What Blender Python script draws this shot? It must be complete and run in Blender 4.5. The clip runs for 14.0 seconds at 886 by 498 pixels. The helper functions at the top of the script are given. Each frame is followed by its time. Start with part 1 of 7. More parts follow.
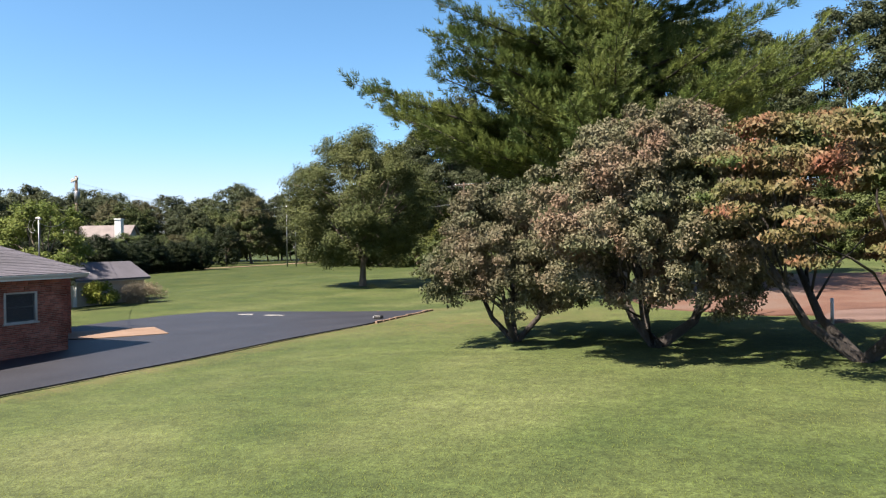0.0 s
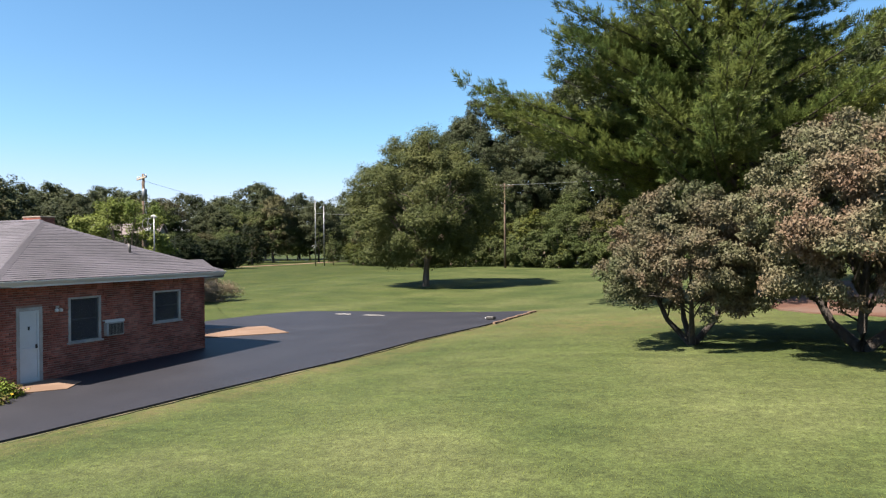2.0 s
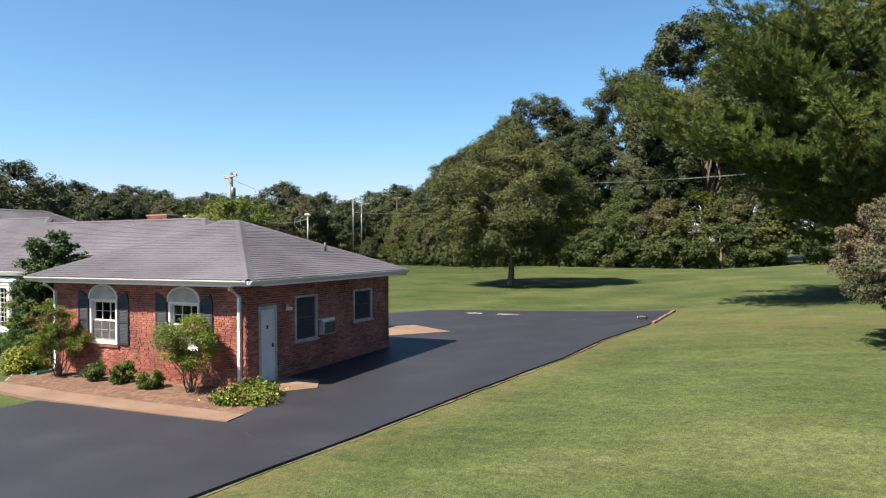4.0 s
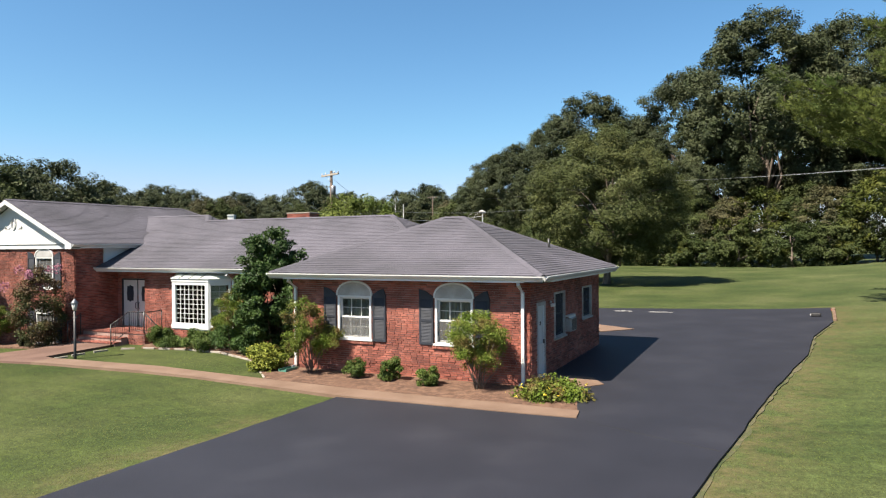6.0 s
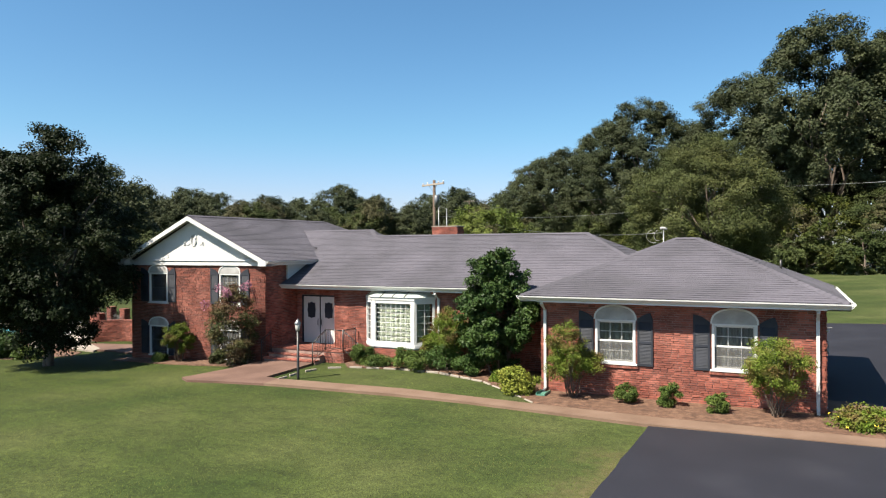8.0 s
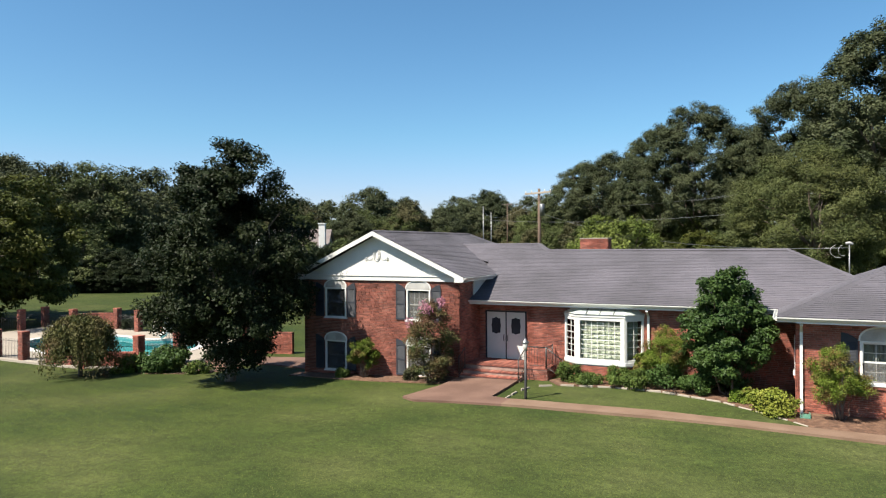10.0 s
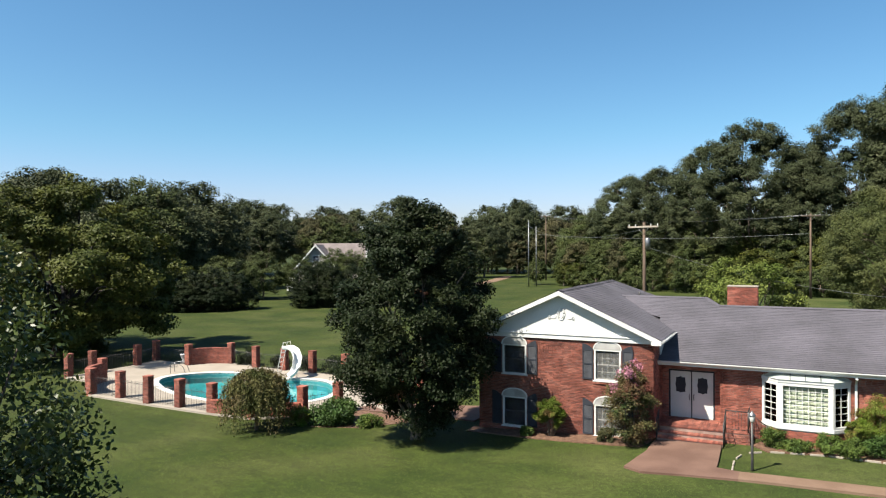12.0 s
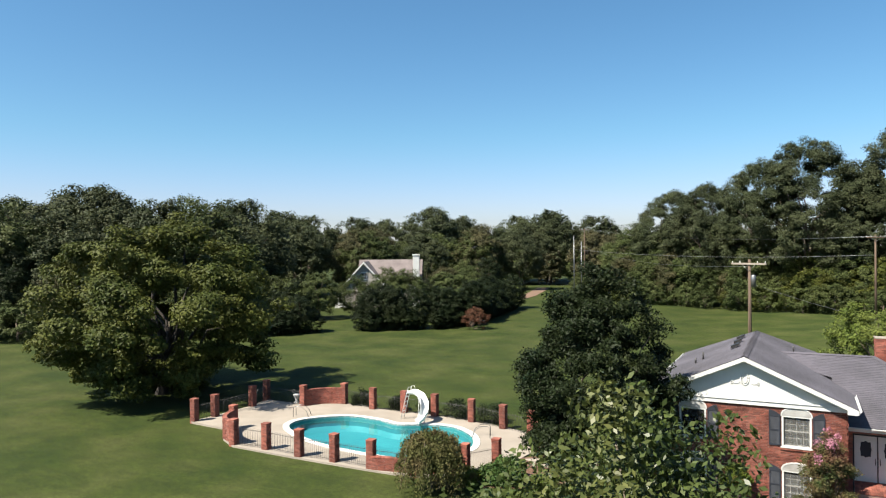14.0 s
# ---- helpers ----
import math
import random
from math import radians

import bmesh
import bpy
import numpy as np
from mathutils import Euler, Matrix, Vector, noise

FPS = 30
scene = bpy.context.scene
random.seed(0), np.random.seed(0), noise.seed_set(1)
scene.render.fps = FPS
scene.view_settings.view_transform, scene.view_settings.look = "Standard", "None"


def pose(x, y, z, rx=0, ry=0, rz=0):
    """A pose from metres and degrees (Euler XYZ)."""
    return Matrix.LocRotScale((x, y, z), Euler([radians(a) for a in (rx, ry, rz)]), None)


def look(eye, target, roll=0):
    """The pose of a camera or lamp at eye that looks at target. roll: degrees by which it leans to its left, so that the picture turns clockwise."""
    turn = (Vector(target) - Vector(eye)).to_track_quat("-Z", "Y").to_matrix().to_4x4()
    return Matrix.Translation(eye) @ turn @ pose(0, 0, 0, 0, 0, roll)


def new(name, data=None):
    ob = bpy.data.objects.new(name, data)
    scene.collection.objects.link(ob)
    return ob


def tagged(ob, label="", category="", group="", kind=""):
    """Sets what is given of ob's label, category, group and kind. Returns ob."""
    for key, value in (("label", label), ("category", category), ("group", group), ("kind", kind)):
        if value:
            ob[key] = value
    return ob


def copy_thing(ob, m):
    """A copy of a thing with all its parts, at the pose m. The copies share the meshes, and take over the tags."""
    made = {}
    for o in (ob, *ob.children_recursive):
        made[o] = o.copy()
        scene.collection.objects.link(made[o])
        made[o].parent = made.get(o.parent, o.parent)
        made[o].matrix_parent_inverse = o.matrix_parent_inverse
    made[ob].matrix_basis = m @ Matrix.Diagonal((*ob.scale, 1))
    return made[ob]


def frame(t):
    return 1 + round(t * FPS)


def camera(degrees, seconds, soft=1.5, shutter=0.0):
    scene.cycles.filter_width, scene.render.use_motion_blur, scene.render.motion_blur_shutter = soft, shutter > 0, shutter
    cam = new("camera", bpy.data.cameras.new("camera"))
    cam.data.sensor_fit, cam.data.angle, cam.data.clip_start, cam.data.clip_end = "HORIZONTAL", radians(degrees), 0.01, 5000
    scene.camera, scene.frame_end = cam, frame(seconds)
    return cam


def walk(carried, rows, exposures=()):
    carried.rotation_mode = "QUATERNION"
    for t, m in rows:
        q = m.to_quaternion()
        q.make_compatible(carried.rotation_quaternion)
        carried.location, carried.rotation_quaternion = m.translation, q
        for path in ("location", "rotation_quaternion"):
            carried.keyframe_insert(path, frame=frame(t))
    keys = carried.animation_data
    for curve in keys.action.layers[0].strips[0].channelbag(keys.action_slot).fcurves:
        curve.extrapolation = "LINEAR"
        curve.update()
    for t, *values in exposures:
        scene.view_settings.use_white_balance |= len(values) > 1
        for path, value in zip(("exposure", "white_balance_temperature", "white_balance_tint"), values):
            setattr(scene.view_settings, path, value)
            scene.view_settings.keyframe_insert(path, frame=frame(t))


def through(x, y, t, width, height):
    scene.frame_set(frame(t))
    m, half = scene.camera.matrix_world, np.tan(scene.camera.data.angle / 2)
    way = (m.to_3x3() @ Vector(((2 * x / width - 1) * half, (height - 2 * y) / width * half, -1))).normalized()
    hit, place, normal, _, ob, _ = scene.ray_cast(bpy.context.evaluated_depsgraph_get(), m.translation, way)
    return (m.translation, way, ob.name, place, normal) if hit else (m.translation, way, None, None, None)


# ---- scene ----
LENS = 64.5
cam = camera(LENS, 14.0, soft=1.2)
METRES, EYE, TURN = 54.0, 3.85, 25.7
WIDEN = math.tan(radians(LENS / 2)) / math.tan(radians(30))
ROWS = [
    (0.0, 0.0, 0.0, 0.0, -0.0, -0.28, 0.98),
    (0.5, -0.0203, -0.0008, 0.0007, 0.02, -0.27, 0.85),
    (1.0, -0.0438, -0.0006, 0.001, 0.05, -0.26, 0.76),
    (1.5, -0.0694, -0.0002, 0.0009, 0.09, -0.24, 0.59),
    (2.0, -0.097, 0.0011, 0.0015, 0.12, -0.24, 0.5),
    (2.5, -0.1273, 0.0024, 0.002, 0.16, -0.25, 0.46),
    (3.0, -0.1592, 0.0025, 0.0024, 0.2, -0.28, 0.44),
    (5.5, -0.335, 0.0055, 0.0012, 0.38, -0.28, 0.42),
    (6.0, -0.373, 0.0056, 0.001, 0.41, -0.3, 0.45),
    (6.5, -0.4109, 0.0067, 0.003, 0.46, -0.29, 0.46),
    (7.0, -0.4484, 0.0072, 0.0094, 0.49, -0.28, 0.45),
    (7.5, -0.4856, 0.0076, 0.0147, 0.5, -0.24, 0.4),
    (8.0, -0.5235, 0.0065, 0.0152, 0.54, -0.23, 0.37),
    (8.5, -0.5621, 0.0058, 0.015, 0.56, -0.24, 0.38),
    (9.0, -0.6001, 0.007, 0.0162, 0.61, -0.22, 0.39),
    (11.5, -0.7883, 0.0034, 0.0647, 0.91, -0.2, 0.32),
    (12.0, -0.8267, 0.0003, 0.0789, 0.97, -0.19, 0.3),
    (12.5, -0.8648, -0.0024, 0.0924, 1.03, -0.17, 0.32),
    (13.0, -0.9033, -0.0051, 0.1065, 1.1, -0.14, 0.4),
    (13.5, -0.9416, -0.0078, 0.1216, 1.16, -0.15, 0.49),
    (14.0, -0.979, -0.007, 0.1354, 1.21, -0.13, 0.53),
]
walk(cam, [(t, pose(0, 0, EYE, 0, 0, TURN) @ pose(METRES * x, METRES * y / WIDEN, METRES * z, 90 + pitch * WIDEN, roll, yaw * WIDEN)) for t, x, y, z, yaw, pitch, roll in ROWS],
     exposures=[(0.0, 1.87, 7150, 14), (3.0, 1.69, 7130, 13), (6.5, 1.48, 7000, 10.5), (9.0, 1.38, 6950, 9), (14.0, 1.36, 6900, 8)])

# ---- light ----
SUN_AZ, SUN_EL = math.atan2(-0.54, -0.84), radians(53.0)
world = bpy.data.worlds.new("sky")
scene.world = world
world.use_nodes = True
wn = world.node_tree.nodes
sky = wn.new("ShaderNodeTexSky")
sky.sky_type, sky.sun_disc = "NISHITA", False
sky.sun_elevation, sky.sun_rotation = SUN_EL, SUN_AZ
sky.air_density, sky.dust_density, sky.ozone_density = 0.9, 0.8, 3.0
wn["Background"].inputs["Strength"].default_value = 0.063
clear_air = wn.new("ShaderNodeHueSaturation")
clear_air.inputs["Saturation"].default_value = 1.12
world.node_tree.links.new(sky.outputs[0], clear_air.inputs["Color"])
azure = wn.new("ShaderNodeVectorMath")
azure.operation = "MULTIPLY"
# pale haze low down, azure above it
sky_way, sky_parts, sky_tint = wn.new("ShaderNodeTexCoord"), wn.new("ShaderNodeSeparateXYZ"), wn.new("ShaderNodeValToRGB")
world.node_tree.links.new(sky_way.outputs["Generated"], sky_parts.inputs[0])
world.node_tree.links.new(sky_parts.outputs["Z"], sky_tint.inputs[0])
tints = sky_tint.color_ramp
tints.interpolation = "EASE"
tints.elements[0].position, tints.elements[0].color = 0.045, (0.97, 0.95, 1.14, 1)
tints.elements[1].position, tints.elements[1].color = 0.7, (0.88, 1.02, 1.06, 1)
for place, tint in ((0.17, (0.80, 1.04, 1.08, 1)), (0.32, (0.78, 1.04, 1.08, 1))):
    tints.elements.new(place).color = tint
world.node_tree.links.new(sky_tint.outputs[0], azure.inputs[1])
world.node_tree.links.new(clear_air.outputs[0], azure.inputs[0])
world.node_tree.links.new(azure.outputs[0], wn["Background"].inputs["Color"])
sun_data = bpy.data.lights.new("sun", "SUN")
sun_data.energy, sun_data.angle, sun_data.color = 5.0, radians(0.5), (1.0, 0.95, 0.87)
sun = new("sun", sun_data)
toward = Vector((math.cos(SUN_EL) * math.sin(SUN_AZ), math.cos(SUN_EL) * math.cos(SUN_AZ), math.sin(SUN_EL)))
sun.matrix_world = look(toward * 200, (0, 0, 0))


# ---- materials ----
def material(name, colours, scale=2.0, fine=0.0, rough=0.85, metal=0.0, bump=0.0, bump_scale=40.0, island=0.0, thing=0.0,
             stretch=(1, 1, 1), leaf=0.0, stops=(0.35, 0.65), spec=0.5):
    """Noise between two or three colours at one scale, a finer noise over it, and relief."""
    m = bpy.data.materials.new(name)
    m.use_nodes = True
    t = m.node_tree
    n, l = t.nodes, t.links
    b = n["Principled BSDF"]
    b.inputs["Roughness"].default_value, b.inputs["Metallic"].default_value = rough, metal
    b.inputs["Specular IOR Level"].default_value = spec
    geo = n.new("ShaderNodeNewGeometry")
    place = n.new("ShaderNodeMapping")
    place.inputs["Scale"].default_value = stretch
    l.new(geo.outputs["Position"], place.inputs["Vector"])
    noise_a = n.new("ShaderNodeTexNoise")
    noise_a.inputs["Scale"].default_value, noise_a.inputs["Detail"].default_value = scale, 4
    l.new(place.outputs[0], noise_a.inputs["Vector"])
    ramp = n.new("ShaderNodeValToRGB")
    l.new(noise_a.outputs[0], ramp.inputs[0])
    e = ramp.color_ramp.elements
    e[0].position, e[0].color = stops[0], (*colours[0], 1)
    e[1].position, e[1].color = stops[1], (*colours[-1], 1)
    if len(colours) == 3:
        mid = ramp.color_ramp.elements.new(sum(stops) / 2)
        mid.color = (*colours[1], 1)
    out = ramp.outputs[0]

    def scaled(value, amount, out):
        hsv = n.new("ShaderNodeHueSaturation")
        mapped = n.new("ShaderNodeMapRange")
        mapped.inputs["To Min"].default_value, mapped.inputs["To Max"].default_value = 1 - amount, 1 + amount
        l.new(value, mapped.inputs[0])
        l.new(mapped.outputs[0], hsv.inputs["Value"])
        l.new(out, hsv.inputs["Color"])
        return hsv.outputs[0]

    if fine:
        noise_b = n.new("ShaderNodeTexNoise")
        noise_b.inputs["Scale"].default_value, noise_b.inputs["Detail"].default_value = bump_scale * 0.5, 3
        l.new(place.outputs[0], noise_b.inputs["Vector"])
        out = scaled(noise_b.outputs[0], fine, out)
    if island:
        out = scaled(geo.outputs["Random Per Island"], island, out)
    if thing:
        info = n.new("ShaderNodeObjectInfo")
        out = scaled(info.outputs["Random"], thing, out)
    l.new(out, b.inputs["Base Color"])
    if bump:
        noise_c = n.new("ShaderNodeTexNoise")
        noise_c.inputs["Scale"].default_value, noise_c.inputs["Detail"].default_value = bump_scale, 4
        l.new(place.outputs[0], noise_c.inputs["Vector"])
        bm_node = n.new("ShaderNodeBump")
        bm_node.inputs["Strength"].default_value, bm_node.inputs["Distance"].default_value = bump, 1.0 / bump_scale
        l.new(noise_c.outputs[0], bm_node.inputs["Height"])
        l.new(bm_node.outputs[0], b.inputs["Normal"])
    if leaf:
        through_leaf = n.new("ShaderNodeBsdfTranslucent")
        mix = n.new("ShaderNodeMixShader")
        mix.inputs[0].default_value = leaf
        l.new(out, through_leaf.inputs[0])
        l.new(b.outputs[0], mix.inputs[1])
        l.new(through_leaf.outputs[0], mix.inputs[2])
        l.new(mix.outputs[0], n["Material Output"].inputs[0])
    return m


def glass_material(name, tint=(0.8, 0.85, 0.85)):
    m = bpy.data.materials.new(name)
    m.use_nodes = True
    n, l = m.node_tree.nodes, m.node_tree.links
    clear, gloss, mix, fres = (n.new(k) for k in ("ShaderNodeBsdfTransparent", "ShaderNodeBsdfGlossy", "ShaderNodeMixShader", "ShaderNodeFresnel"))
    clear.inputs[0].default_value = (*tint, 1)
    gloss.inputs["Roughness"].default_value = 0.02
    fres.inputs["IOR"].default_value = 1.42
    l.new(fres.outputs[0], mix.inputs[0])
    l.new(clear.outputs[0], mix.inputs[1])
    l.new(gloss.outputs[0], mix.inputs[2])
    l.new(mix.outputs[0], n["Material Output"].inputs[0])
    return m


def leaves(name, a, b, c=None, scale=0.5, through=0.12, thing=0.15, rough=0.6, spec=0.15, island=0.25):
    return material(name, [a, b] if c is None else [a, b, c], scale=scale, rough=rough, island=island, thing=thing, leaf=through, spec=spec)


M = {}


def grass_material():
    """Mown turf: broad pale patches, mottling, short streaks and blades, all at their real size."""
    m = bpy.data.materials.new("grass")
    m.use_nodes = True
    n, l = m.node_tree.nodes, m.node_tree.links
    b = n["Principled BSDF"]
    b.inputs["Roughness"].default_value = 0.9
    b.inputs["Specular IOR Level"].default_value = 0.2
    geo = n.new("ShaderNodeNewGeometry")

    def field(scale, stretch=(1, 1, 1), detail=3, turn=0.0):
        mp, ns = n.new("ShaderNodeMapping"), n.new("ShaderNodeTexNoise")
        mp.inputs["Scale"].default_value = stretch
        mp.inputs["Rotation"].default_value = (0, 0, turn)
        ns.inputs["Scale"].default_value, ns.inputs["Detail"].default_value = scale, detail
        l.new(geo.outputs["Position"], mp.inputs["Vector"])
        l.new(mp.outputs[0], ns.inputs["Vector"])
        return ns.outputs[0]

    ramp = n.new("ShaderNodeValToRGB")
    e = ramp.color_ramp.elements
    e[0].position, e[0].color = 0.34, (0.026, 0.039, 0.0105, 1)
    e[1].position, e[1].color = 0.68, (0.056, 0.065, 0.024, 1)
    mid = e.new(0.5)
    mid.color = (0.039, 0.051, 0.0155, 1)
    l.new(field(0.22, (1, 1, 1), 6), ramp.inputs[0])
    out = ramp.outputs[0]
    for scale, stretch, amount, turn in ((0.5, (0.3, 1.8, 1), 0.08, 0.45), (1.4, (0.6, 1.4, 1), 0.14, 0.9), (5.0, (1, 1, 1), 0.2, 0), (14, (1, 1, 1), 0.28, 0), (44, (1, 1, 1), 0.4, 0)):
        hsv, mp = n.new("ShaderNodeHueSaturation"), n.new("ShaderNodeMapRange")
        mp.inputs["From Min"].default_value, mp.inputs["From Max"].default_value = 0.3, 0.7
        mp.inputs["To Min"].default_value, mp.inputs["To Max"].default_value = 1 - amount, 1 + amount
        l.new(field(scale, stretch, 2, turn), mp.inputs[0])
        l.new(mp.outputs[0], hsv.inputs["Value"])
        l.new(out, hsv.inputs["Color"])
        out = hsv.outputs[0]
    # brightness painted into the turf along x: darker and more saturated towards -x
    apart, drift, tone = n.new("ShaderNodeSeparateXYZ"), n.new("ShaderNodeMapRange"), n.new("ShaderNodeHueSaturation")
    l.new(geo.outputs["Position"], apart.inputs[0])
    l.new(apart.outputs["X"], drift.inputs[0])
    drift.inputs["From Min"].default_value, drift.inputs["From Max"].default_value = -62, -12
    drift.inputs["To Min"].default_value, drift.inputs["To Max"].default_value = 0.72, 1.14
    l.new(drift.outputs[0], tone.inputs["Value"])
    lush = n.new("ShaderNodeMapRange")
    lush.inputs["From Min"].default_value, lush.inputs["From Max"].default_value = -58, -14
    lush.inputs["To Min"].default_value, lush.inputs["To Max"].default_value = 1.24, 1.0
    l.new(apart.outputs["X"], lush.inputs[0])
    l.new(lush.outputs[0], tone.inputs["Saturation"])
    l.new(out, tone.inputs["Color"])
    out = tone.outputs[0]
    dry, ragged, dry_mix = n.new("ShaderNodeAttribute"), n.new("ShaderNodeMath"), n.new("ShaderNodeMix")
    dry.attribute_name = "dryness"
    ragged.operation = "MULTIPLY"
    patchy = n.new("ShaderNodeMapRange")
    patchy.inputs["From Min"].default_value, patchy.inputs["From Max"].default_value = 0.35, 0.6
    l.new(field(1.8, (1, 1, 1), 5), patchy.inputs[0])
    l.new(dry.outputs["Fac"], ragged.inputs[0])
    l.new(patchy.outputs[0], ragged.inputs[1])
    dry_mix.data_type = "RGBA"
    l.new(ragged.outputs[0], dry_mix.inputs[0])
    l.new(out, dry_mix.inputs["A"])
    straw = n.new("ShaderNodeValToRGB")
    straw.color_ramp.elements[0].position, straw.color_ramp.elements[0].color = 0.35, (0.058, 0.055, 0.020, 1)
    straw.color_ramp.elements[1].position, straw.color_ramp.elements[1].color = 0.65, (0.098, 0.080, 0.036, 1)
    l.new(field(9.0, (1, 1, 1), 4), straw.inputs[0])
    l.new(straw.outputs[0], dry_mix.inputs["B"])
    l.new(dry_mix.outputs["Result"], b.inputs["Base Color"])
    bump = n.new("ShaderNodeBump")
    bump.inputs["Strength"].default_value, bump.inputs["Distance"].default_value = 0.6, 0.03
    l.new(field(26, (1, 1, 1), 4), bump.inputs["Height"])
    l.new(bump.outputs[0], b.inputs["Normal"])
    return m


M["grass"] = grass_material()
M["asphalt"] = material("asphalt", [(0.0115, 0.0115, 0.016), (0.015, 0.015, 0.0205), (0.022, 0.022, 0.028)], scale=0.55, fine=0.35, stops=(0.3, 0.8), rough=0.62, bump=0.3, bump_scale=60, spec=0.4)
M["aggregate"] = material("exposed_aggregate", [(0.120, 0.072, 0.046), (0.158, 0.100, 0.068)], scale=0.9, fine=0.2, bump=0.3, bump_scale=70)
M["red_concrete"] = material("red_concrete", [(0.088, 0.046, 0.032), (0.124, 0.069, 0.050)], scale=0.8, fine=0.2, bump=0.2, bump_scale=50)
M["mulch"] = material("pine_straw_mulch", [(0.066, 0.032, 0.018), (0.104, 0.053, 0.031), (0.140, 0.077, 0.047)], scale=5.5, fine=0.6, bump=0.9, bump_scale=30)
M["clay"] = material("pine_straw_ground", [(0.055, 0.021, 0.012), (0.086, 0.038, 0.023), (0.094, 0.057, 0.042)], scale=0.35, fine=0.3, bump=0.4, bump_scale=25)
M["mortar"] = material("mortar", [(0.195, 0.124, 0.102), (0.275, 0.186, 0.156)], scale=3, fine=0.2, bump=0.4, bump_scale=60)
M["brick"] = material("brick", [(0.120, 0.033, 0.022), (0.205, 0.063, 0.043), (0.280, 0.105, 0.076)], scale=1.4, fine=0.2, rough=0.9, bump=0.5, bump_scale=45, island=0.36, thing=0.3, stops=(0.3, 0.75))
M["shingle"] = material("asphalt_shingle", [(0.053, 0.050, 0.060), (0.086, 0.080, 0.097)], scale=0.35, fine=0.2, rough=0.95, bump=0.4, bump_scale=18, island=0.08)
M["white"] = material("white_paint", [(0.507, 0.507, 0.494), (0.563, 0.563, 0.549)], scale=0.9, fine=0.05, rough=0.45, bump=0.08, bump_scale=25)
# duller white: worn trim, and arch panels coloured as if in shade
M["white_worn_shaded"] = material("worn_shaded_white_paint", [(0.248, 0.239, 0.225), (0.360, 0.356, 0.347)], scale=2.2, fine=0.1, rough=0.5)
M["shutter"] = material("blue_black_paint", [(0.008, 0.011, 0.018), (0.016, 0.02, 0.031)], scale=2, fine=0.2, rough=0.7)
M["door"] = material("pale_grey_paint", [(0.42, 0.45, 0.46), (0.48, 0.51, 0.52)], scale=1.2, fine=0.05, rough=0.45)
M["door_white"] = material("off_white_paint", [(0.496, 0.496, 0.480), (0.560, 0.560, 0.544)], scale=1.2, fine=0.05, rough=0.45)
M["iron"] = material("black_iron", [(0.012, 0.012, 0.013), (0.03, 0.027, 0.025)], scale=6, rough=0.45)
M["copper"] = material("weathered_tin", [(0.360, 0.400, 0.368), (0.480, 0.512, 0.480)], scale=3, rough=0.5, metal=0.2)
M["glass"] = glass_material("window_glass")
screen_cloth = bpy.data.materials.new("insect_screen")
screen_cloth.use_nodes = True
sn, sl = screen_cloth.node_tree.nodes, screen_cloth.node_tree.links
see, fibre, weave = sn.new("ShaderNodeBsdfTransparent"), sn.new("ShaderNodeBsdfDiffuse"), sn.new("ShaderNodeMixShader")
fibre.inputs[0].default_value = (0.055, 0.055, 0.058, 1)
weave.inputs[0].default_value = 0.62
sl.new(see.outputs[0], weave.inputs[1])
sl.new(fibre.outputs[0], weave.inputs[2])
sl.new(weave.outputs[0], sn["Material Output"].inputs[0])
M["screen"] = screen_cloth
pale_cloth = screen_cloth.copy()
pale_cloth.name = "pale_insect_screen"
pale_cloth.node_tree.nodes["Diffuse BSDF"].inputs[0].default_value = (0.10, 0.10, 0.10, 1)
pale_cloth.node_tree.nodes["Mix Shader"].inputs[0].default_value = 0.45
M["pale_screen"] = pale_cloth
# gravel colour lowered to carry the pine's shade over the lane
M["lane"] = material("reddish_gravel", [(0.068, 0.038, 0.029), (0.108, 0.066, 0.055)], scale=0.8, fine=0.3, bump=0.3, bump_scale=40)
M["curtain"] = material("sheer_curtain", [(0.176, 0.176, 0.168), (0.240, 0.240, 0.228)], scale=8, rough=0.9, stretch=(6, 6, 0.4))
M["blind"] = material("ivory_blind", [(0.562, 0.562, 0.421), (0.655, 0.655, 0.515)], scale=3, rough=0.8)
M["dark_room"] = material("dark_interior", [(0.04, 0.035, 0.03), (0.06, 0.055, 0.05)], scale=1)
M["bark"] = material("bark", [(0.06, 0.045, 0.034), (0.13, 0.10, 0.078)], scale=5, fine=0.3, bump=0.8, bump_scale=18, stretch=(1, 1, 0.3))
M["dark_bark"] = material("dark_bark", [(0.013, 0.010, 0.008), (0.030, 0.023, 0.019)], scale=5, fine=0.3, bump=0.8, bump_scale=18, stretch=(1, 1, 0.3))
M["pole_wood"] = material("pole_wood", [(0.060, 0.039, 0.027), (0.114, 0.078, 0.054)], scale=3, fine=0.2, bump=0.4, bump_scale=30, stretch=(3, 3, 0.2))
M["grey_metal"] = material("galvanised_metal", [(0.150, 0.155, 0.160), (0.225, 0.230, 0.235)], scale=3, rough=0.4, metal=0.7)
M["pool_plaster"] = material("pool_plaster", [(0.030, 0.185, 0.205), (0.050, 0.225, 0.245)], scale=0.5, fine=0.1, rough=0.6)
M["deck"] = material("pool_deck_concrete", [(0.220, 0.190, 0.156), (0.269, 0.235, 0.196)], scale=0.6, fine=0.12, bump=0.2, bump_scale=40)
M["coping"] = material("white_coping", [(0.439, 0.432, 0.412), (0.505, 0.498, 0.479)], scale=1, fine=0.08)
M["oak_leaf"] = leaves("oak_leaves", (0.029, 0.039, 0.017), (0.055, 0.064, 0.029), scale=0.18)
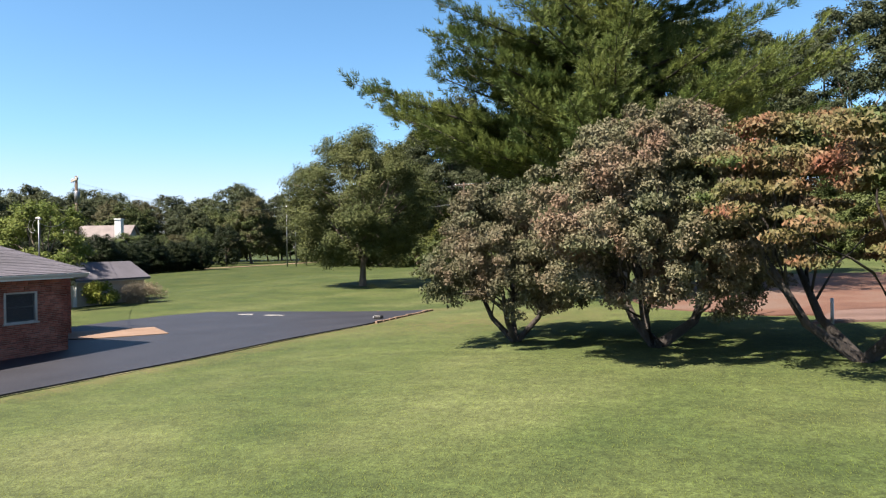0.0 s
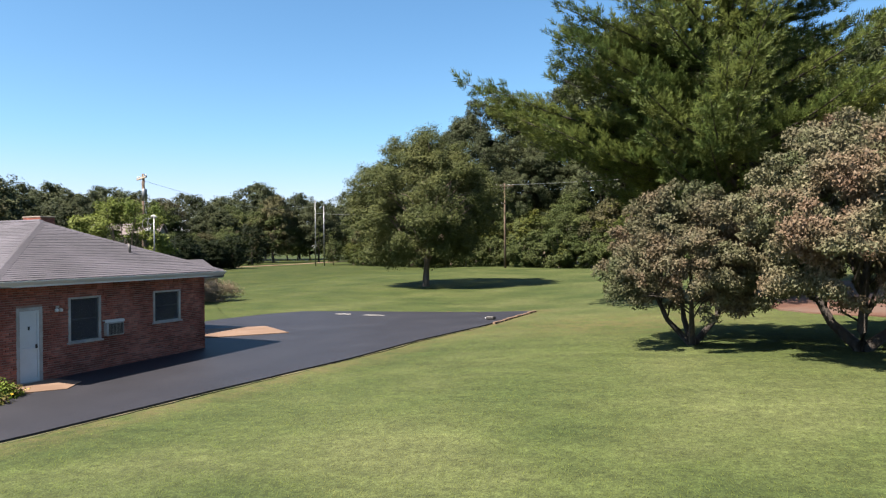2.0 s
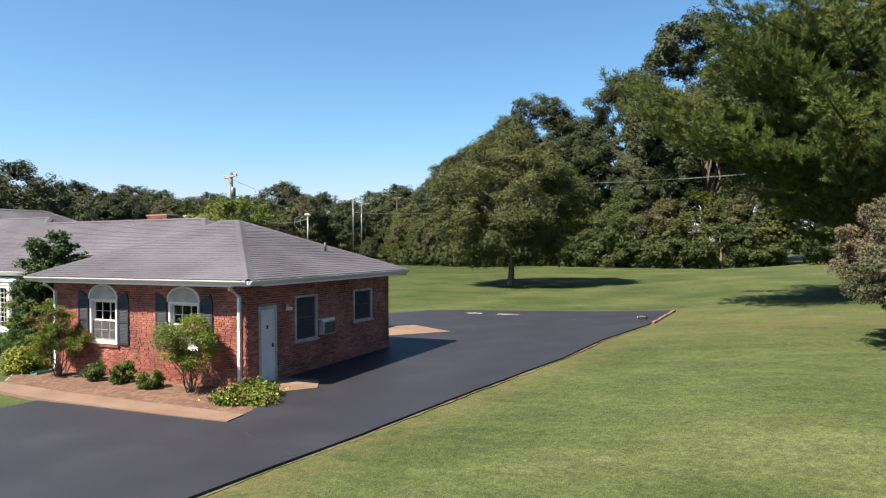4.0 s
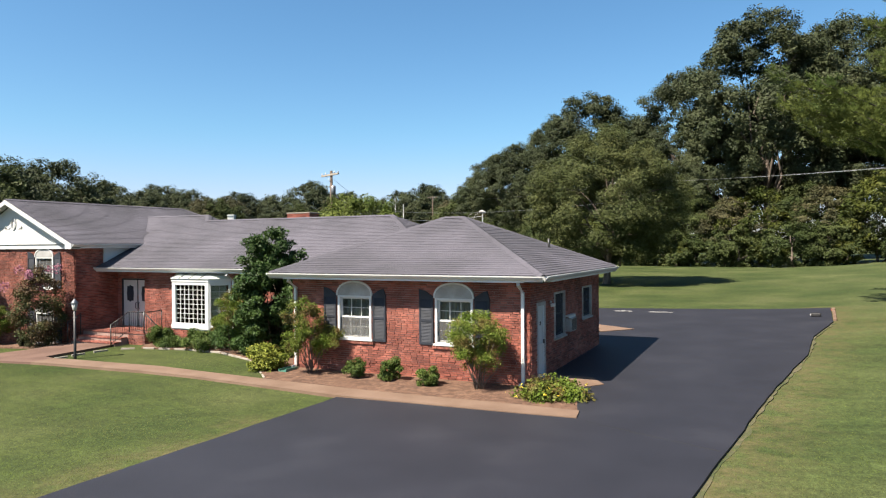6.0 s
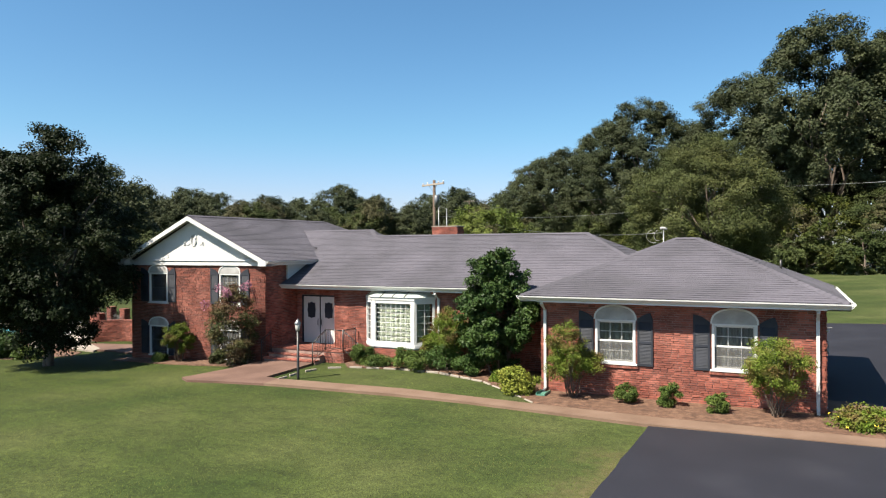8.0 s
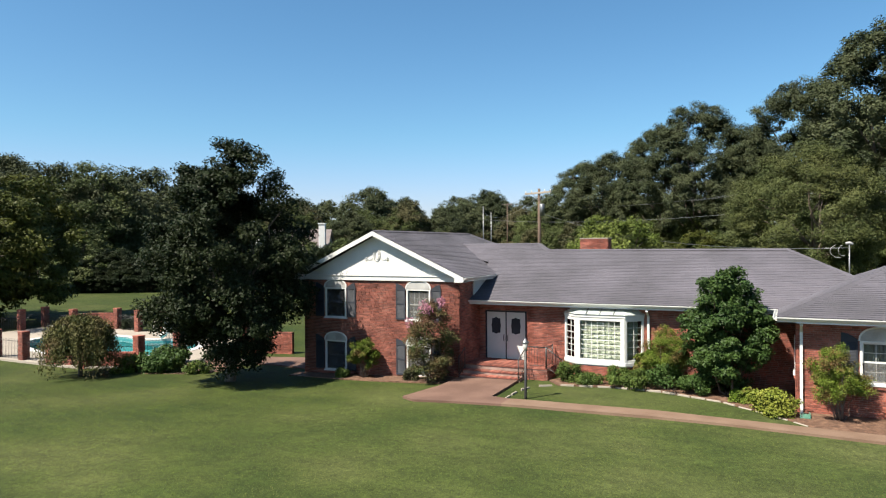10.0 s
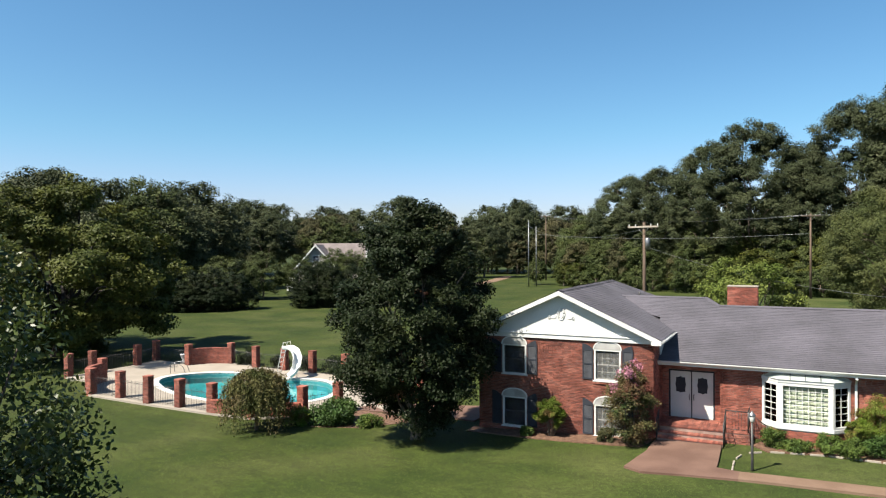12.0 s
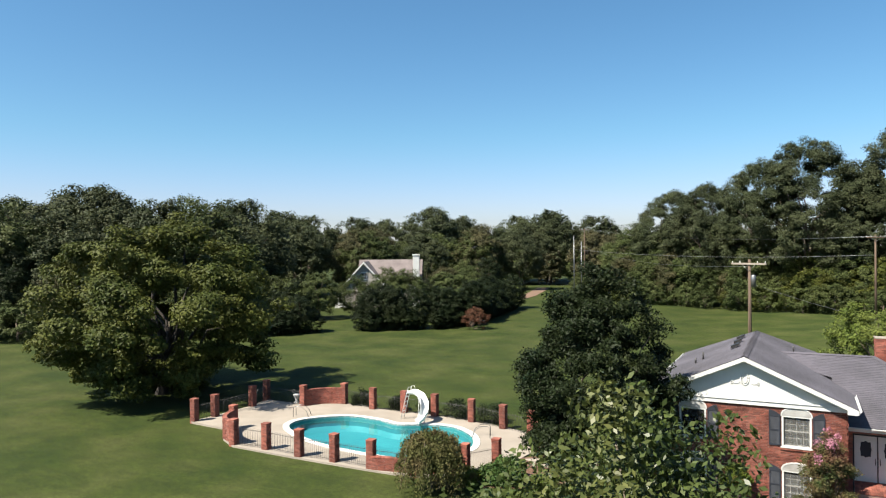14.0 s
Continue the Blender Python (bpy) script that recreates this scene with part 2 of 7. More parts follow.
M["green_leaf"] = leaves("green_leaves", (0.032, 0.047, 0.013), (0.066, 0.080, 0.026), scale=0.2)
M["dark_leaf"] = leaves("dark_evergreen_leaves", (0.007, 0.014, 0.004), (0.016, 0.023, 0.007), scale=0.3, through=0.12)
M["yellow_leaf"] = leaves("yellow_green_leaves", (0.031, 0.043, 0.008), (0.064, 0.070, 0.013), scale=0.3)
M["rust_leaf"] = leaves("rust_brown_leaves", (0.045, 0.047, 0.021), (0.074, 0.066, 0.031), scale=0.3)
M["dogwood_leaf"] = leaves("dogwood_leaves", (0.062, 0.072, 0.034), (0.110, 0.100, 0.060), (0.128, 0.083, 0.056), scale=0.5, island=0.3)
M["dogwood_red"] = leaves("reddening_dogwood_leaves", (0.048, 0.068, 0.019), (0.116, 0.092, 0.041), (0.165, 0.068, 0.042), scale=0.8)
M["pine_needle"] = leaves("pine_needles", (0.038, 0.062, 0.014), (0.090, 0.110, 0.026), scale=0.35, through=0.12)
M["willow_leaf"] = leaves("willow_oak_leaves", (0.039, 0.051, 0.016), (0.066, 0.074, 0.024), scale=0.4)
M["front_leaf"] = leaves("glossy_green_leaves", (0.028, 0.047, 0.012), (0.058, 0.078, 0.020), (0.092, 0.098, 0.030), scale=0.9, through=0.2, rough=0.42, spec=0.28)
M["nandina"] = leaves("nandina_leaves", (0.064, 0.104, 0.010), (0.107, 0.142, 0.022), (0.117, 0.081, 0.029), scale=2.0)
M["shrub"] = leaves("shrub_leaves", (0.042, 0.071, 0.015), (0.084, 0.118, 0.025), scale=2.0)
M["crape"] = leaves("crape_myrtle_leaves", (0.035, 0.06, 0.018), (0.085, 0.075, 0.03), (0.10, 0.05, 0.03), scale=1.5)
M["gold_shrub"] = leaves("golden_shrub_leaves", (0.100, 0.125, 0.018), (0.169, 0.181, 0.031), scale=2.0)
M["magnolia"] = leaves("broad_green_leaves", (0.024, 0.052, 0.013), (0.050, 0.088, 0.020), scale=1.0, through=0.15, rough=0.55, spec=0.18)


# ---- mesh helpers ----
def mesh_object(name, verts, faces, mat, parent=None, label="", smooth=False):
    me = bpy.data.meshes.new(name)
    me.from_pydata([tuple(v) for v in verts], [], [tuple(f) for f in faces])
    if smooth:
        me.polygons.foreach_set("use_smooth", [True] * len(me.polygons))
    me.update()
    me.materials.append(mat)
    ob = new(name, me)
    if parent:
        ob.parent = parent
    if label:
        ob["label"] = label
    return ob


def part(name, bm, mat, parent=None, label=""):
    me = bpy.data.meshes.new(name)
    bm.normal_update()
    bm.to_mesh(me)
    bm.free()
    me.materials.append(mat)
    ob = new(name, me)
    if parent:
        ob.parent = parent
    if label:
        ob["label"] = label
    return ob


def thing(name, x, y, z, label, category, group="", turn=0.0):
    ob = new(name)
    ob.matrix_basis = pose(x, y, z, 0, 0, turn)
    return tagged(ob, label, category, group)


def box(bm, lo, hi, frame_m=None, bevel=0.0):
    """A box from corner lo to corner hi, in the frame frame_m, with chamfered edges if bevel is given."""
    made = bmesh.ops.create_cube(bm, size=1)["verts"]
    for v in made:
        v.co = Vector([lo[i] + (v.co[i] + 0.5) * (hi[i] - lo[i]) for i in range(3)])
    if bevel:
        edges = list({e for v in made for e in v.link_edges})
        made = bmesh.ops.bevel(bm, geom=edges, offset=bevel, segments=1, affect="EDGES", profile=0.5)["verts"]
    if frame_m is not None:
        bmesh.ops.transform(bm, matrix=frame_m, verts=made)
    return made


def tube_data(points, radii, sides=7):
    """Verts and faces of a tube along points."""
    verts, faces = [], []
    pts = [Vector(p) for p in points]
    for i, p in enumerate(pts):
        way = (pts[min(i + 1, len(pts) - 1)] - pts[max(i - 1, 0)]).normalized()
        a = way.orthogonal().normalized()
        b = way.cross(a)
        for k in range(sides):
            s = 2 * math.pi * k / sides
            verts.append(p + radii[i] * (math.cos(s) * a + math.sin(s) * b))
    for i in range(len(pts) - 1):
        for k in range(sides):
            k2 = (k + 1) % sides
            faces.append((i * sides + k, i * sides + k2, (i + 1) * sides + k2, (i + 1) * sides + k))
    faces.append(tuple(range(sides))[::-1])
    faces.append(tuple(range((len(pts) - 1) * sides, len(pts) * sides)))
    return verts, faces


def tubes(name, runs, mat, parent=None, label="", sides=7):
    verts, faces = [], []
    for points, radii in runs:
        v, f = tube_data(points, radii, sides)
        faces += [tuple(i + len(verts) for i in q) for q in f]
        verts += v
    return mesh_object(name, verts, faces, mat, parent, label, smooth=True)


# ---- lie of the land ----
PROFILE_X = (-400, -120, -80, -56, -50, -44, -25, -19, -16, -7, -3, 5, 40, 400)
PROFILE_Z = (-1.2, -0.95, -0.77, -0.7, -0.45, -0.16, -0.13, -0.08, 0.12, 0.76, 0.98, 1.3, 1.7, 2.0)


def land(x, y):
    """Height of the ground."""
    base = sum(np.interp(x + d, PROFILE_X, PROFILE_Z) for d in (-3, -1.5, 0, 1.5, 3)) / 5
    start = 8 + 14 * min(max((-45 - x) / 12, 0), 1)
    return float(base + 0.016 * min(max(y - start, 0), 62))

# ---- ground ----
POOL = [(-77.7, 13.4), (-78.2, 15.4), (-76.2, 17.5), (-73.6, 17.6), (-71.6, 17.1), (-69.7, 17.9), (-67.7, 17.9),
        (-65.7, 16.2), (-64.9, 13.6), (-66.6, 11.0), (-70.3, 10.7), (-74.4, 11.5)]


def smooth_loop(points, steps=6):
    """A closed Catmull-Rom line through points."""
    p = [Vector((*q[:2], 0)) for q in points]
    out = []
    for i in range(len(p)):
        a, b, c, d = p[i - 1], p[i], p[(i + 1) % len(p)], p[(i + 2) % len(p)]
        for k in range(steps):
            s = k / steps
            q = 0.5 * (2 * b + (c - a) * s + (2 * a - 5 * b + 4 * c - d) * s * s + (3 * b - a - 3 * c + d) * s ** 3)
            out.append((q.x, q.y))
    return out


def inside(x, y, loop):
    hit = False
    for i in range(len(loop)):
        (x0, y0), (x1, y1) = loop[i - 1], loop[i]
        if (y0 > y) != (y1 > y) and x < (x1 - x0) * (y - y0) / (y1 - y0) + x0:
            hit = not hit
    return hit


POOL_LINE = smooth_loop(POOL)
POOL_HOLE = smooth_loop([(-71.5 + (x + 71.5) * 1.09, 14.3 + (y - 14.3) * 1.14) for x, y in POOL], 3)


def build_ground():
    def axis(lo, hi, fine_lo, fine_hi, fine):
        mid = list(np.arange(fine_lo, fine_hi + 0.01, fine))
        low, high, step = [], [], fine
        v = fine_lo
        while v > lo:
            step *= 1.3
            v -= step
            low.append(v)
        step, v = fine, mid[-1]
        while v < hi:
            step *= 1.3
            v += step
            high.append(v)
        return low[::-1] + mid + high

    xs, ys = axis(-2500, 2500, -90, 15, 0.9), axis(-2500, 2500, -30, 60, 0.9)
    verts, faces = [], []
    for y in ys:
        for x in xs:
            z = land(x, y) + 0.05 * noise.noise((x * 0.15, y * 0.15, 0))
            if -82 < x < -60 and 8 < y < 22 and inside(x, y, POOL_HOLE):
                z -= 2.2
            verts.append((x, y, z))
    w = len(xs)
    for j in range(len(ys) - 1):
        for i in range(w - 1):
            faces.append((j * w + i, j * w + i + 1, (j + 1) * w + i + 1, (j + 1) * w + i))
    ob = mesh_object("ground", verts, faces, M["grass"], smooth=True)
    # how dry the turf is: along the asphalt, and on the bare ground near the head of the drive
    edge_y, edge_x = (-60, -3, 3, 8, 12, 17.3, 21.7, 26.4, 32.3), (-20.6, -20.1, -19.6, -19.05, -18.55, -17.7, -17.4, -16.5, -16.35)
    dryness = ob.data.attributes.new("dryness", "FLOAT", "POINT")
    values = []
    for x, y, z in verts:
        off = x - float(np.interp(y, edge_y, edge_x))
        side = max(0.0, 1 - off / 1.7) if off > -1 and y < 33 else 0.0
        left = max(0.0, 1 - (-29.4 - x) / 1.0) if x < -28.5 and y < 5 else 0.0
        head = max(0.0, 1 - math.hypot((x + 11) / 8, (y - 26) / 5)) * 0.9
        values.append(min(1.0, max(side, left * 0.6, head)))
    dryness.data.foreach_set("value", values)
    return tagged(ob, "mown green lawn with paler worn streaks, rising gently", "lawn", kind="structure")


build_ground()


def patch(name, loop, mat, rise, label, category, kind="structure", cell=1.5, skirt=0.25, holes=()):
    """A flat sheet that follows the ground inside a loop, with a thin edge down into it."""
    bm = bmesh.new()
    for line in (loop, *holes):
        vs = [bm.verts.new((x, y, 0)) for x, y in line]
        for i in range(len(vs)):
            bm.edges.new((vs[i - 1], vs[i]))
    bmesh.ops.triangle_fill(bm, edges=bm.edges[:], use_beauty=True, use_dissolve=True)
    for f in bm.faces:
        if f.normal.z < 0:
            f.normal_flip()
    xs, ys = [p[0] for p in loop], [p[1] for p in loop]
    for lo, hi, no in ((min(xs), max(xs), (1, 0, 0)), (min(ys), max(ys), (0, 1, 0))):
        v = lo + cell
        while v < hi:
            bmesh.ops.bisect_plane(bm, geom=bm.verts[:] + bm.edges[:] + bm.faces[:], plane_co=[v * c for c in no], plane_no=no)
            v += cell
    rim = [e for e in bm.edges if e.is_boundary]
    low = bmesh.ops.extrude_edge_only(bm, edges=rim)["geom"]
    low = {g for g in low if isinstance(g, bmesh.types.BMVert)}
    for v in bm.verts:
        v.co.z = land(v.co.x, v.co.y) + (rise if v not in low else rise - skirt)
    return tagged(part(name, bm, mat), label, category, kind=kind)


def wavy(points, amount=0.05, step=0.6, seed=3):
    """A loop whose edges are cut into short, slightly uneven steps."""
    out = []
    for i in range(len(points)):
        a, b = Vector(points[i]), Vector(points[(i + 1) % len(points)])
        n = max(1, int((b - a).length / step))
        for k in range(n):
            p = a.lerp(b, k / n)
            out.append((p.x + amount * noise.noise((p.x * 0.9, p.y * 0.9, seed)), p.y + amount * noise.noise((p.x * 0.9, p.y * 0.9, seed + 9))))
    return out


DRIVE = [(-29.6, -60), (-20.6, -60), (-20.1, -3), (-19.6, 3.0), (-19.05, 8.0), (-18.55, 12), (-17.7, 17.3), (-17.4, 21.7), (-16.5, 26.4), (-16.35, 32.3), (-22.4, 31.9), (-26.9, 31.0), (-29.3, 30.3),
         (-30.5, 28.3), (-31.2, 25.7), (-31.4, 23.5), (-30.6, 21.0), (-28.6, 18.1), (-24.8, 18.0), (-24.8, 11.7), (-23.6, 11.1), (-22.6, 7.2), (-28.95, 6.85), (-29.0, 1.8)]
patch("driveway", wavy(DRIVE, 0.05), M["asphalt"], 0.06, "smooth dark grey asphalt driveway round a brick house", "driveway")
M["verge"] = material("dry_verge", [(0.03, 0.043, 0.009), (0.06, 0.058, 0.022), (0.085, 0.07, 0.036)], scale=2.2, fine=0.5, bump=0.6, bump_scale=30)
edge_right = DRIVE[1:9]
edge_left = [DRIVE[0], DRIVE[-1]]
for edge, way in ((edge_right, 1), (edge_left, -1)):
    line = [(x0 + (x1 - x0) * s / 24, y0 + (y1 - y0) * s / 24) for (x0, y0), (x1, y1) in zip(edge, edge[1:]) for s in range(24)]
    outer = [(x + way * (0.05 + 0.22 * abs(noise.noise((x * 0.9, y * 0.9, 3)))), y) for x, y in line]
    patch("drive_verge", [(x - way * 0.1, y) for x, y in line] + outer[::-1], M["verge"], 0.012, "dry earth and thin grass along the asphalt's edge", "verge", skirt=0.06)
patch("brick_pad", [(-26.6, 20.1), (-24.25, 22.5), (-26.8, 24.0), (-29.6, 21.4), (-29.6, 19.4)], M["aggregate"], 0.09, "tan concrete pad beside the asphalt driveway", "paving")
patch("door_pad", [(-24.7, 10.4), (-23.7, 9.9), (-22.85, 10.9), (-23.4, 11.75), (-24.7, 11.75)], M["aggregate"], 0.08, "small tan concrete pad at a side door", "paving")
WALK = [(-22.58, 7.1), (-22.7, 7.78), (-24.4, 7.84), (-28.7, 7.8), (-32.5, 8.02), (-37.2, 8.36), (-42.1, 8.1), (-42.1, 7.2), (-37, 7.5), (-34.8, 7.45), (-29.0, 6.95), (-25.0, 7.0)]
patch("front_walk", wavy(WALK, 0.02), M["aggregate"], 0.085, "tan exposed-aggregate concrete walk along the lawn", "path")
patch("entrance_walk", wavy([(-42.1, 7.2), (-42.1, 8.1), (-42.9, 8.3), (-43.0, 11.3), (-45.65, 11.3), (-45.7, 9.6), (-46.1, 7.3), (-45.4, 6.85)], 0.03), M["red_concrete"], 0.08,
      "reddish-brown concrete walk widening before the front steps", "path")
BED_EDGE = [(-32.55, 8.25), (-33.67, 9.26), (-35.27, 10.63), (-37.4, 11.5), (-39.2, 11.6), (-41.3, 11.2), (-42.15, 10.66), (-42.4, 9.6), (-42.38, 8.2)]
patch("mulch_bed", wavy([(-22.72, 7.74), (-24.4, 7.8), (-28.7, 7.76), (-32.45, 7.98)] + BED_EDGE[:6] + [(-41.9, 11.9), (-41.6, 12.5), (-38.3, 13.0), (-33.0, 13.0), (-33.0, 10.1), (-24.8, 10.1),
                         (-23.8, 10.0), (-22.95, 9.6)], 0.05), M["mulch"], 0.04, "brown pine-straw mulch bed along the brick walls", "flower bed")
patch("mulch_strip", wavy([(-54.2, 10.7), (-51, 10.3), (-46.0, 10.3), (-45.7, 11.6), (-54.2, 11.6)], 0.08), M["mulch"], 0.035, "brown mulch strip below the gabled wall", "flower bed")
patch("deck_walk", wavy([(-61.3, 13.5), (-60.2, 14.2), (-58.3, 13.25), (-57.9, 12.5), (-59.7, 12.6)], 0.03), M["deck"], 0.075, "pale concrete step-off path beside the pool deck", "path")
patch("soil_bed", wavy([(-62.2, 10.4), (-61.2, 12.4), (-58.4, 12.2), (-57.6, 11.2), (-59.2, 9.2), (-61.6, 8.4)], 0.1), M["mulch"], 0.03, "bare brown soil round the poolside shrubs", "flower bed")
patch("side_walk", wavy([(-54.6, 12.5), (-54.6, 16.0), (-60.5, 14.6), (-62.0, 13.2), (-61.6, 12.2), (-57, 13.0)], 0.03), M["red_concrete"], 0.06, "reddish concrete path beside the house", "path")
STRAW = [(3.0 + 9.6 * math.cos(a), 35.5 + 10.8 * math.sin(a)) for a in np.linspace(0, 2 * math.pi, 40, endpoint=False)]
patch("straw_ground", wavy(STRAW, 0.5), M["clay"], 0.05, "red-brown pine straw covering the ground under the pine", "ground cover")
patch("lane", wavy([(0.8, 23.0), (30, 31.5), (31, 34.5), (1.5, 26.0)], 0.15), M["lane"], 0.075, "reddish-grey gravel lane beyond the lawn", "road")
patch("dirt_track", wavy([(-97.5, 98), (-100.3, 126), (-107, 156), (-110.5, 156), (-103.4, 126), (-100.2, 98)], 0.3), M["aggregate"], 0.05, "pale dirt track across the far lawn", "road", cell=6)

# pale edging stones round the bed, and bricks at the head of the drive
def edging(name, line, mat, label, size, seed, category="edging", rows_n=1):
    rng = random.Random(seed)
    pts = [Vector(p) for p in line]
    holder = tagged(new(name), label, category)
    holder.matrix_basis = pose(pts[0].x, pts[0].y, 0)
    k = 0
    for a, b in zip(pts, pts[1:]):
        n = max(1, int((b - a).length / size[0]))
        way = (b - a).normalized()
        side = Vector((-way.y, way.x))
        for i in range(n):
            for r in range(rows_n):
                p = a.lerp(b, (i + 0.5) / n) + side * (r * size[1] * 1.04) - pts[0]
                bm = bmesh.new()
                box(bm, (-size[0] * 0.48, -size[1] * 0.48, -0.1), (size[0] * 0.48, size[1] * 0.48, size[2]), None, 0.012)
                ob = part("brick" if mat is M["brick"] else "stone", bm, mat, holder)
                w = p + pts[0]
                ob.matrix_basis = pose(p.x, p.y, land(w.x, w.y) + (rng.uniform(0.012, 0.022) if size[1] < 0.1 else rng.uniform(-0.01, 0.02)), rng.uniform(-1, 1), rng.uniform(-1, 1), math.degrees(math.atan2(way.y, way.x)) + rng.uniform(-3, 3))
    return holder


edging("bed_edging", BED_EDGE, M["deck"], "pale concrete edging round a curved flower bed", (0.55, 0.07, 0.035), 4)
edging("drive_edging", [(-16.3, 32.4), (-22.4, 32.0)], M["brick"], "rows of red bricks along the head of the drive", (0.4, 0.26, 0.025), 5, rows_n=4)
edging("drive_edging", [(-16.4, 27.0), (-16.2, 32.3)], M["aggregate"], "rough pale edging stones beside the asphalt", (0.5, 0.14, 0.08), 6)

# ---- house ----
house = thing("house", -38, 14, 0, "red-brick split-level ranch house with grey shingle roofs and white trim", "house")
bpy.context.view_layer.update()
HOUSE_INV = house.matrix_basis.inverted()


def at_house(ob):
    """Make an object built in world places a part of the house."""
    ob.parent = house
    ob.matrix_parent_inverse = HOUSE_INV
    return ob


class Wall:
    """A wall's own frame: u along it, v up, w outwards."""

    def __init__(self, x, y, ux, uy, length, z0, z1):
        self.o, self.u, self.n = Vector((x, y, 0)), Vector((ux, uy, 0)), Vector((uy, -ux, 0))
        self.length, self.z0, self.z1, self.holes = length, z0, z1, []
        self.m = Matrix((( *self.u.to_3d(), 0), (0, 0, 1, 0), (*self.n, 0), (0, 0, 0, 1))).transposed()
        self.m.translation = self.o

    def p(self, u, v, w=0.0):
        return self.o + self.u * u + Vector((0, 0, v)) + self.n * w


BRICK_L, BRICK_H, JOINT = 0.2, 0.057, 0.011
brick_walls = []


def build_wall(wall, thick=0.25, name="wall", mat=None, bricks=True):
    """The mortar-coloured backing with real openings."""
    us = sorted({0, wall.length, *[h[0] for h in wall.holes], *[h[1] for h in wall.holes]})
    vs = sorted({wall.z0, wall.z1, *[h[2] for h in wall.holes], *[h[3] for h in wall.holes]})
    bm = bmesh.new()
    grid = {}

    def vert(i, j, w):
        if (i, j, w) not in grid:
            grid[i, j, w] = bm.verts.new(wall.p(us[i], vs[j], w))
        return grid[i, j, w]

    def solid(i, j):
        if not (0 <= i < len(us) - 1 and 0 <= j < len(vs) - 1):
            return False
        u, v = (us[i] + us[i + 1]) / 2, (vs[j] + vs[j + 1]) / 2
        return not any(h[0] < u < h[1] and h[2] < v < h[3] for h in wall.holes)

    for i in range(len(us) - 1):
        for j in range(len(vs) - 1):
            if not solid(i, j):
                continue
            bm.faces.new([vert(i, j, 0), vert(i + 1, j, 0), vert(i + 1, j + 1, 0), vert(i, j + 1, 0)])
            bm.faces.new([vert(i, j, -thick), vert(i, j + 1, -thick), vert(i + 1, j + 1, -thick), vert(i + 1, j, -thick)])
            for di, dj, a, b in ((-1, 0, (0, 0), (0, 1)), (1, 0, (1, 1), (1, 0)), (0, -1, (1, 0), (0, 0)), (0, 1, (0, 1), (1, 1))):
                if not solid(i + di, j + dj):
                    p, q = (i + a[0], j + a[1]), (i + b[0], j + b[1])
                    bm.faces.new([vert(*p, 0), vert(*q, 0), vert(*q, -thick), vert(*p, -thick)])
    bmesh.ops.recalc_face_normals(bm, faces=bm.faces[:])
    ob = at_house(part(name, bm, mat or M["mortar"]))
    if bricks:
        brick_walls.append((wall, ob))
    return ob


def box_part(name, wall, lo, hi, mat, parent=None, label="", bevel=0.0):
    bm = bmesh.new()
    box(bm, lo, hi, wall.m, bevel)
    ob = at_house(part(name, bm, mat, None, label))
    if parent:
        ob.parent = parent
        ob.matrix_parent_inverse = Matrix.Identity(4)
        ob.matrix_parent_inverse = HOUSE_INV if parent is house else Matrix.Identity(4)
    return ob


def boxes_part(name, wall, boxes, mat, parent=None, label="", bevel=0.0):
    bm = bmesh.new()
    for lo, hi in boxes:
        box(bm, lo, hi, wall.m, bevel)
    ob = part(name, bm, mat, None, label)
    return sub(ob, parent) if parent else at_house(ob)


def sub(ob, parent):
    """Hang a world-built mesh under a part of the house."""
    ob.parent = parent
    ob.matrix_parent_inverse = Matrix.Identity(4)
    return ob


def arch_panel(wall, u0, u1, v0, rise, w0, w1, mat, parent, name="arch_panel", rim=0.0):
    """A segmental panel over a window; with rim, only the moulding round it."""
    n, c = 14, (u0 + u1) / 2
    bm = bmesh.new()
    outer = [(c - (u1 - u0) / 2 * math.cos(math.pi * k / n), v0 + rise * math.sin(math.pi * k / n) ** 0.8) for k in range(n + 1)]
    if rim:
        k2 = 1 - 2 * rim / (u1 - u0)
        inner = [(c + (u - c) * k2, v0 + (v - v0) * (1 - rim / rise)) for u, v in outer]
        for i in range(n):
            quad = [outer[i], outer[i + 1], inner[i + 1], inner[i]]
            front = [bm.verts.new((u, v, w1)) for u, v in quad]
            back = [bm.verts.new((u, v, w0)) for u, v in quad]
            bm.faces.new(front), bm.faces.new(back[::-1])
            for a in range(4):
                bm.faces.new([front[a], back[a], back[(a + 1) % 4], front[(a + 1) % 4]])
    else:
        front, back = [bm.verts.new((u, v, w1)) for u, v in outer], [bm.verts.new((u, v, w0)) for u, v in outer]
        bm.faces.new(front), bm.faces.new(back[::-1])
        for a in range(n + 1):
            b = (a + 1) % (n + 1)
            bm.faces.new([front[a], back[a], back[b], front[b]])
    bmesh.ops.recalc_face_normals(bm, faces=bm.faces[:])
    bmesh.ops.transform(bm, matrix=wall.m, verts=bm.verts[:])
    return sub(part(name, bm, mat), parent)


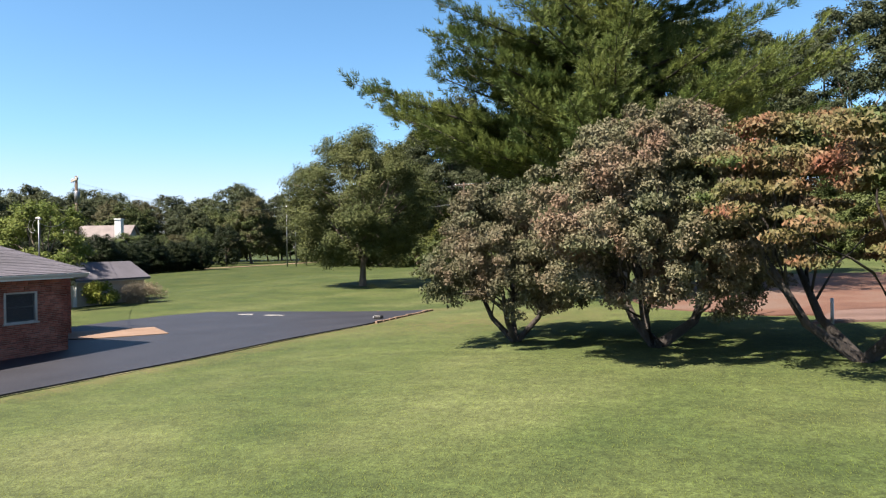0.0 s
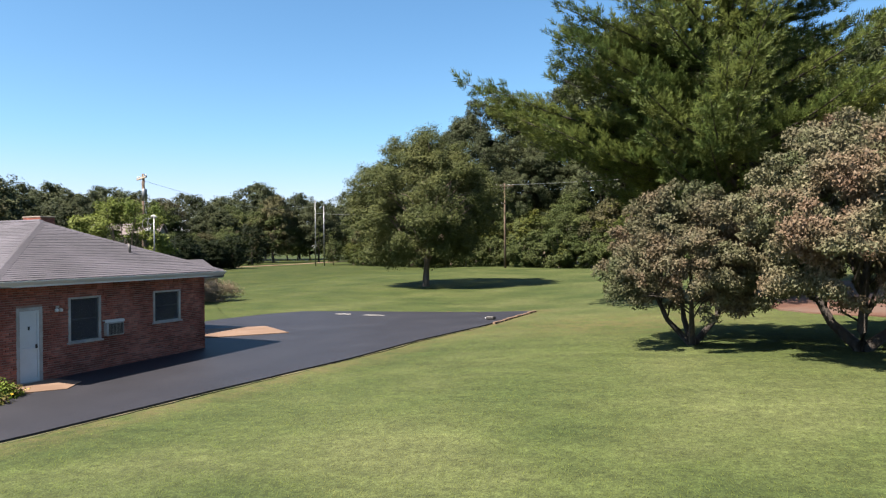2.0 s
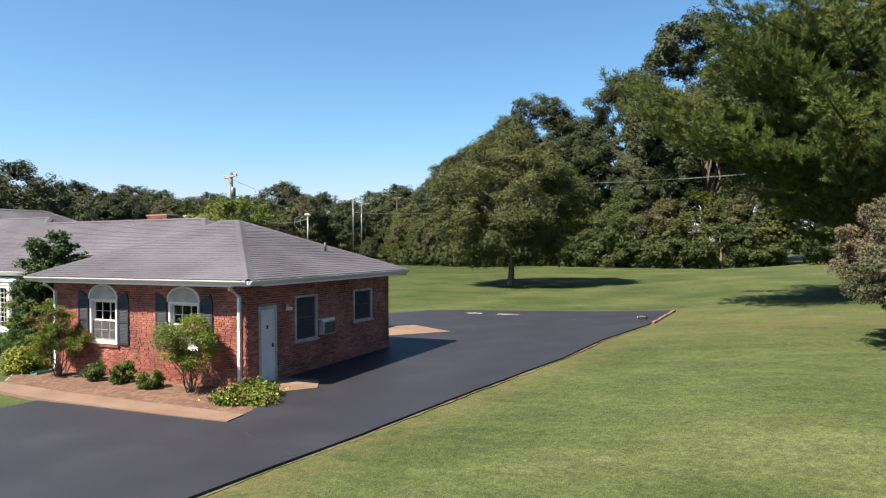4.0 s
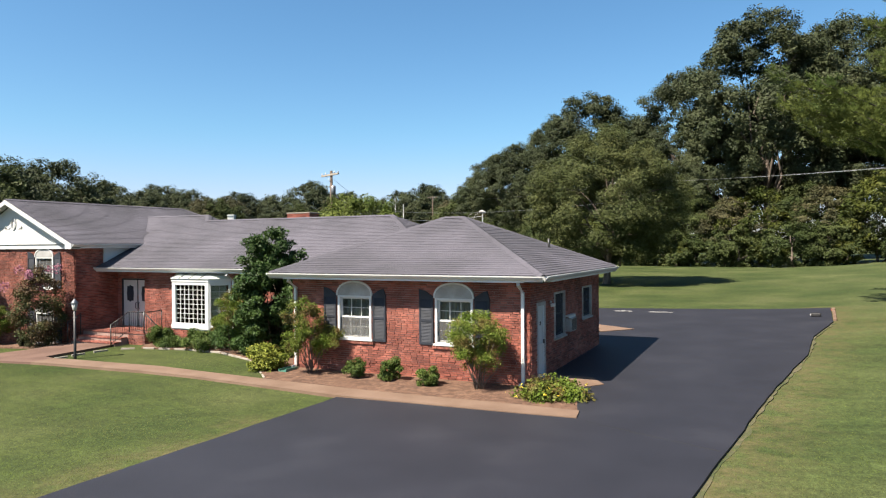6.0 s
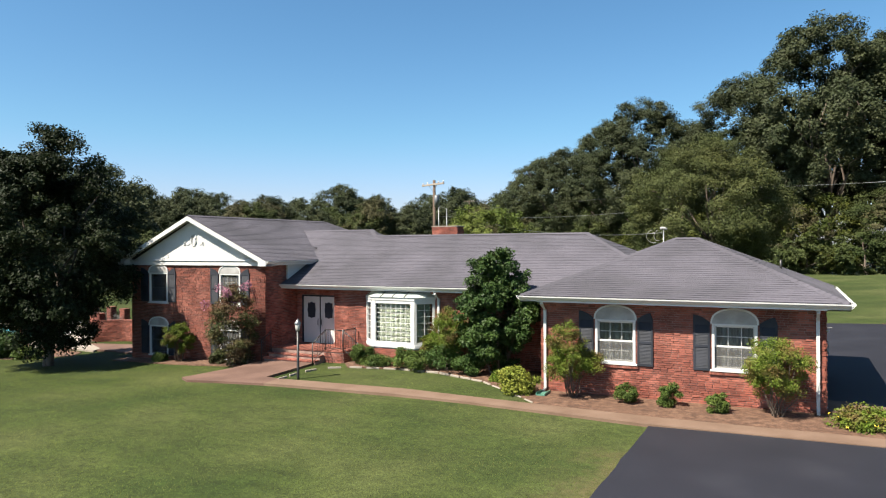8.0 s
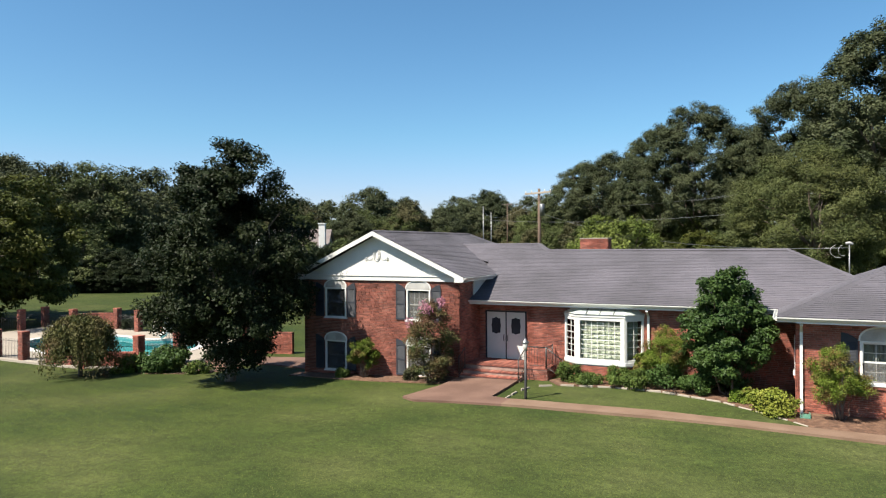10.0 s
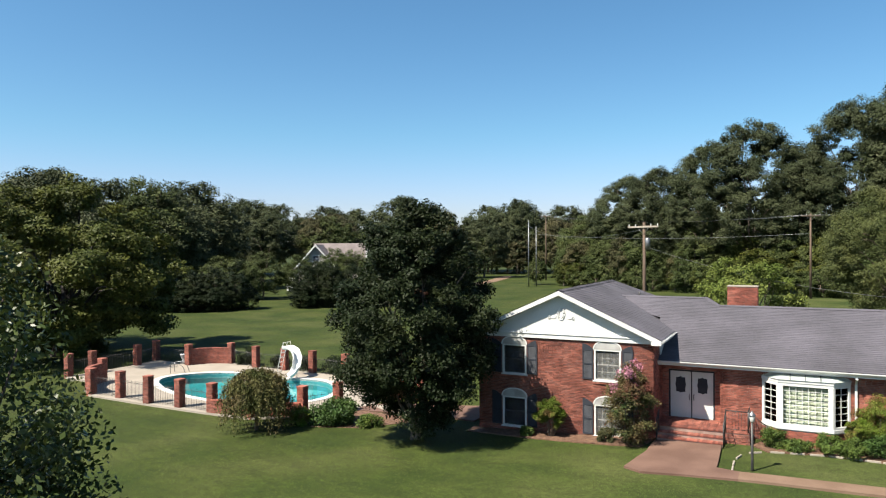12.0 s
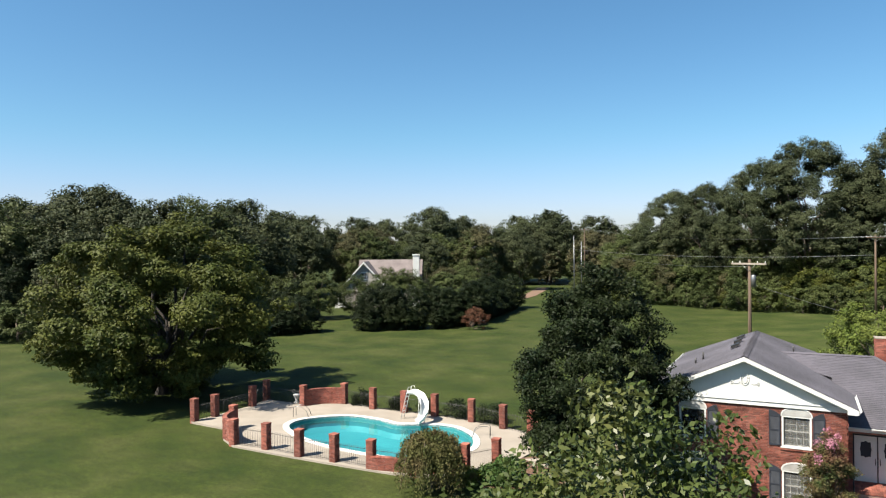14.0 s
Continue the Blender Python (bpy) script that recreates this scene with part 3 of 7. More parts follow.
def sash_window(wall, uc, v0, v1, width, arch=0.0, cols=3, rows=4, screen=True, curtain=None, sill=True, white=None, brick_sill=True):
    """A double-hung window: casing, two sashes with glazing bars, panes, sill, and a panelled arch where it has one."""
    white = white or M["white"]
    u0, u1, f = uc - width / 2, uc + width / 2, 0.06
    wall.holes.append((u0, u1, v0, v1))
    frame_ob = boxes_part("window", wall, [((u0 - 0.02, v0, -0.12), (u0 + f, v1, 0.045)), ((u1 - f, v0, -0.12), (u1 + 0.02, v1, 0.045)),
                                           ((u0 + f, v1 - f, -0.12), (u1 - f, v1, 0.04)), ((u0 + f, v0, -0.12), (u1 - f, v0 + f * 0.7, 0.04))], white, bevel=0.008)
    mid = (v0 + v1) / 2
    a, b = u0 + f, u1 - f
    for name, lo, hi, w in (("lower_sash", v0 + f * 0.7, mid + 0.03, -0.075), ("upper_sash", mid - 0.03, v1 - f, -0.11)):
        r = rows // 2
        bars = [((a, lo, w), (a + 0.036, hi, w + 0.035)), ((b - 0.036, lo, w), (b, hi, w + 0.035)),
                ((a + 0.05, lo, w), (b - 0.05, lo + 0.05, w + 0.035)), ((a + 0.05, hi - 0.05, w), (b - 0.05, hi, w + 0.035))]
        for k in range(1, cols):
            u = a + (b - a) * k / cols
            bars.append(((u - 0.008, lo + 0.05, w + 0.005), (u + 0.008, hi - 0.05, w + 0.03)))
        for k in range(1, r):
            v = lo + (hi - lo) * k / r
            bars.append(((a + 0.05, v - 0.008, w + 0.008), (b - 0.05, v + 0.008, w + 0.027)))
        boxes_part(name, wall, bars, white, frame_ob)
        pane = boxes_part("pane", wall, [((a + 0.04, lo + 0.04, w + 0.012), (b - 0.04, hi - 0.04, w + 0.017))], M["glass"], frame_ob)
        pane.visible_shadow = False
    if screen:
        mesh_cloth = boxes_part("insect_screen", wall, [((a - 0.01, v0 + f * 0.7, -0.03), (b + 0.01, v1 - f if screen != "half" else mid - 0.02, -0.027))], M["pale_screen" if screen in ("half", "pale") else "screen"], frame_ob, "fine insect screen")
        mesh_cloth.visible_shadow = False
    if curtain:
        n = 24
        bm = bmesh.new()
        lows, highs = [], []
        for k in range(n + 1):
            u, w = u0 + (u1 - u0) * k / n, -0.2 + 0.02 * math.sin(k * 2.1)
            lows.append(bm.verts.new(wall.p(u, v0, w)))
            highs.append(bm.verts.new(wall.p(u, v1, w)))
        for k in range(n):
            bm.faces.new([lows[k], lows[k + 1], highs[k + 1], highs[k]])
        sub(part("curtain", bm, curtain), frame_ob)
    if arch:
        # panel takes the duller white, which puts the eave's shade into its colour
        arch_panel(wall, u0 - 0.02, u1 + 0.02, v1 + 0.001, arch, 0.002, 0.046, M["white_worn_shaded"], frame_ob)
        arch_panel(wall, u0 - 0.06, u1 + 0.06, v1 + 0.001, arch + 0.05, 0.004, 0.065, white, frame_ob, "arch_moulding", rim=0.05)
    if sill:
        boxes_part("sill", wall, [((u0 - 0.07, v0 - 0.06, -0.1), (u1 + 0.07, v0 - 0.002, 0.09))], white, frame_ob, bevel=0.008)
        if brick_sill:
            n = max(4, int((u1 - u0 + 0.2) / 0.07))
            step = (u1 - u0 + 0.2) / n
            boxes_part("brick_sill", wall, [((u0 - 0.1 + k * step, v0 - 0.15, 0), (u0 - 0.1 + (k + 1) * step - 0.008, v0 - 0.062, 0.07)) for k in range(n)], M["brick"], frame_ob)
    return frame_ob


def shutter(wall, u0, u1, v0, v1, slant=0):
    """A louvred shutter; its top rises towards the window's arch where slant is set."""
    w0, w1, s = 0.025, 0.06, 0.055
    mid = v0 + (v1 - v0) * 0.48
    top = v1
    rails = [((u0, v0, w0), (u0 + s, top, w1)), ((u1 - s, v0, w0), (u1, top, w1))]
    rails += [((u0 + s, v, w0), (u1 - s, v + 0.08, w1)) for v in (v0, mid, top - 0.08)]
    ob = boxes_part("shutter", wall, rails, M["shutter"], None, "blue-black louvred wooden shutter")
    if slant:
        bm = bmesh.new()
        rise = 0.22
        pts = [(u0, top), (u1, top)]
        for k in range(1, 8):
            s2 = k / 7
            u = u1 - (u1 - u0) * s2
            pts.append((u, top + rise * (1 - s2 ** 1.8) if slant < 0 else top + rise * s2 ** 0.0 * (1 - (1 - s2) ** 1.8)))
        f, b = [bm.verts.new((u, v, w1)) for u, v in pts], [bm.verts.new((u, v, w0)) for u, v in pts]
        bm.faces.new(f), bm.faces.new(b[::-1])
        for a in range(len(pts)):
            c = (a + 1) % len(pts)
            bm.faces.new([f[a], b[a], b[c], f[c]])
        bmesh.ops.recalc_face_normals(bm, faces=bm.faces[:])
        bmesh.ops.transform(bm, matrix=wall.m, verts=bm.verts[:])
        sub(part("shutter_head", bm, M["shutter"]), ob)
    for lo, hi in ((v0 + 0.08, mid), (mid + 0.08, top - 0.08)):
        bm = bmesh.new()
        n = int((hi - lo) / 0.042)
        for k in range(n):
            v = lo + (hi - lo) * (k + 0.5) / n
            quad = [bm.verts.new(wall.p(u, v + dv, w)) for u, dv, w in ((u0 + s, -0.028, w0 + 0.028), (u1 - s, -0.028, w0 + 0.028), (u1 - s, 0.022, w0 + 0.004), (u0 + s, 0.022, w0 + 0.004))]
            bm.faces.new(quad)
        sub(part("louvre_panel", bm, M["shutter"]), ob)
    return ob


# the garage wing: front and side walls
wing_front = Wall(-32.95, 10.15, 1, 0, 8.23, -0.5, 2.95)
wing_side = Wall(-24.72, 10.15, 0, 1, 7.85, -0.5, 2.95)
wing_left = Wall(-32.95, 13.05, 0, -1, 2.9, -0.5, 2.95)
wing_back = Wall(-24.72, 18.0, -1, 0, 8.23, -0.5, 2.95)
for uc, wid in ((2.42, 1.22), (5.88, 1.2)):
    sash_window(wing_front, uc, 0.98, 2.33, wid, arch=0.42, cols=3, rows=4, curtain=M["curtain"], screen="half")
    shutter(wing_front, uc - wid / 2 - 0.54, uc - wid / 2 - 0.07, 0.93, 2.36, 1)
    shutter(wing_front, uc + wid / 2 + 0.07, uc + wid / 2 + 0.54, 0.93, 2.36, -1)
# both side windows take the duller white
sash_window(wing_side, 2.72, 1.02, 2.42, 1.12, cols=1, rows=2, brick_sill=False, white=M["white_worn_shaded"])
sash_window(wing_side, 6.02, 1.32, 2.42, 1.2, cols=1, rows=2, brick_sill=False, white=M["white_worn_shaded"])
sash_window(wing_left, 1.45, 1.0, 2.2, 1.0, cols=3, rows=4)
wing_side.holes.append((0.5, 1.3, -0.5, 2.22))
for w in (wing_front, wing_side, wing_left, wing_back):
    build_wall(w)

# main range
main_front = Wall(-43.2, 13.05, 1, 0, 10.25, -0.6, 2.95)
main_front.holes.append((1.95, 4.55, 0.55, 2.55))
main_back = Wall(-29.0, 21.3, -1, 0, 17.0, -0.6, 2.95)
main_right = Wall(-29.0, 18.0, 0, 1, 3.3, -0.6, 2.95)
entry_back = Wall(-45.75, 13.75, 1, 0, 2.55, -0.6, 2.95)
entry_back.holes.append((0.3, 2.25, 0.36, 2.5))
entry_side = Wall(-43.2, 13.75, 0, -1, 0.7, -0.6, 2.95)
for w in (main_front, main_back, main_right, entry_back, entry_side):
    build_wall(w)

# gabled two-storey block
gable_front = Wall(-53.9, 11.6, 1, 0, 8.15, -1.0, 3.98)
gable_right = Wall(-45.75, 11.6, 0, 1, 11.0, -1.0, 3.98)
gable_left = Wall(-53.9, 24.4, 0, -1, 12.8, -1.2, 3.98)
gable_back = Wall(-45.75, 24.4, -1, 0, 8.15, -1.2, 3.98)
for uc, v0, v1 in ((1.8, 2.13, 3.5), (1.8, -0.32, 1.05), (6.18, 2.13, 3.5), (6.18, -0.32, 1.05)):
    sash_window(gable_front, uc, v0, v1, 1.16, arch=0.36, cols=4 if uc > 3 else 1, rows=4 if uc > 3 else 2, curtain=M["curtain"] if uc > 3 else None, screen="pale" if uc > 3 else True)
    shutter(gable_front, uc - 1.12, uc - 0.65, v0 + 0.02, v1 + 0.02, 1)
    shutter(gable_front, uc + 0.65, uc + 1.12, v0 + 0.02, v1 + 0.02, -1)
for w in (gable_front, gable_right, gable_left, gable_back):
    build_wall(w)

# floors and walls added behind the glass, near-black to stand for unlit rooms
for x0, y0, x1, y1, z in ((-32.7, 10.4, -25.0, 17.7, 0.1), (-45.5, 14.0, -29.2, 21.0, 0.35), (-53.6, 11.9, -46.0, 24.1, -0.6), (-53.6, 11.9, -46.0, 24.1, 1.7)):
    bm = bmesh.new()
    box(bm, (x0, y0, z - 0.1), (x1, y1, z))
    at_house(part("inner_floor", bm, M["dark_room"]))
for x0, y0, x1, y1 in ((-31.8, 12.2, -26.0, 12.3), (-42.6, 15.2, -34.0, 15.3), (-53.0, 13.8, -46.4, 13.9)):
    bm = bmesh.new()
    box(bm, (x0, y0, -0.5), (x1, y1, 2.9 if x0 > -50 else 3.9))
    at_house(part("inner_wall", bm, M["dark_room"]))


# ---- roofs ----
def clip(poly, f):
    """Keep the part of a polygon where f >= 0."""
    out = []
    for i in range(len(poly)):
        a, b = poly[i - 1], poly[i]
        fa, fb = f(a), f(b)
        if (fa >= 0) != (fb >= 0):
            out.append(a.lerp(b, fa / (fa - fb)))
        if fb >= 0:
            out.append(b)
    return out


rng_roof = random.Random(5)


def shingles(name, faces, mat, label=""):
    """Courses of shingles, each a thin wedge that laps the one below, cut into tabs, on plane convex faces."""
    verts, polys = [], []

    def add(poly):
        polys.append(tuple(range(len(verts), len(verts) + len(poly))))
        verts.extend(poly)

    for face in faces:
        pts = [Vector(p) for p in face]
        n = (pts[1] - pts[0]).cross(pts[2] - pts[0]).normalized()
        if n.z < 0:
            n, pts = -n, pts[::-1]
        up = (Vector((0, 0, 1)) - n * n.z).normalized()
        along = up.cross(n)
        s0, s1 = min(p.dot(up) for p in pts), max(p.dot(up) for p in pts)
        add([p - n * 0.02 for p in pts])
        s = s0
        while s < s1:
            e = min(s + 0.142, s1)
            strip = clip(clip(pts, lambda p: p.dot(up) - s), lambda p: e - p.dot(up))
            if len(strip) > 2:
                a0, a1 = min(p.dot(along) for p in strip), max(p.dot(along) for p in strip)
                a = a0 - rng_roof.random() * 0.9
                while a < a1:
                    b = a + rng_roof.choice((0.3, 0.3, 0.45, 0.6, 0.9))
                    tab = clip(clip(strip, lambda p: p.dot(along) - a), lambda p: b - p.dot(along))
                    a = b
                    if len(tab) < 3:
                        continue
                    lift = 0.010 + 0.005 * rng_roof.random()
                    top = [p + n * (lift * (e + 0.02 - p.dot(up)) / (e - s + 0.02)) for p in tab]
                    add(top)
                    low = [i for i in range(len(tab)) if tab[i].dot(up) - s < 1e-4]
                    if len(low) == 2:
                        i, j = low
                        if (i + 1) % len(tab) != j:
                            i, j = j, i
                        add([tab[i] - n * 0.01, tab[j] - n * 0.01, top[j], top[i]])
            s = e
    return at_house(mesh_object(name, verts, polys, mat, None, label))


def ridge_caps(roof, lines):
    """Bent cap shingles along the ridges and hips of a roof."""
    for a, b, half, drop in lines:
        a, b = Vector(a), Vector(b)
        way = (b - a).normalized()
        side = way.cross(Vector((0, 0, 1))).normalized()
        n = max(1, int((b - a).length / 0.2))
        for k in range(n):
            p, q = a.lerp(b, k / n), a.lerp(b, (k + 1.25) / n)
            hi, lo = 0.032, 0.02
            verts = [p + side * half - Vector((0, 0, drop - hi)), p + Vector((0, 0, hi + 0.01)), p - side * half - Vector((0, 0, drop - hi)),
                      q - side * half - Vector((0, 0, drop - lo)), q + Vector((0, 0, lo + 0.01)), q + side * half - Vector((0, 0, drop - lo))]
            sub(mesh_object("ridge_cap", verts, [(0, 1, 4, 5), (1, 2, 3, 4)], M["shingle"]), roof)


EAVE = 3.05
WX0, WX1, WY0, WY1, WR = -33.5, -24.15, 9.6, 18.45, 4.88
wy, wx0, wx1 = 14.05, -29.25, -28.5
wing_roof = shingles("wing_roof", [[(WX0, WY0, EAVE), (WX1, WY0, EAVE), (wx1, wy, WR), (wx0, wy, WR)], [(WX1, WY0, EAVE), (WX1, WY1, EAVE), (wx1, wy, WR)],
                       [(WX1, WY1, EAVE), (WX0, WY1, EAVE), (wx0, wy, WR), (wx1, wy, WR)], [(WX0, WY1, EAVE), (WX0, WY0, EAVE), (wx0, wy, WR)]], M["shingle"])
ridge_caps(wing_roof, [((WX0, WY0, EAVE), (wx0, wy, WR), 0.15, 0.06), ((WX1, WY0, EAVE), (wx1, wy, WR), 0.15, 0.06), ((WX1, WY1, EAVE), (wx1, wy, WR), 0.15, 0.06),
                          ((wx0, wy, WR), (wx1, wy, WR), 0.15, 0.06)])
MY0, MY1, MR, MYR = 12.6, 21.8, 5.17, 17.2
slope = (MR - EAVE) / (MYR - MY0)
HR = 5.48
hy = MY0 + (HR - EAVE) / slope
main_roof = shingles("main_roof", [[(-43.6, MY0, EAVE), (-28.6, MY0, EAVE), (-33.2, MYR, MR), (-43.6, MYR, MR)], [(-46.2, MY0, EAVE), (-43.6, MY0, EAVE), (-43.6, MYR, MR), (-44.25, hy, HR), (-46.2, hy, HR)],
                       [(-46.2, hy, HR), (-46.2, hy - 1.9, HR - 1.9 * slope), (-50.5, hy, HR)],
                       [(-28.6, MY0, EAVE), (-28.6, MY1, EAVE), (-33.2, MYR, MR)], [(-28.6, MY1, EAVE), (-46.2, MY1, EAVE), (-46.2, MYR, MR), (-33.2, MYR, MR)],
                       [(-43.6, MYR, MR), (-41.2, MY1 + 1, EAVE), (-44.25, hy, HR)], [(-41.2, MY1 + 1, EAVE), (-50.5, MY1 + 1, EAVE), (-50.5, hy, HR), (-44.25, hy, HR)]], M["shingle"])
ridge_caps(main_roof, [((-43.6, MYR, MR), (-33.2, MYR, MR), 0.15, 0.06), ((-28.6, MY0, EAVE), (-33.2, MYR, MR), 0.15, 0.06), ((-49.0, hy, HR), (-44.25, hy, HR), 0.15, 0.06),
                          ((-44.25, hy, HR), (-43.6, MYR, MR), 0.15, 0.06)])
GX0, GX1, GY0, GY1, GE, GR, GXR = -54.3, -45.35, 11.15, 24.9, 4.08, 6.1, -49.82
gable_roof = shingles("gable_roof", [[(GX1, GY0, GE), (GX1, GY1, GE), (GXR, GY1 - 3.4, GR), (GXR, GY0, GR)], [(GX0, GY1, GE), (GX0, GY0, GE), (GXR, GY0, GR), (GXR, GY1 - 3.4, GR)],
                        [(GX1, GY1, GE), (GX0, GY1, GE), (GXR, GY1 - 3.4, GR)]], M["shingle"])
ridge_caps(gable_roof, [((GXR, GY0, GR), (GXR, GY1 - 3.4, GR), 0.15, 0.06), ((GX1, GY1, GE), (GXR, GY1 - 3.4, GR), 0.15, 0.06), ((GX0, GY1, GE), (GXR, GY1 - 3.4, GR), 0.15, 0.06)])

# eaves: soffits, fascias and gutters


def eave_run(a, b, outward, z=EAVE, depth=0.56, gutter=True):
    """Soffit, fascia board and box gutter under an eave edge from a to b."""
    a, b, o = Vector(a), Vector(b), Vector(outward)
    way = (b - a).normalized()
    m = Matrix((( *way.to_3d(), 0), (*o.to_3d(), 0), (0, 0, 1, 0), (0, 0, 0, 1))).transposed()
    m.translation = (a.x, a.y, 0)
    length = (b - a).length
    bm = bmesh.new()
    box(bm, (0, -depth, z - 0.2), (length, -0.02, z - 0.17), m)
    box(bm, (0, -0.02, z - 0.2), (length, 0.0, z - 0.025), m)
    at_house(part("soffit", bm, M["white"]))
    if gutter:
        bm = bmesh.new()
        bmesh.ops.create_grid(bm, x_segments=1, y_segments=1, size=0.5)
        bm.clear()
        profile = [(0.004, -0.02), (0.004, -0.14), (0.03, -0.14), (0.122, -0.045), (0.125, -0.015), (0.10, -0.015), (0.10, -0.04), (0.04, -0.12), (0.02, -0.12), (0.02, -0.02)]
        ends = [[bm.verts.new(m @ Vector((u, y, z + v))) for y, v in profile] for u in (0, length)]
        for k in range(len(profile)):
            k2 = (k + 1) % len(profile)
            bm.faces.new([ends[0][k], ends[0][k2], ends[1][k2], ends[1][k]])
        bm.faces.new(ends[0]), bm.faces.new(ends[1][::-1])
        bmesh.ops.recalc_face_normals(bm, faces=bm.faces[:])
        at_house(part("gutter", bm, M["white"], None, "white box gutter with peeling edges"))


eave_run((WX0, WY0), (WX1, WY0), (0, -1))
eave_run((WX1, WY0), (WX1, WY1), (1, 0))
eave_run((WX1, WY1), (WX0, WY1), (0, 1))
eave_run((WX0, 12.7), (WX0, WY0), (-1, 0))
eave_run((-46.0, MY0), (-33.4, MY0), (0, -1), depth=0.48)
eave_run((-46.0, MY0 + 0.48), (-43.1, MY0 + 0.48), (0, -1), depth=0.75, gutter=False)
eave_run((GX1, GY0 + 0.02), (GX1, GY1), (1, 0), GE, 0.42)
eave_run((GX0, GY1), (GX0, GY0 + 0.02), (-1, 0), GE, 0.42)

# pediment, rakes and emblem of the gabled front
def prism(bm, pts, way):
    """Extrude a flat loop of points along way."""
    a, b = [bm.verts.new(p) for p in pts], [bm.verts.new(Vector(p) + Vector(way)) for p in pts]
    bm.faces.new(a), bm.faces.new(b[::-1])
    for i in range(len(a)):
        j = (i + 1) % len(a)
        bm.faces.new([a[i], b[i], b[j], a[j]])
    bmesh.ops.recalc_face_normals(bm, faces=bm.faces[:])


bm = bmesh.new()
prism(bm, [(-53.9, 11.56, 3.98), (-45.75, 11.56, 3.98), (-45.75, 11.56, 4.0), (GXR, 11.56, 5.92), (-53.9, 11.56, 4.0)], (0, 0.2, 0))
at_house(part("pediment", bm, M["white"], None, "white-painted flat pediment"))
bm = bmesh.new()
box(bm, (-54.0, 11.5, 3.86), (-45.65, 11.559, 4.06), None, 0.01)
box(bm, (-54.05, 11.46, 4.06), (-45.6, 11.559, 4.11), None, 0.01)
at_house(part("frieze_board", bm, M["white"]))
for sx in (-1, 1):
    ex = GX0 if sx < 0 else GX1
    run, rise = GXR - ex, GR - GE
    low, n = Vector((ex, GY0, GE)), Vector((run, 0, rise)).normalized()
    bm = bmesh.new()
    dz = Vector((0, 0, -0.2))
    prism(bm, [low - Vector((0, 0, 0.02)), Vector((GXR, GY0, GR - 0.02)), Vector((GXR, GY0, GR - 0.22)), low - Vector((0, 0, 0.22))], (0, 0.04, 0))
    at_house(part("rake_board", bm, M["white"]))
    bm = bmesh.new()
    prism(bm, [low + Vector((0, 0.04, -0.07)), Vector((GXR, GY0 + 0.04, GR - 0.07)), Vector((GXR, GY0 + 0.04, GR - 0.09)), low + Vector((0, 0.04, -0.09))], (0, 0.42, 0))
    at_house(part("rake_soffit", bm, M["white"]))
    bm = bmesh.new()
    cx = ex - sx * 0.42
    prism(bm, [(ex, GY0 + 0.01, GE - 0.22), (cx, GY0 + 0.01, GE - 0.22), (cx, GY0 + 0.01, GE + 0.1), (ex, GY0 + 0.01, GE - 0.06)], (0, 0.44, 0))
    at_house(part("cornice_return", bm, M["white"]))


def ring(cx, y, cz, rx, rz, r, steps=22, a0=0.0, a1=2 * math.pi):
    pts = [(cx + rx * math.cos(a), y, cz + rz * math.sin(a)) for a in np.linspace(a0, a1, steps)]
    return pts, [r] * steps


at_house(tubes("emblem", [ring(-49.82, 11.54, 5.02, 0.17, 0.27, 0.022), ring(-49.82, 11.54, 5.02, 0.1, 0.18, 0.014), ring(-50.2, 11.54, 4.92, 0.15, 0.12, 0.011, 12, math.pi * 1.0, math.pi * 1.95),
                          ring(-49.44, 11.54, 4.92, 0.15, 0.12, 0.011, 12, math.pi * 1.05, math.pi * 2.0), ring(-50.38, 11.54, 4.84, 0.04, 0.08, 0.016, 10), ring(-49.26, 11.54, 4.84, 0.04, 0.08, 0.016, 10)],
               M["white"], None, "white moulded oval emblem with swags", sides=6))
bm = bmesh.new()
box(bm, (-45.8, 12.98, 2.95), (-45.66, 15.5, 3.98))
at_house(part("cheek_panel", bm, M["white"]))

# chimney
chim = Wall(-43.75, 23.4, 1, 0, 1.55, -0.5, 5.74)
chimney_walls = [chim, Wall(-42.2, 23.4, 0, 1, 0.85, -0.5, 5.74), Wall(-42.2, 24.25, -1, 0, 1.55, -0.5, 5.74), Wall(-43.75, 24.25, 0, -1, 0.85, -0.5, 5.74)]
bm = bmesh.new()
box(bm, (-43.74, 23.41, -0.5), (-42.21, 24.24, 5.74))
chimney = at_house(part("chimney", bm, M["mortar"]))
bm = bmesh.new()
box(bm, (-43.79, 23.36, 5.74), (-42.16, 24.29, 5.80), None, 0.012)
sub(part("chimney_cap", bm, M["deck"]), chimney)
for w in chimney_walls:
    w.z0 = 2.6
    brick_walls.append((w, chimney))

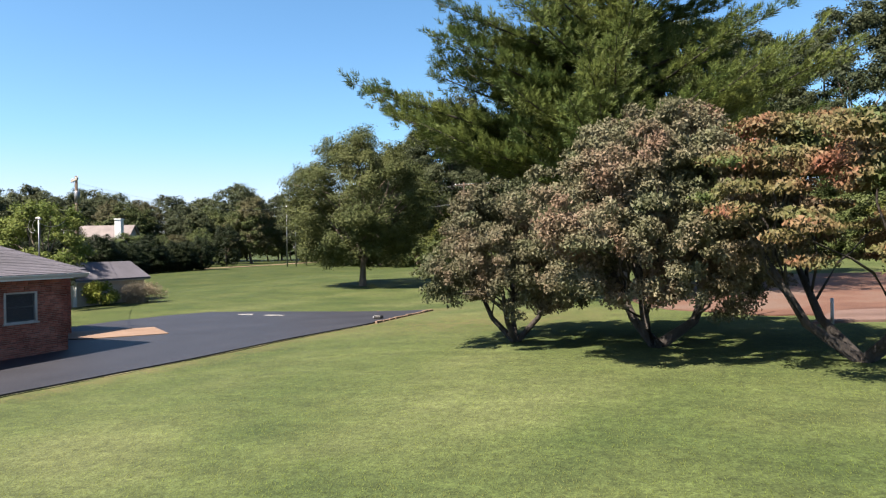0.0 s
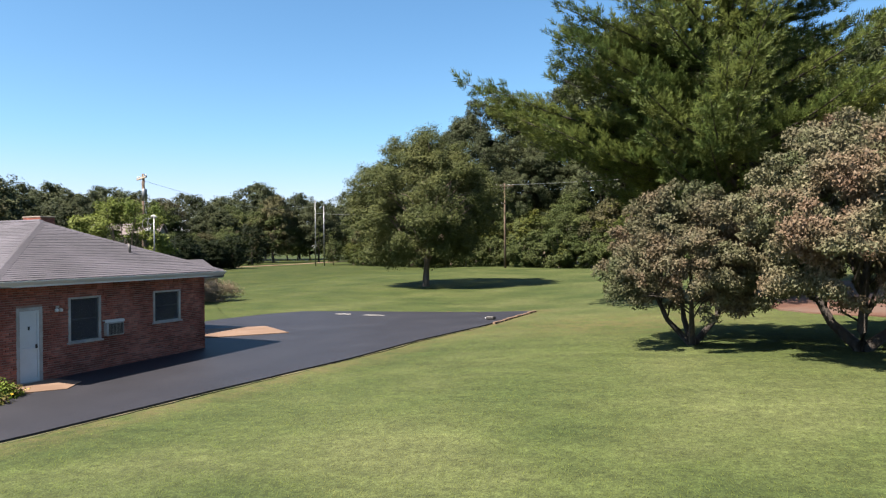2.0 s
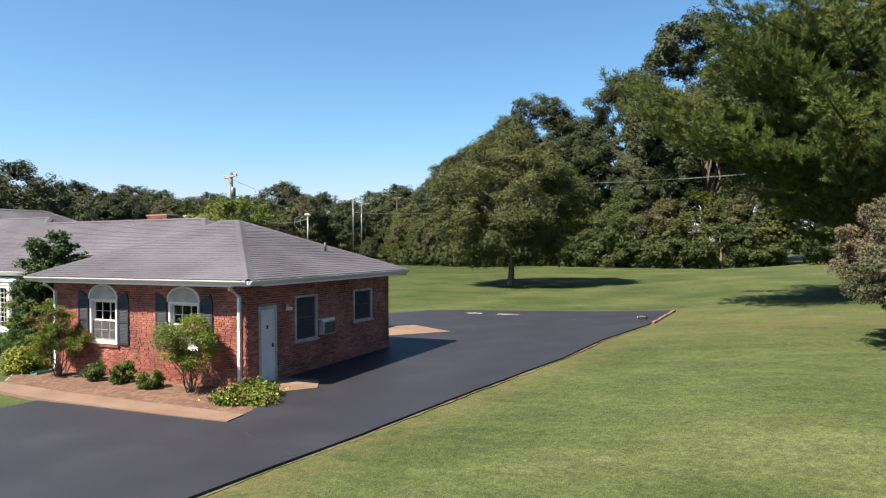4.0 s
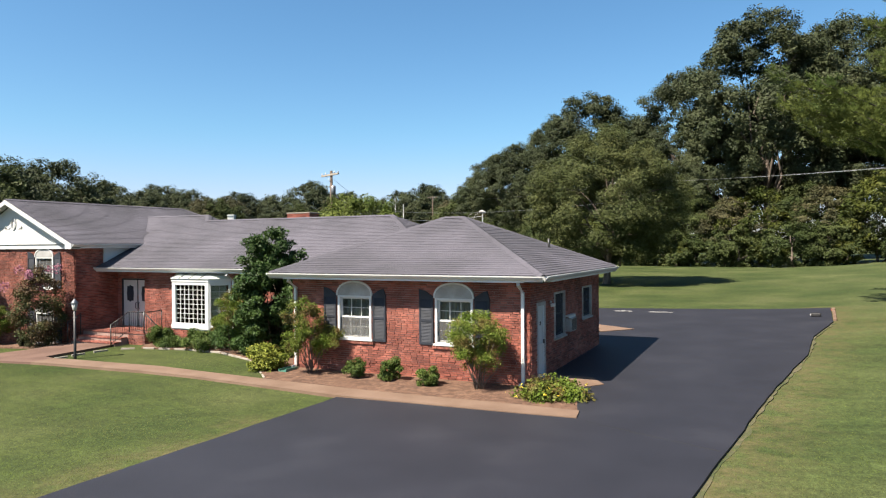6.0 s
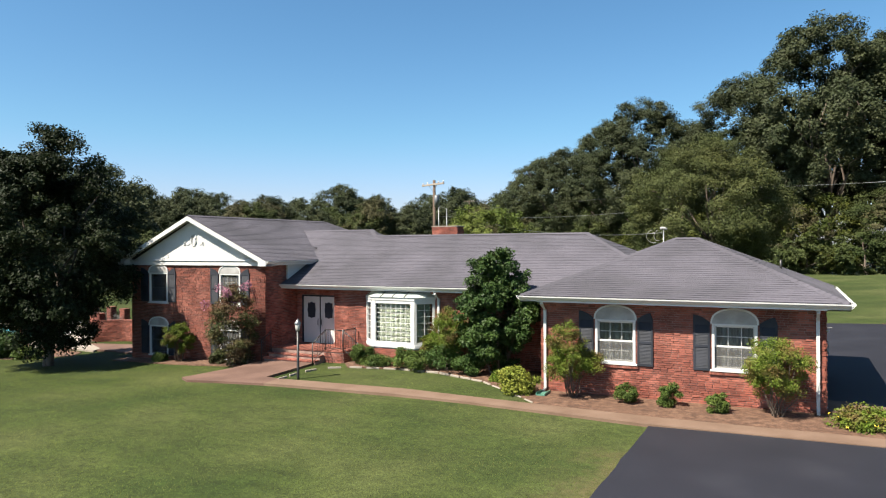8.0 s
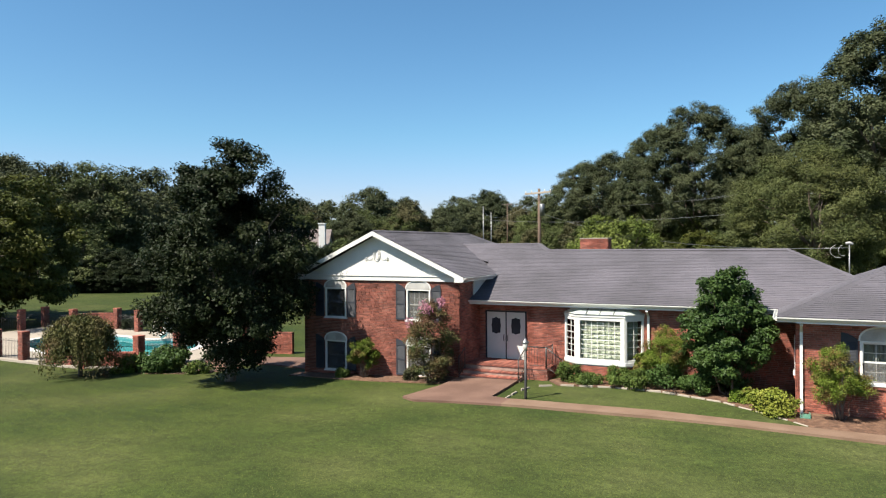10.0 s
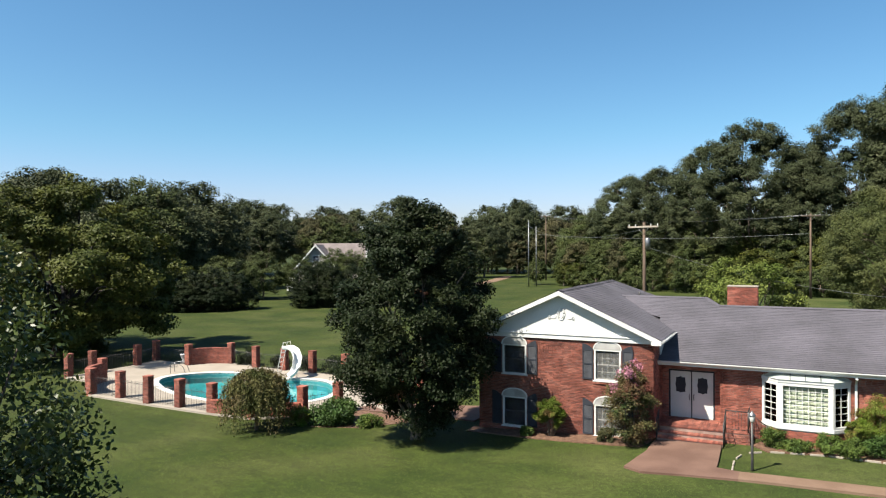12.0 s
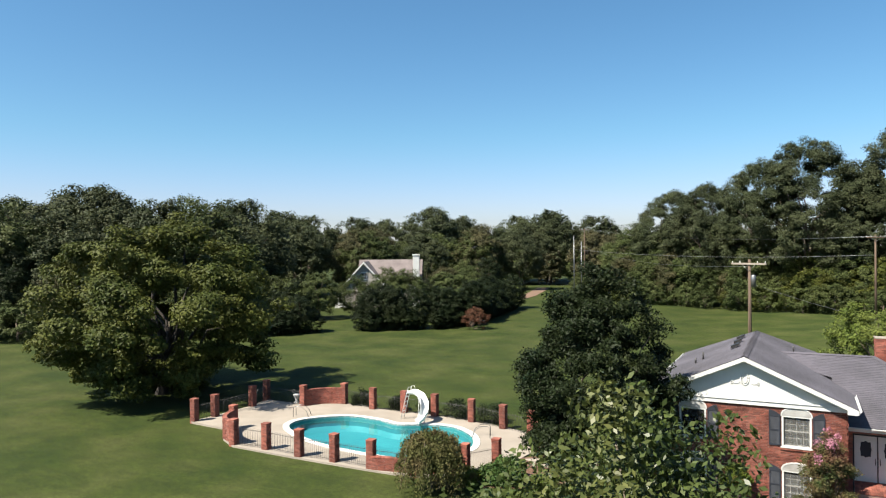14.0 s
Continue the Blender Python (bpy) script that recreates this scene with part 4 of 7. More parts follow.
# double front door
boxes_part("door_frame", entry_back, [((0.3, 0.36, -0.1), (0.36, 2.5, 0.03)), ((2.19, 0.36, -0.1), (2.25, 2.5, 0.03)), ((0.36, 2.44, -0.1), (2.19, 2.5, 0.03)), ((1.255, 0.36, -0.1), (1.295, 2.44, 0.0))], M["shutter"])
for k, u0 in enumerate((0.365, 1.3)):
    u1 = u0 + 0.885
    leaf_ob = box_part("door", entry_back, (u0, 0.365, -0.06), (u1, 2.435, -0.02), M["door_white"], None, "off-white front door with a shaped dark glass light")
    c = (u0 + u1) / 2
    for rx, rz, w, mat, nm in ((0.28, 0.44, 0.012, M["door_white"], "light_moulding"), (0.245, 0.4, 0.02, M["shutter"], "door_light")):
        bm = bmesh.new()
        pts = []
        for a in np.linspace(0, 2 * math.pi, 24, endpoint=False):
            k4 = 1 / max(abs(math.cos(a)), abs(math.sin(a))) ** 0.55 * (0.94 + 0.06 * math.cos(8 * a))
            pts.append(entry_back.p(c + rx * k4 * math.cos(a) * 0.95, 1.83 + rz * k4 * math.sin(a) * 0.95, -0.02))
        prism(bm, pts, entry_back.n * w)
        sub(part(nm, bm, mat), leaf_ob)
    h = u1 - 0.07 if k == 0 else u0 + 0.07
    sub(tubes("handle", [([entry_back.p(h, 1.15, -0.02), entry_back.p(h, 1.18, 0.04), entry_back.p(h, 1.4, 0.04), entry_back.p(h, 1.43, -0.02)], [0.018] * 4)], M["iron"], None, "black pull handle"), leaf_ob)

# porch and steps
porch = []
for lo, hi in (((-45.72, 11.95, -0.5), (-42.0, 13.72, 0.33)),):
    bm = bmesh.new()
    box(bm, lo, hi)
    porch.append(at_house(part("porch", bm, M["mortar"])))
for k, (y0, z1) in enumerate(((11.62, 0.17), (11.3, 0.01))):
    bm = bmesh.new()
    box(bm, (-45.6, y0, -0.5), (-42.95, 11.95 - 0.33 * k, z1 - 0.04))
    at_house(part("step", bm, M["mortar"]))
for k in range(3):
    y0, z1 = ((11.95, 0.37), (11.62, 0.17), (11.3, 0.01))[k]
    x1 = -42.0 if k == 0 else -42.95
    tread = bmesh.new()
    n = int((x1 + 45.7) / 0.1)
    depth = 1.75 if k == 0 else 0.34
    rows_n = 6 if k == 0 else 1
    for r in range(rows_n):
        for i in range(n):
            x = -45.7 + (x1 + 45.7) * i / n
            box(tread, (x + 0.004, y0 - 0.03 + depth * r / rows_n, z1 - 0.045), (x + (x1 + 45.7) / n - 0.004, y0 - 0.03 + depth * (r + 1) / rows_n - 0.006, z1 + 0.004 * ((i * 7 + r * 3) % 3)))
    at_house(part("brick_paving" if k == 0 else "brick_tread", tread, M["brick"]))
brick_walls.append((Wall(-42.95, 11.95, 1, 0, 0.95, -0.4, 0.3), porch[0]))
brick_walls.append((Wall(-42.0, 11.95, 0, 1, 1.1, -0.4, 0.3), porch[0]))


def railing(posts, name="railing", sloped=False):
    """Wrought-iron railing: posts, two rails and thin bars between."""
    rail = new(name)
    at_house(rail)
    rail["label"] = "black wrought-iron railing"
    for a, b in zip(posts, posts[1:]):
        a, b = Vector(a), Vector(b)
        up = Vector((0, 0, 0.86))
        runs = [([a + up, b + up], [0.022] * 2), ([a + up * 0.12, b + up * 0.12], [0.014] * 2)]
        for run in runs:
            sub(tubes("rail", [run], M["iron"], None, sides=6), rail)
        n = max(2, int((b - a).length / 0.12))
        for k in range(1, n):
            p = a.lerp(b, k / n)
            sub(tubes("bar", [([p + up * 0.12, p + up], [0.008] * 2)], M["iron"], None, sides=4), rail)
    for p in posts:
        p = Vector(p)
        sub(tubes("post", [([p - Vector((0, 0, 0.02)), p + Vector((0, 0, 0.9))], [0.022] * 2)], M["iron"], None, sides=6), rail)
    for child in rail.children:
        child.matrix_parent_inverse = HOUSE_INV @ Matrix.Identity(4)
    rail.matrix_parent_inverse = Matrix.Identity(4)
    return rail


railing([(-42.92, 11.1, -0.1), (-42.9, 11.98, 0.37), (-42.05, 11.98, 0.37), (-42.05, 12.9, 0.37)])
railing([(-42.03, 11.98, 0.37), (-41.35, 11.98, -0.12)])
railing([(-45.55, 11.1, -0.1), (-45.55, 11.7, 0.2)])

# bay window
BX0, BX1, BY, BD = -41.55, -38.35, 13.05, 0.58
bay = new("bay_window")
at_house(bay)
bay["label"] = "white-framed bay window with ivory blinds and a tin hood"
bay.matrix_parent_inverse = Matrix.Identity(4)
faces_b = [((BX0, BY), (BX0 + 0.62, BY - BD)), ((BX0 + 0.62, BY - BD), (BX1 - 0.62, BY - BD)), ((BX1 - 0.62, BY - BD), (BX1, BY))]
for i, (a, b) in enumerate(faces_b):
    a, b = Vector(a), Vector(b)
    d = (b - a).normalized()
    w = Wall(a.x, a.y, d.x, d.y, (b - a).length, 0.6, 2.55)
    ln = w.length
    f = 0.17 if i == 1 else 0.09
    bars = [((0, 0.72, -0.06), (f, 2.5, 0.03)), ((ln - f, 0.72, -0.06), (ln, 2.5, 0.03)), ((f, 2.36, -0.06), (ln - f, 2.5, 0.025)), ((f, 0.72, -0.06), (ln - f, 0.82, 0.025))]
    bm = bmesh.new()
    for lo, hi in bars:
        box(bm, lo, hi, w.m, 0.006)
    fr = part("window_frame", bm, M["white"])
    fr.parent = bay
    fr.matrix_parent_inverse = HOUSE_INV
    cols, rws = (7, 8) if i == 1 else (2, 6)
    bm = bmesh.new()
    for k in range(1, cols):
        u = f + (ln - 2 * f) * k / cols
        box(bm, (u - 0.008, 0.82, -0.045), (u + 0.008, 2.36, -0.02), w.m)
    for k in range(1, rws):
        v = 0.82 + 1.54 * k / rws
        box(bm, (f, v - 0.008, -0.042), (ln - f, v + 0.008, -0.023), w.m)
    mu = part("glazing_grid", bm, M["white"])
    mu.parent, mu.matrix_parent_inverse = fr, Matrix.Identity(4)
    bm = bmesh.new()
    box(bm, (f - 0.01, 0.81, -0.036), (ln - f + 0.01, 2.37, -0.030), w.m)
    gl = part("pane", bm, M["glass"])
    gl.visible_shadow = False
    gl.parent, gl.matrix_parent_inverse = fr, Matrix.Identity(4)
    bm = bmesh.new()
    n = 30
    for k in range(n):
        v = 0.82 + 1.54 * (k + 0.5) / n
        quad = [bm.verts.new(w.p(u, v + dv, ww)) for u, dv, ww in ((f, -0.022, -0.13), (ln - f, -0.022, -0.13), (ln - f, 0.02, -0.165), (f, 0.02, -0.165))]
        bm.faces.new(quad)
    bl = part("blind", bm, M["blind"])
    bl.parent, bl.matrix_parent_inverse = fr, Matrix.Identity(4)
    brick_walls.append((Wall(a.x, a.y, d.x, d.y, ln, -0.4, 0.55), None))


def bay_slab(z0, z1, grow, name, mat, top_shrink=0.0):
    bm = bmesh.new()
    outline = [(BX0 - grow, BY - 0.003), (BX0 + 0.62 - grow * 0.5, BY - BD - grow), (BX1 - 0.62 + grow * 0.5, BY - BD - grow), (BX1 + grow, BY - 0.003)]
    lo = [bm.verts.new((x, y, z0)) for x, y in outline]
    cx, cy = (BX0 + BX1) / 2, BY
    hi = [bm.verts.new((cx + (x - cx) * (1 - top_shrink * 0.25), cy + (y - cy) * (1 - top_shrink), z1)) for x, y in outline]
    bm.faces.new(lo[::-1]), bm.faces.new(hi)
    for k in range(4):
        bm.faces.new([lo[k], lo[(k + 1) % 4], hi[(k + 1) % 4], hi[k]])
    bmesh.ops.recalc_face_normals(bm, faces=bm.faces[:])
    ob = part(name, bm, mat)
    ob.parent, ob.matrix_parent_inverse = bay, HOUSE_INV
    return ob


base_ob = bay_slab(-0.4, 0.55, 0.0, "bay_base", M["mortar"])
bay_slab(0.6, 0.72, 0.06, "sill", M["white"])
bay_slab(0.55, 0.6, 0.02, "sill_board", M["white"])
bay_slab(2.5, 2.62, 0.05, "cornice", M["white"])
bay_slab(2.62, 2.82, 0.09, "hood", M["copper"], 0.75)
for k in range(1, 4):
    x = BX0 + 0.5 + (BX1 - BX0 - 1.0) * k / 4
    bm = bmesh.new()
    prism(bm, [(x - 0.02, BY - BD - 0.09, 2.63), (x + 0.02, BY - BD - 0.09, 2.63), (x + 0.02, BY - 0.18, 2.835), (x - 0.02, BY - 0.18, 2.835)], (0, 0, 0.015))
    hs = part("hood_seam", bm, M["grey_metal"])
    hs.parent, hs.matrix_parent_inverse = bay, HOUSE_INV

# side door, lamp and air conditioner of the wing
dw = wing_side
sd = boxes_part("door_frame", dw, [((0.5, 0.02, -0.1), (0.6, 2.22, 0.03)), ((1.2, 0.02, -0.1), (1.3, 2.22, 0.03)), ((0.6, 2.12, -0.1), (1.2, 2.22, 0.03)), ((0.5, -0.05, -0.1), (1.3, 0.02, 0.06))], M["white_worn_shaded"], bevel=0.006)
sdoor = box_part("door", dw, (0.6, 0.03, -0.06), (1.2, 2.12, -0.02), M["door"], None, "pale blue side door with a storm-door frame")
boxes_part("storm_rail", dw, [((0.6, 0.03, -0.015), (0.66, 2.12, 0.01)), ((1.14, 0.03, -0.015), (1.2, 2.12, 0.01)), ((0.66, 2.04, -0.015), (1.14, 2.12, 0.01)), ((0.66, 0.95, -0.015), (1.14, 1.03, 0.01)), ((0.66, 0.03, -0.015), (1.14, 0.13, 0.01))], M["door"], sdoor)
boxes_part("door_handle", dw, [((1.08, 1.0, 0.01), (1.12, 1.12, 0.05))], M["iron"], sdoor)
boxes_part("knocker", dw, [((0.87, 1.55, -0.02), (0.92, 1.66, 0.0))], M["iron"], sdoor)
ac = boxes_part("air_conditioner", dw, [((3.4, 1.08, 0.0), (4.05, 1.52, 0.2))], M["white_worn_shaded"], None, "white window air conditioner", 0.02)
boxes_part("grille", dw, [((3.45, 1.12, 0.202), (4.0, 1.48, 0.206))], M["iron"], ac)
boxes_part("grille_bar", dw, [((3.45 + 0.055 * k, 1.12, 0.206), (3.46 + 0.055 * k, 1.48, 0.212)) for k in range(11)], M["grey_metal"], ac)
boxes_part("hood", dw, [((3.36, 1.56, 0.0), (4.1, 1.6, 0.15)), ((3.36, 1.52, 0.13), (4.1, 1.56, 0.15))], M["white"], ac)
wl = boxes_part("wall_lamp", dw, [((1.72, 2.12, 0.0), (1.82, 2.2, 0.05))], M["white_worn_shaded"], None, "small white twin floodlight")
boxes_part("lamp_head", dw, [((1.66, 2.02, 0.05), (1.75, 2.12, 0.15)), ((1.8, 2.02, 0.05), (1.89, 2.12, 0.15))], M["white"], wl, bevel=0.02)


def downspout(x, y, top, foot, nx=0.0, ny=-1.0, out=0.45):
    """White rectangular downspout with an offset at the eave and a kick at the foot."""
    n = Vector((nx, ny, 0))
    p = Vector((x, y, 0))
    line = [p + n * out + Vector((0, 0, top)), p + n * out + Vector((0, 0, top - 0.12)), p + n * 0.06 + Vector((0, 0, top - 0.38)), p + n * 0.06 + Vector((0, 0, foot + 0.12)), p + n * 0.3 + Vector((0, 0, foot + 0.03))]
    verts, faces = tube_data(line, [0.062] * 5, 4)
    return at_house(mesh_object("downspout", verts, faces, M["white"], None, "white metal downspout"))


downspout(-32.8, 10.15, 2.92, -0.1)
downspout(-24.92, 10.15, 2.92, -0.05)
downspout(-38.15, 13.05, 2.92, 0.0)

# roof vents and pipes
def on_left_slope(x, y):
    return GE + (GR - GE) * (x - GX0) / (GXR - GX0)


for x, y in ((-50.6, 16.4), (-50.6, 18.3), (-50.6, 20.2)):
    z = on_left_slope(x, y)
    bm = bmesh.new()
    prism(bm, [(x - 0.2, y - 0.22, z - 0.02), (x + 0.2, y - 0.22, z + 0.16), (x + 0.2, y + 0.22, z + 0.16), (x - 0.2, y + 0.22, z - 0.02)], (0, 0, 0.14))
    at_house(part("roof_vent", bm, M["iron"], None, "dark box roof vent"))
for x, y, z, h in ((-52.2, 16.6, on_left_slope(-52.2, 0), 0.4), (-52.5, 15.9, on_left_slope(-52.5, 0), 0.3), (-47.9, 19.6, 5.25, 0.35), (-25.9, 15.6, 3.75, 0.35)):
    at_house(tubes("vent_pipe", [([(x, y, z - 0.1), (x, y, z + h)], [0.045, 0.045])], M["iron"], None, "dark vent pipe through the roof"))
# antenna mast behind the wing
mast = new("antenna_mast")
at_house(mast)
mast["label"] = "thin roof mast with a small lamp and wire loops"
mast.matrix_parent_inverse = Matrix.Identity(4)
for nm, runs, mat in (("pole", [([(-30.75, 21.05, 2.8), (-30.75, 21.05, 5.35)], [0.035, 0.03])], M["grey_metal"]),
                      ("lamp_head", [([(-30.9, 21.05, 5.4), (-30.75, 21.05, 5.42), (-30.6, 21.05, 5.36)], [0.06, 0.065, 0.05])], M["white_worn_shaded"]),
                      ("wire_loop", [ring(-31.15, 21.05, 5.05, 0.36, 0.3, 0.009, 16, 1.9, 4.9), ring(-30.98, 21.05, 5.08, 0.2, 0.24, 0.009, 14, 1.6, 4.9)], M["white_worn_shaded"])):
    ob = tubes(nm, runs, mat, None, sides=6)
    ob.parent, ob.matrix_parent_inverse = mast, HOUSE_INV

# ---- brickwork ----
def brick_field(wall, seed, keep=None):
    """Corner points of the bricks that fill a wall's face, cut at its openings: (u0, u1, v0, v1, proud)."""
    rng = random.Random(seed)
    out = []
    v, course = wall.z0, 0
    while v < wall.z1 - 0.02:
        v1 = min(v + BRICK_H, wall.z1)
        u = -(BRICK_L + JOINT) * (0.5 if course % 2 else 0.0) - rng.random() * 0.03
        while u < wall.length:
            u1 = u + BRICK_L * rng.uniform(0.92, 1.08)
            spans = [(max(u, 0.003), min(u1, wall.length - 0.003))]
            for h0, h1, w0, w1 in wall.holes:
                if v1 > w0 and v < w1:
                    spans = [s for a, b in spans for s in ((a, min(b, h0)), (max(a, h1), b)) if s[1] - s[0] > 0.03]
            for a, b in spans:
                if b - a > 0.03:
                    out.append((a, b, v + rng.uniform(-0.004, 0.004), v1 + rng.uniform(-0.004, 0.004), 0.012 + 0.02 * rng.random() ** 2))
            u = u1 + JOINT
        v = v1 + JOINT
        course += 1
    return out


def brick_shape(wall, b, rng):
    a0, a1, v0, v1, w = b
    j = 0.006
    front = [wall.p(a0 + rng.uniform(0, j), v0 + rng.uniform(0, j), w), wall.p(a1 - rng.uniform(0, j), v0 + rng.uniform(0, j), w), wall.p(a1 - rng.uniform(0, j), v1 - rng.uniform(0, j), w), wall.p(a0 + rng.uniform(0, j), v1 - rng.uniform(0, j), w)]
    back = [wall.p(a0, v0, -0.01), wall.p(a1, v0, -0.01), wall.p(a1, v1, -0.01), wall.p(a0, v1, -0.01)]
    return front + back, [(0, 1, 2, 3), (4, 5, 1, 0), (5, 6, 2, 1), (6, 7, 3, 2), (7, 4, 0, 3)]


def brick_mesh(name, wall, field, seed):
    rng = random.Random(seed)
    verts, faces = [], []
    for b in field:
        v, f = brick_shape(wall, b, rng)
        faces += [tuple(i + len(verts) for i in q) for q in f]
        verts += v
    return mesh_object(name, verts, faces, M["brick"])


# ---- pool ----
DECK_Z = -0.64


def sheet(name, loop, z, thick, mat, label="", category="", kind="", holes=()):
    """A level slab inside a loop, with holes."""
    bm = bmesh.new()
    for line in (loop, *holes):
        vs = [bm.verts.new((x, y, z)) for x, y in line]
        for i in range(len(vs)):
            bm.edges.new((vs[i - 1], vs[i]))
    bmesh.ops.triangle_fill(bm, edges=bm.edges[:], use_beauty=True, use_dissolve=True)
    for f in bm.faces:
        if f.normal.z < 0:
            f.normal_flip()
    rim = [e for e in bm.edges if e.is_boundary]
    low = bmesh.ops.extrude_edge_only(bm, edges=rim)["geom"]
    for g in low:
        if isinstance(g, bmesh.types.BMVert):
            g.co.z -= thick
    return tagged(part(name, bm, mat), label, category, kind=kind)


def grown(loop, d):
    """A closed loop moved outwards by d."""
    out = []
    for i in range(len(loop)):
        a, b = Vector(loop[i - 1]), Vector(loop[(i + 1) % len(loop)])
        n = Vector((b.y - a.y, a.x - b.x)).normalized()
        out.append((loop[i][0] + n.x * d, loop[i][1] + n.y * d))
    return out


area = sum(POOL_LINE[i - 1][0] * POOL_LINE[i][1] - POOL_LINE[i][0] * POOL_LINE[i - 1][1] for i in range(len(POOL_LINE)))
OUT = 1 if area > 0 else -1
COPING = grown(POOL_LINE, 0.42 * OUT)
DECK = [(-85.0, 11.8), (-84.7, 13.6), (-84.5, 17.2), (-85.0, 19.6), (-81.2, 19.3), (-80.3, 20.6), (-78.5, 21.1), (-75.5, 20.5), (-70.4, 20.4), (-67.5, 20.1), (-64.7, 19.4), (-62.5, 18.6), (-61.2, 16.0), (-61.6, 12.4), (-63.0, 9.6), (-65.5, 8.2),
        (-68.1, 8.2), (-73.0, 8.3), (-78.0, 8.5), (-79.6, 9.4), (-80.7, 11.3)]
sheet("pool_deck", DECK, DECK_Z, 0.5, M["deck"], "pale concrete deck round a kidney-shaped pool", "deck", "structure", [COPING])
pool = thing("swimming_pool", -71.5, 14.3, DECK_Z, "kidney-shaped swimming pool with turquoise water and white coping", "pool")
POOL_INV = pool.matrix_basis.inverted()


def at_pool(ob):
    ob.parent, ob.matrix_parent_inverse = pool, POOL_INV
    return ob


cop = sheet("coping", COPING, DECK_Z + 0.03, 0.12, M["coping"], holes=[POOL_LINE])
at_pool(cop)
verts, faces = [], []
levels = ((1.0, DECK_Z), (1.0, -1.3), (0.9, -1.6), (0.55, -1.9))
for k, z in levels:
    verts += [(-71.5 + (x + 71.5) * k, 14.3 + (y - 14.3) * k, z) for x, y in POOL_LINE]
n = len(POOL_LINE)
for r in range(len(levels) - 1):
    for i in range(n):
        faces.append((r * n + i, r * n + (i + 1) % n, (r + 1) * n + (i + 1) % n, (r + 1) * n + i))
faces.append(tuple(range((len(levels) - 1) * n, len(levels) * n)))
at_pool(mesh_object("shell", verts, faces, M["pool_plaster"]))
water_mat = glass_material("pool_water", (0.40, 0.90, 0.92))
wnodes = water_mat.node_tree
ripple, rbump = wnodes.nodes.new("ShaderNodeTexNoise"), wnodes.nodes.new("ShaderNodeBump")
ripple.inputs["Scale"].default_value = 2.5
rbump.inputs["Strength"].default_value, rbump.inputs["Distance"].default_value = 0.15, 0.03
wgeo = wnodes.nodes.new("ShaderNodeNewGeometry")
wnodes.links.new(wgeo.outputs["Position"], ripple.inputs["Vector"])
wnodes.links.new(ripple.outputs[0], rbump.inputs["Height"])
for node in list(wnodes.nodes):
    if node.bl_idname in ("ShaderNodeBsdfGlossy", "ShaderNodeFresnel"):
        wnodes.links.new(rbump.outputs[0], node.inputs["Normal"])
        if node.bl_idname == "ShaderNodeFresnel":
            node.inputs["IOR"].default_value = 1.33
water = at_pool(mesh_object("water", [(x, y, DECK_Z - 0.16) for x, y in POOL_LINE[::OUT]], [tuple(range(n))], water_mat))
water.visible_shadow = False

# brick columns round the pool, built once
COL_H = 1.58


def build_column():
    col = thing("brick_column", -75.67, 8.85, DECK_Z - 0.1, "square red-brick column of the pool fence", "column", "brick columns round the pool")
    bm = bmesh.new()
    box(bm, (-0.2, -0.2, -0.2), (0.2, 0.2, COL_H))
    part("core", bm, M["mortar"], col)
    verts, faces = [], []
    rng = random.Random(3)
    for i, (x, y, ux, uy) in enumerate(((-0.2, -0.2, 1, 0), (0.2, -0.2, 0, 1), (0.2, 0.2, -1, 0), (-0.2, 0.2, 0, -1))):
        w = Wall(x, y, ux, uy, 0.4, -0.1, COL_H)
        for b in brick_field(w, 90 + i):
            v, f = brick_shape(w, b, rng)
            faces += [tuple(k + len(verts) for k in q) for q in f]
            verts += v
    tagged(mesh_object("bricks", verts, faces, M["brick"], col), kind="stuff")
    bm = bmesh.new()
    box(bm, (-0.225, -0.225, COL_H), (0.225, 0.225, COL_H + 0.07), None, 0.01)
    part("cap", bm, M["brick"], col)
    return col


column = build_column()
FRONT = [(-78.15, 8.8), (-75.67, 8.85), (-73.0, 8.55), (-70.6, 8.6), (-68.1, 8.48), (-65.5, 8.5), (-63.2, 9.9), (-62.1, 11.5)]
BACK = [(-84.8, 12.0), (-84.5, 13.6), (-84.3, 17.2), (-84.9, 19.45), (-80.9, 18.95), (-78.5, 20.85), (-75.55, 20.25), (-72.9, 20.25), (-70.4, 20.2), (-67.4, 19.85), (-64.8, 19.1), (-62.6, 18.3), (-61.4, 15.6)]
for x, y in FRONT[2:] + FRONT[:1] + BACK + [(-80.9, 11.65)]:
    copy_thing(column, pose(x, y, DECK_Z - 0.1, 0, 0, 4 * math.sin(x)))


def fence(a, b, seed=0):
    """A panel of plain iron bars between two columns."""
    a, b = Vector((*a, 0)), Vector((*b, 0))
    way = (b - a).normalized()
    a, b = a + way * 0.22, b - way * 0.22
    f = thing("iron_fence", a.x, a.y, DECK_Z, "thin black iron fence panel between brick columns", "fence", "iron fence round the pool", math.degrees(math.atan2(way.y, way.x)))
    ln = (b - a).length
    tubes("rail", [([(0, 0, 0.12), (ln, 0, 0.12)], [0.014] * 2)], M["iron"], f, sides=4)
    tubes("rail", [([(0, 0, 0.98), (ln, 0, 0.98)], [0.014] * 2)], M["iron"], f, sides=4)
    n = max(3, int(ln / 0.125))
    first = None
    for k in range(n):
        ob = tubes("bar", [([(0, 0, 0.02), (0, 0, 1.1)], [0.0085] * 2)], M["iron"], f, sides=4) if first is None else new("bar", first)
        first = ob.data
        ob.parent = f
        ob.location = (ln * (k + 0.5) / n, 0, 0)


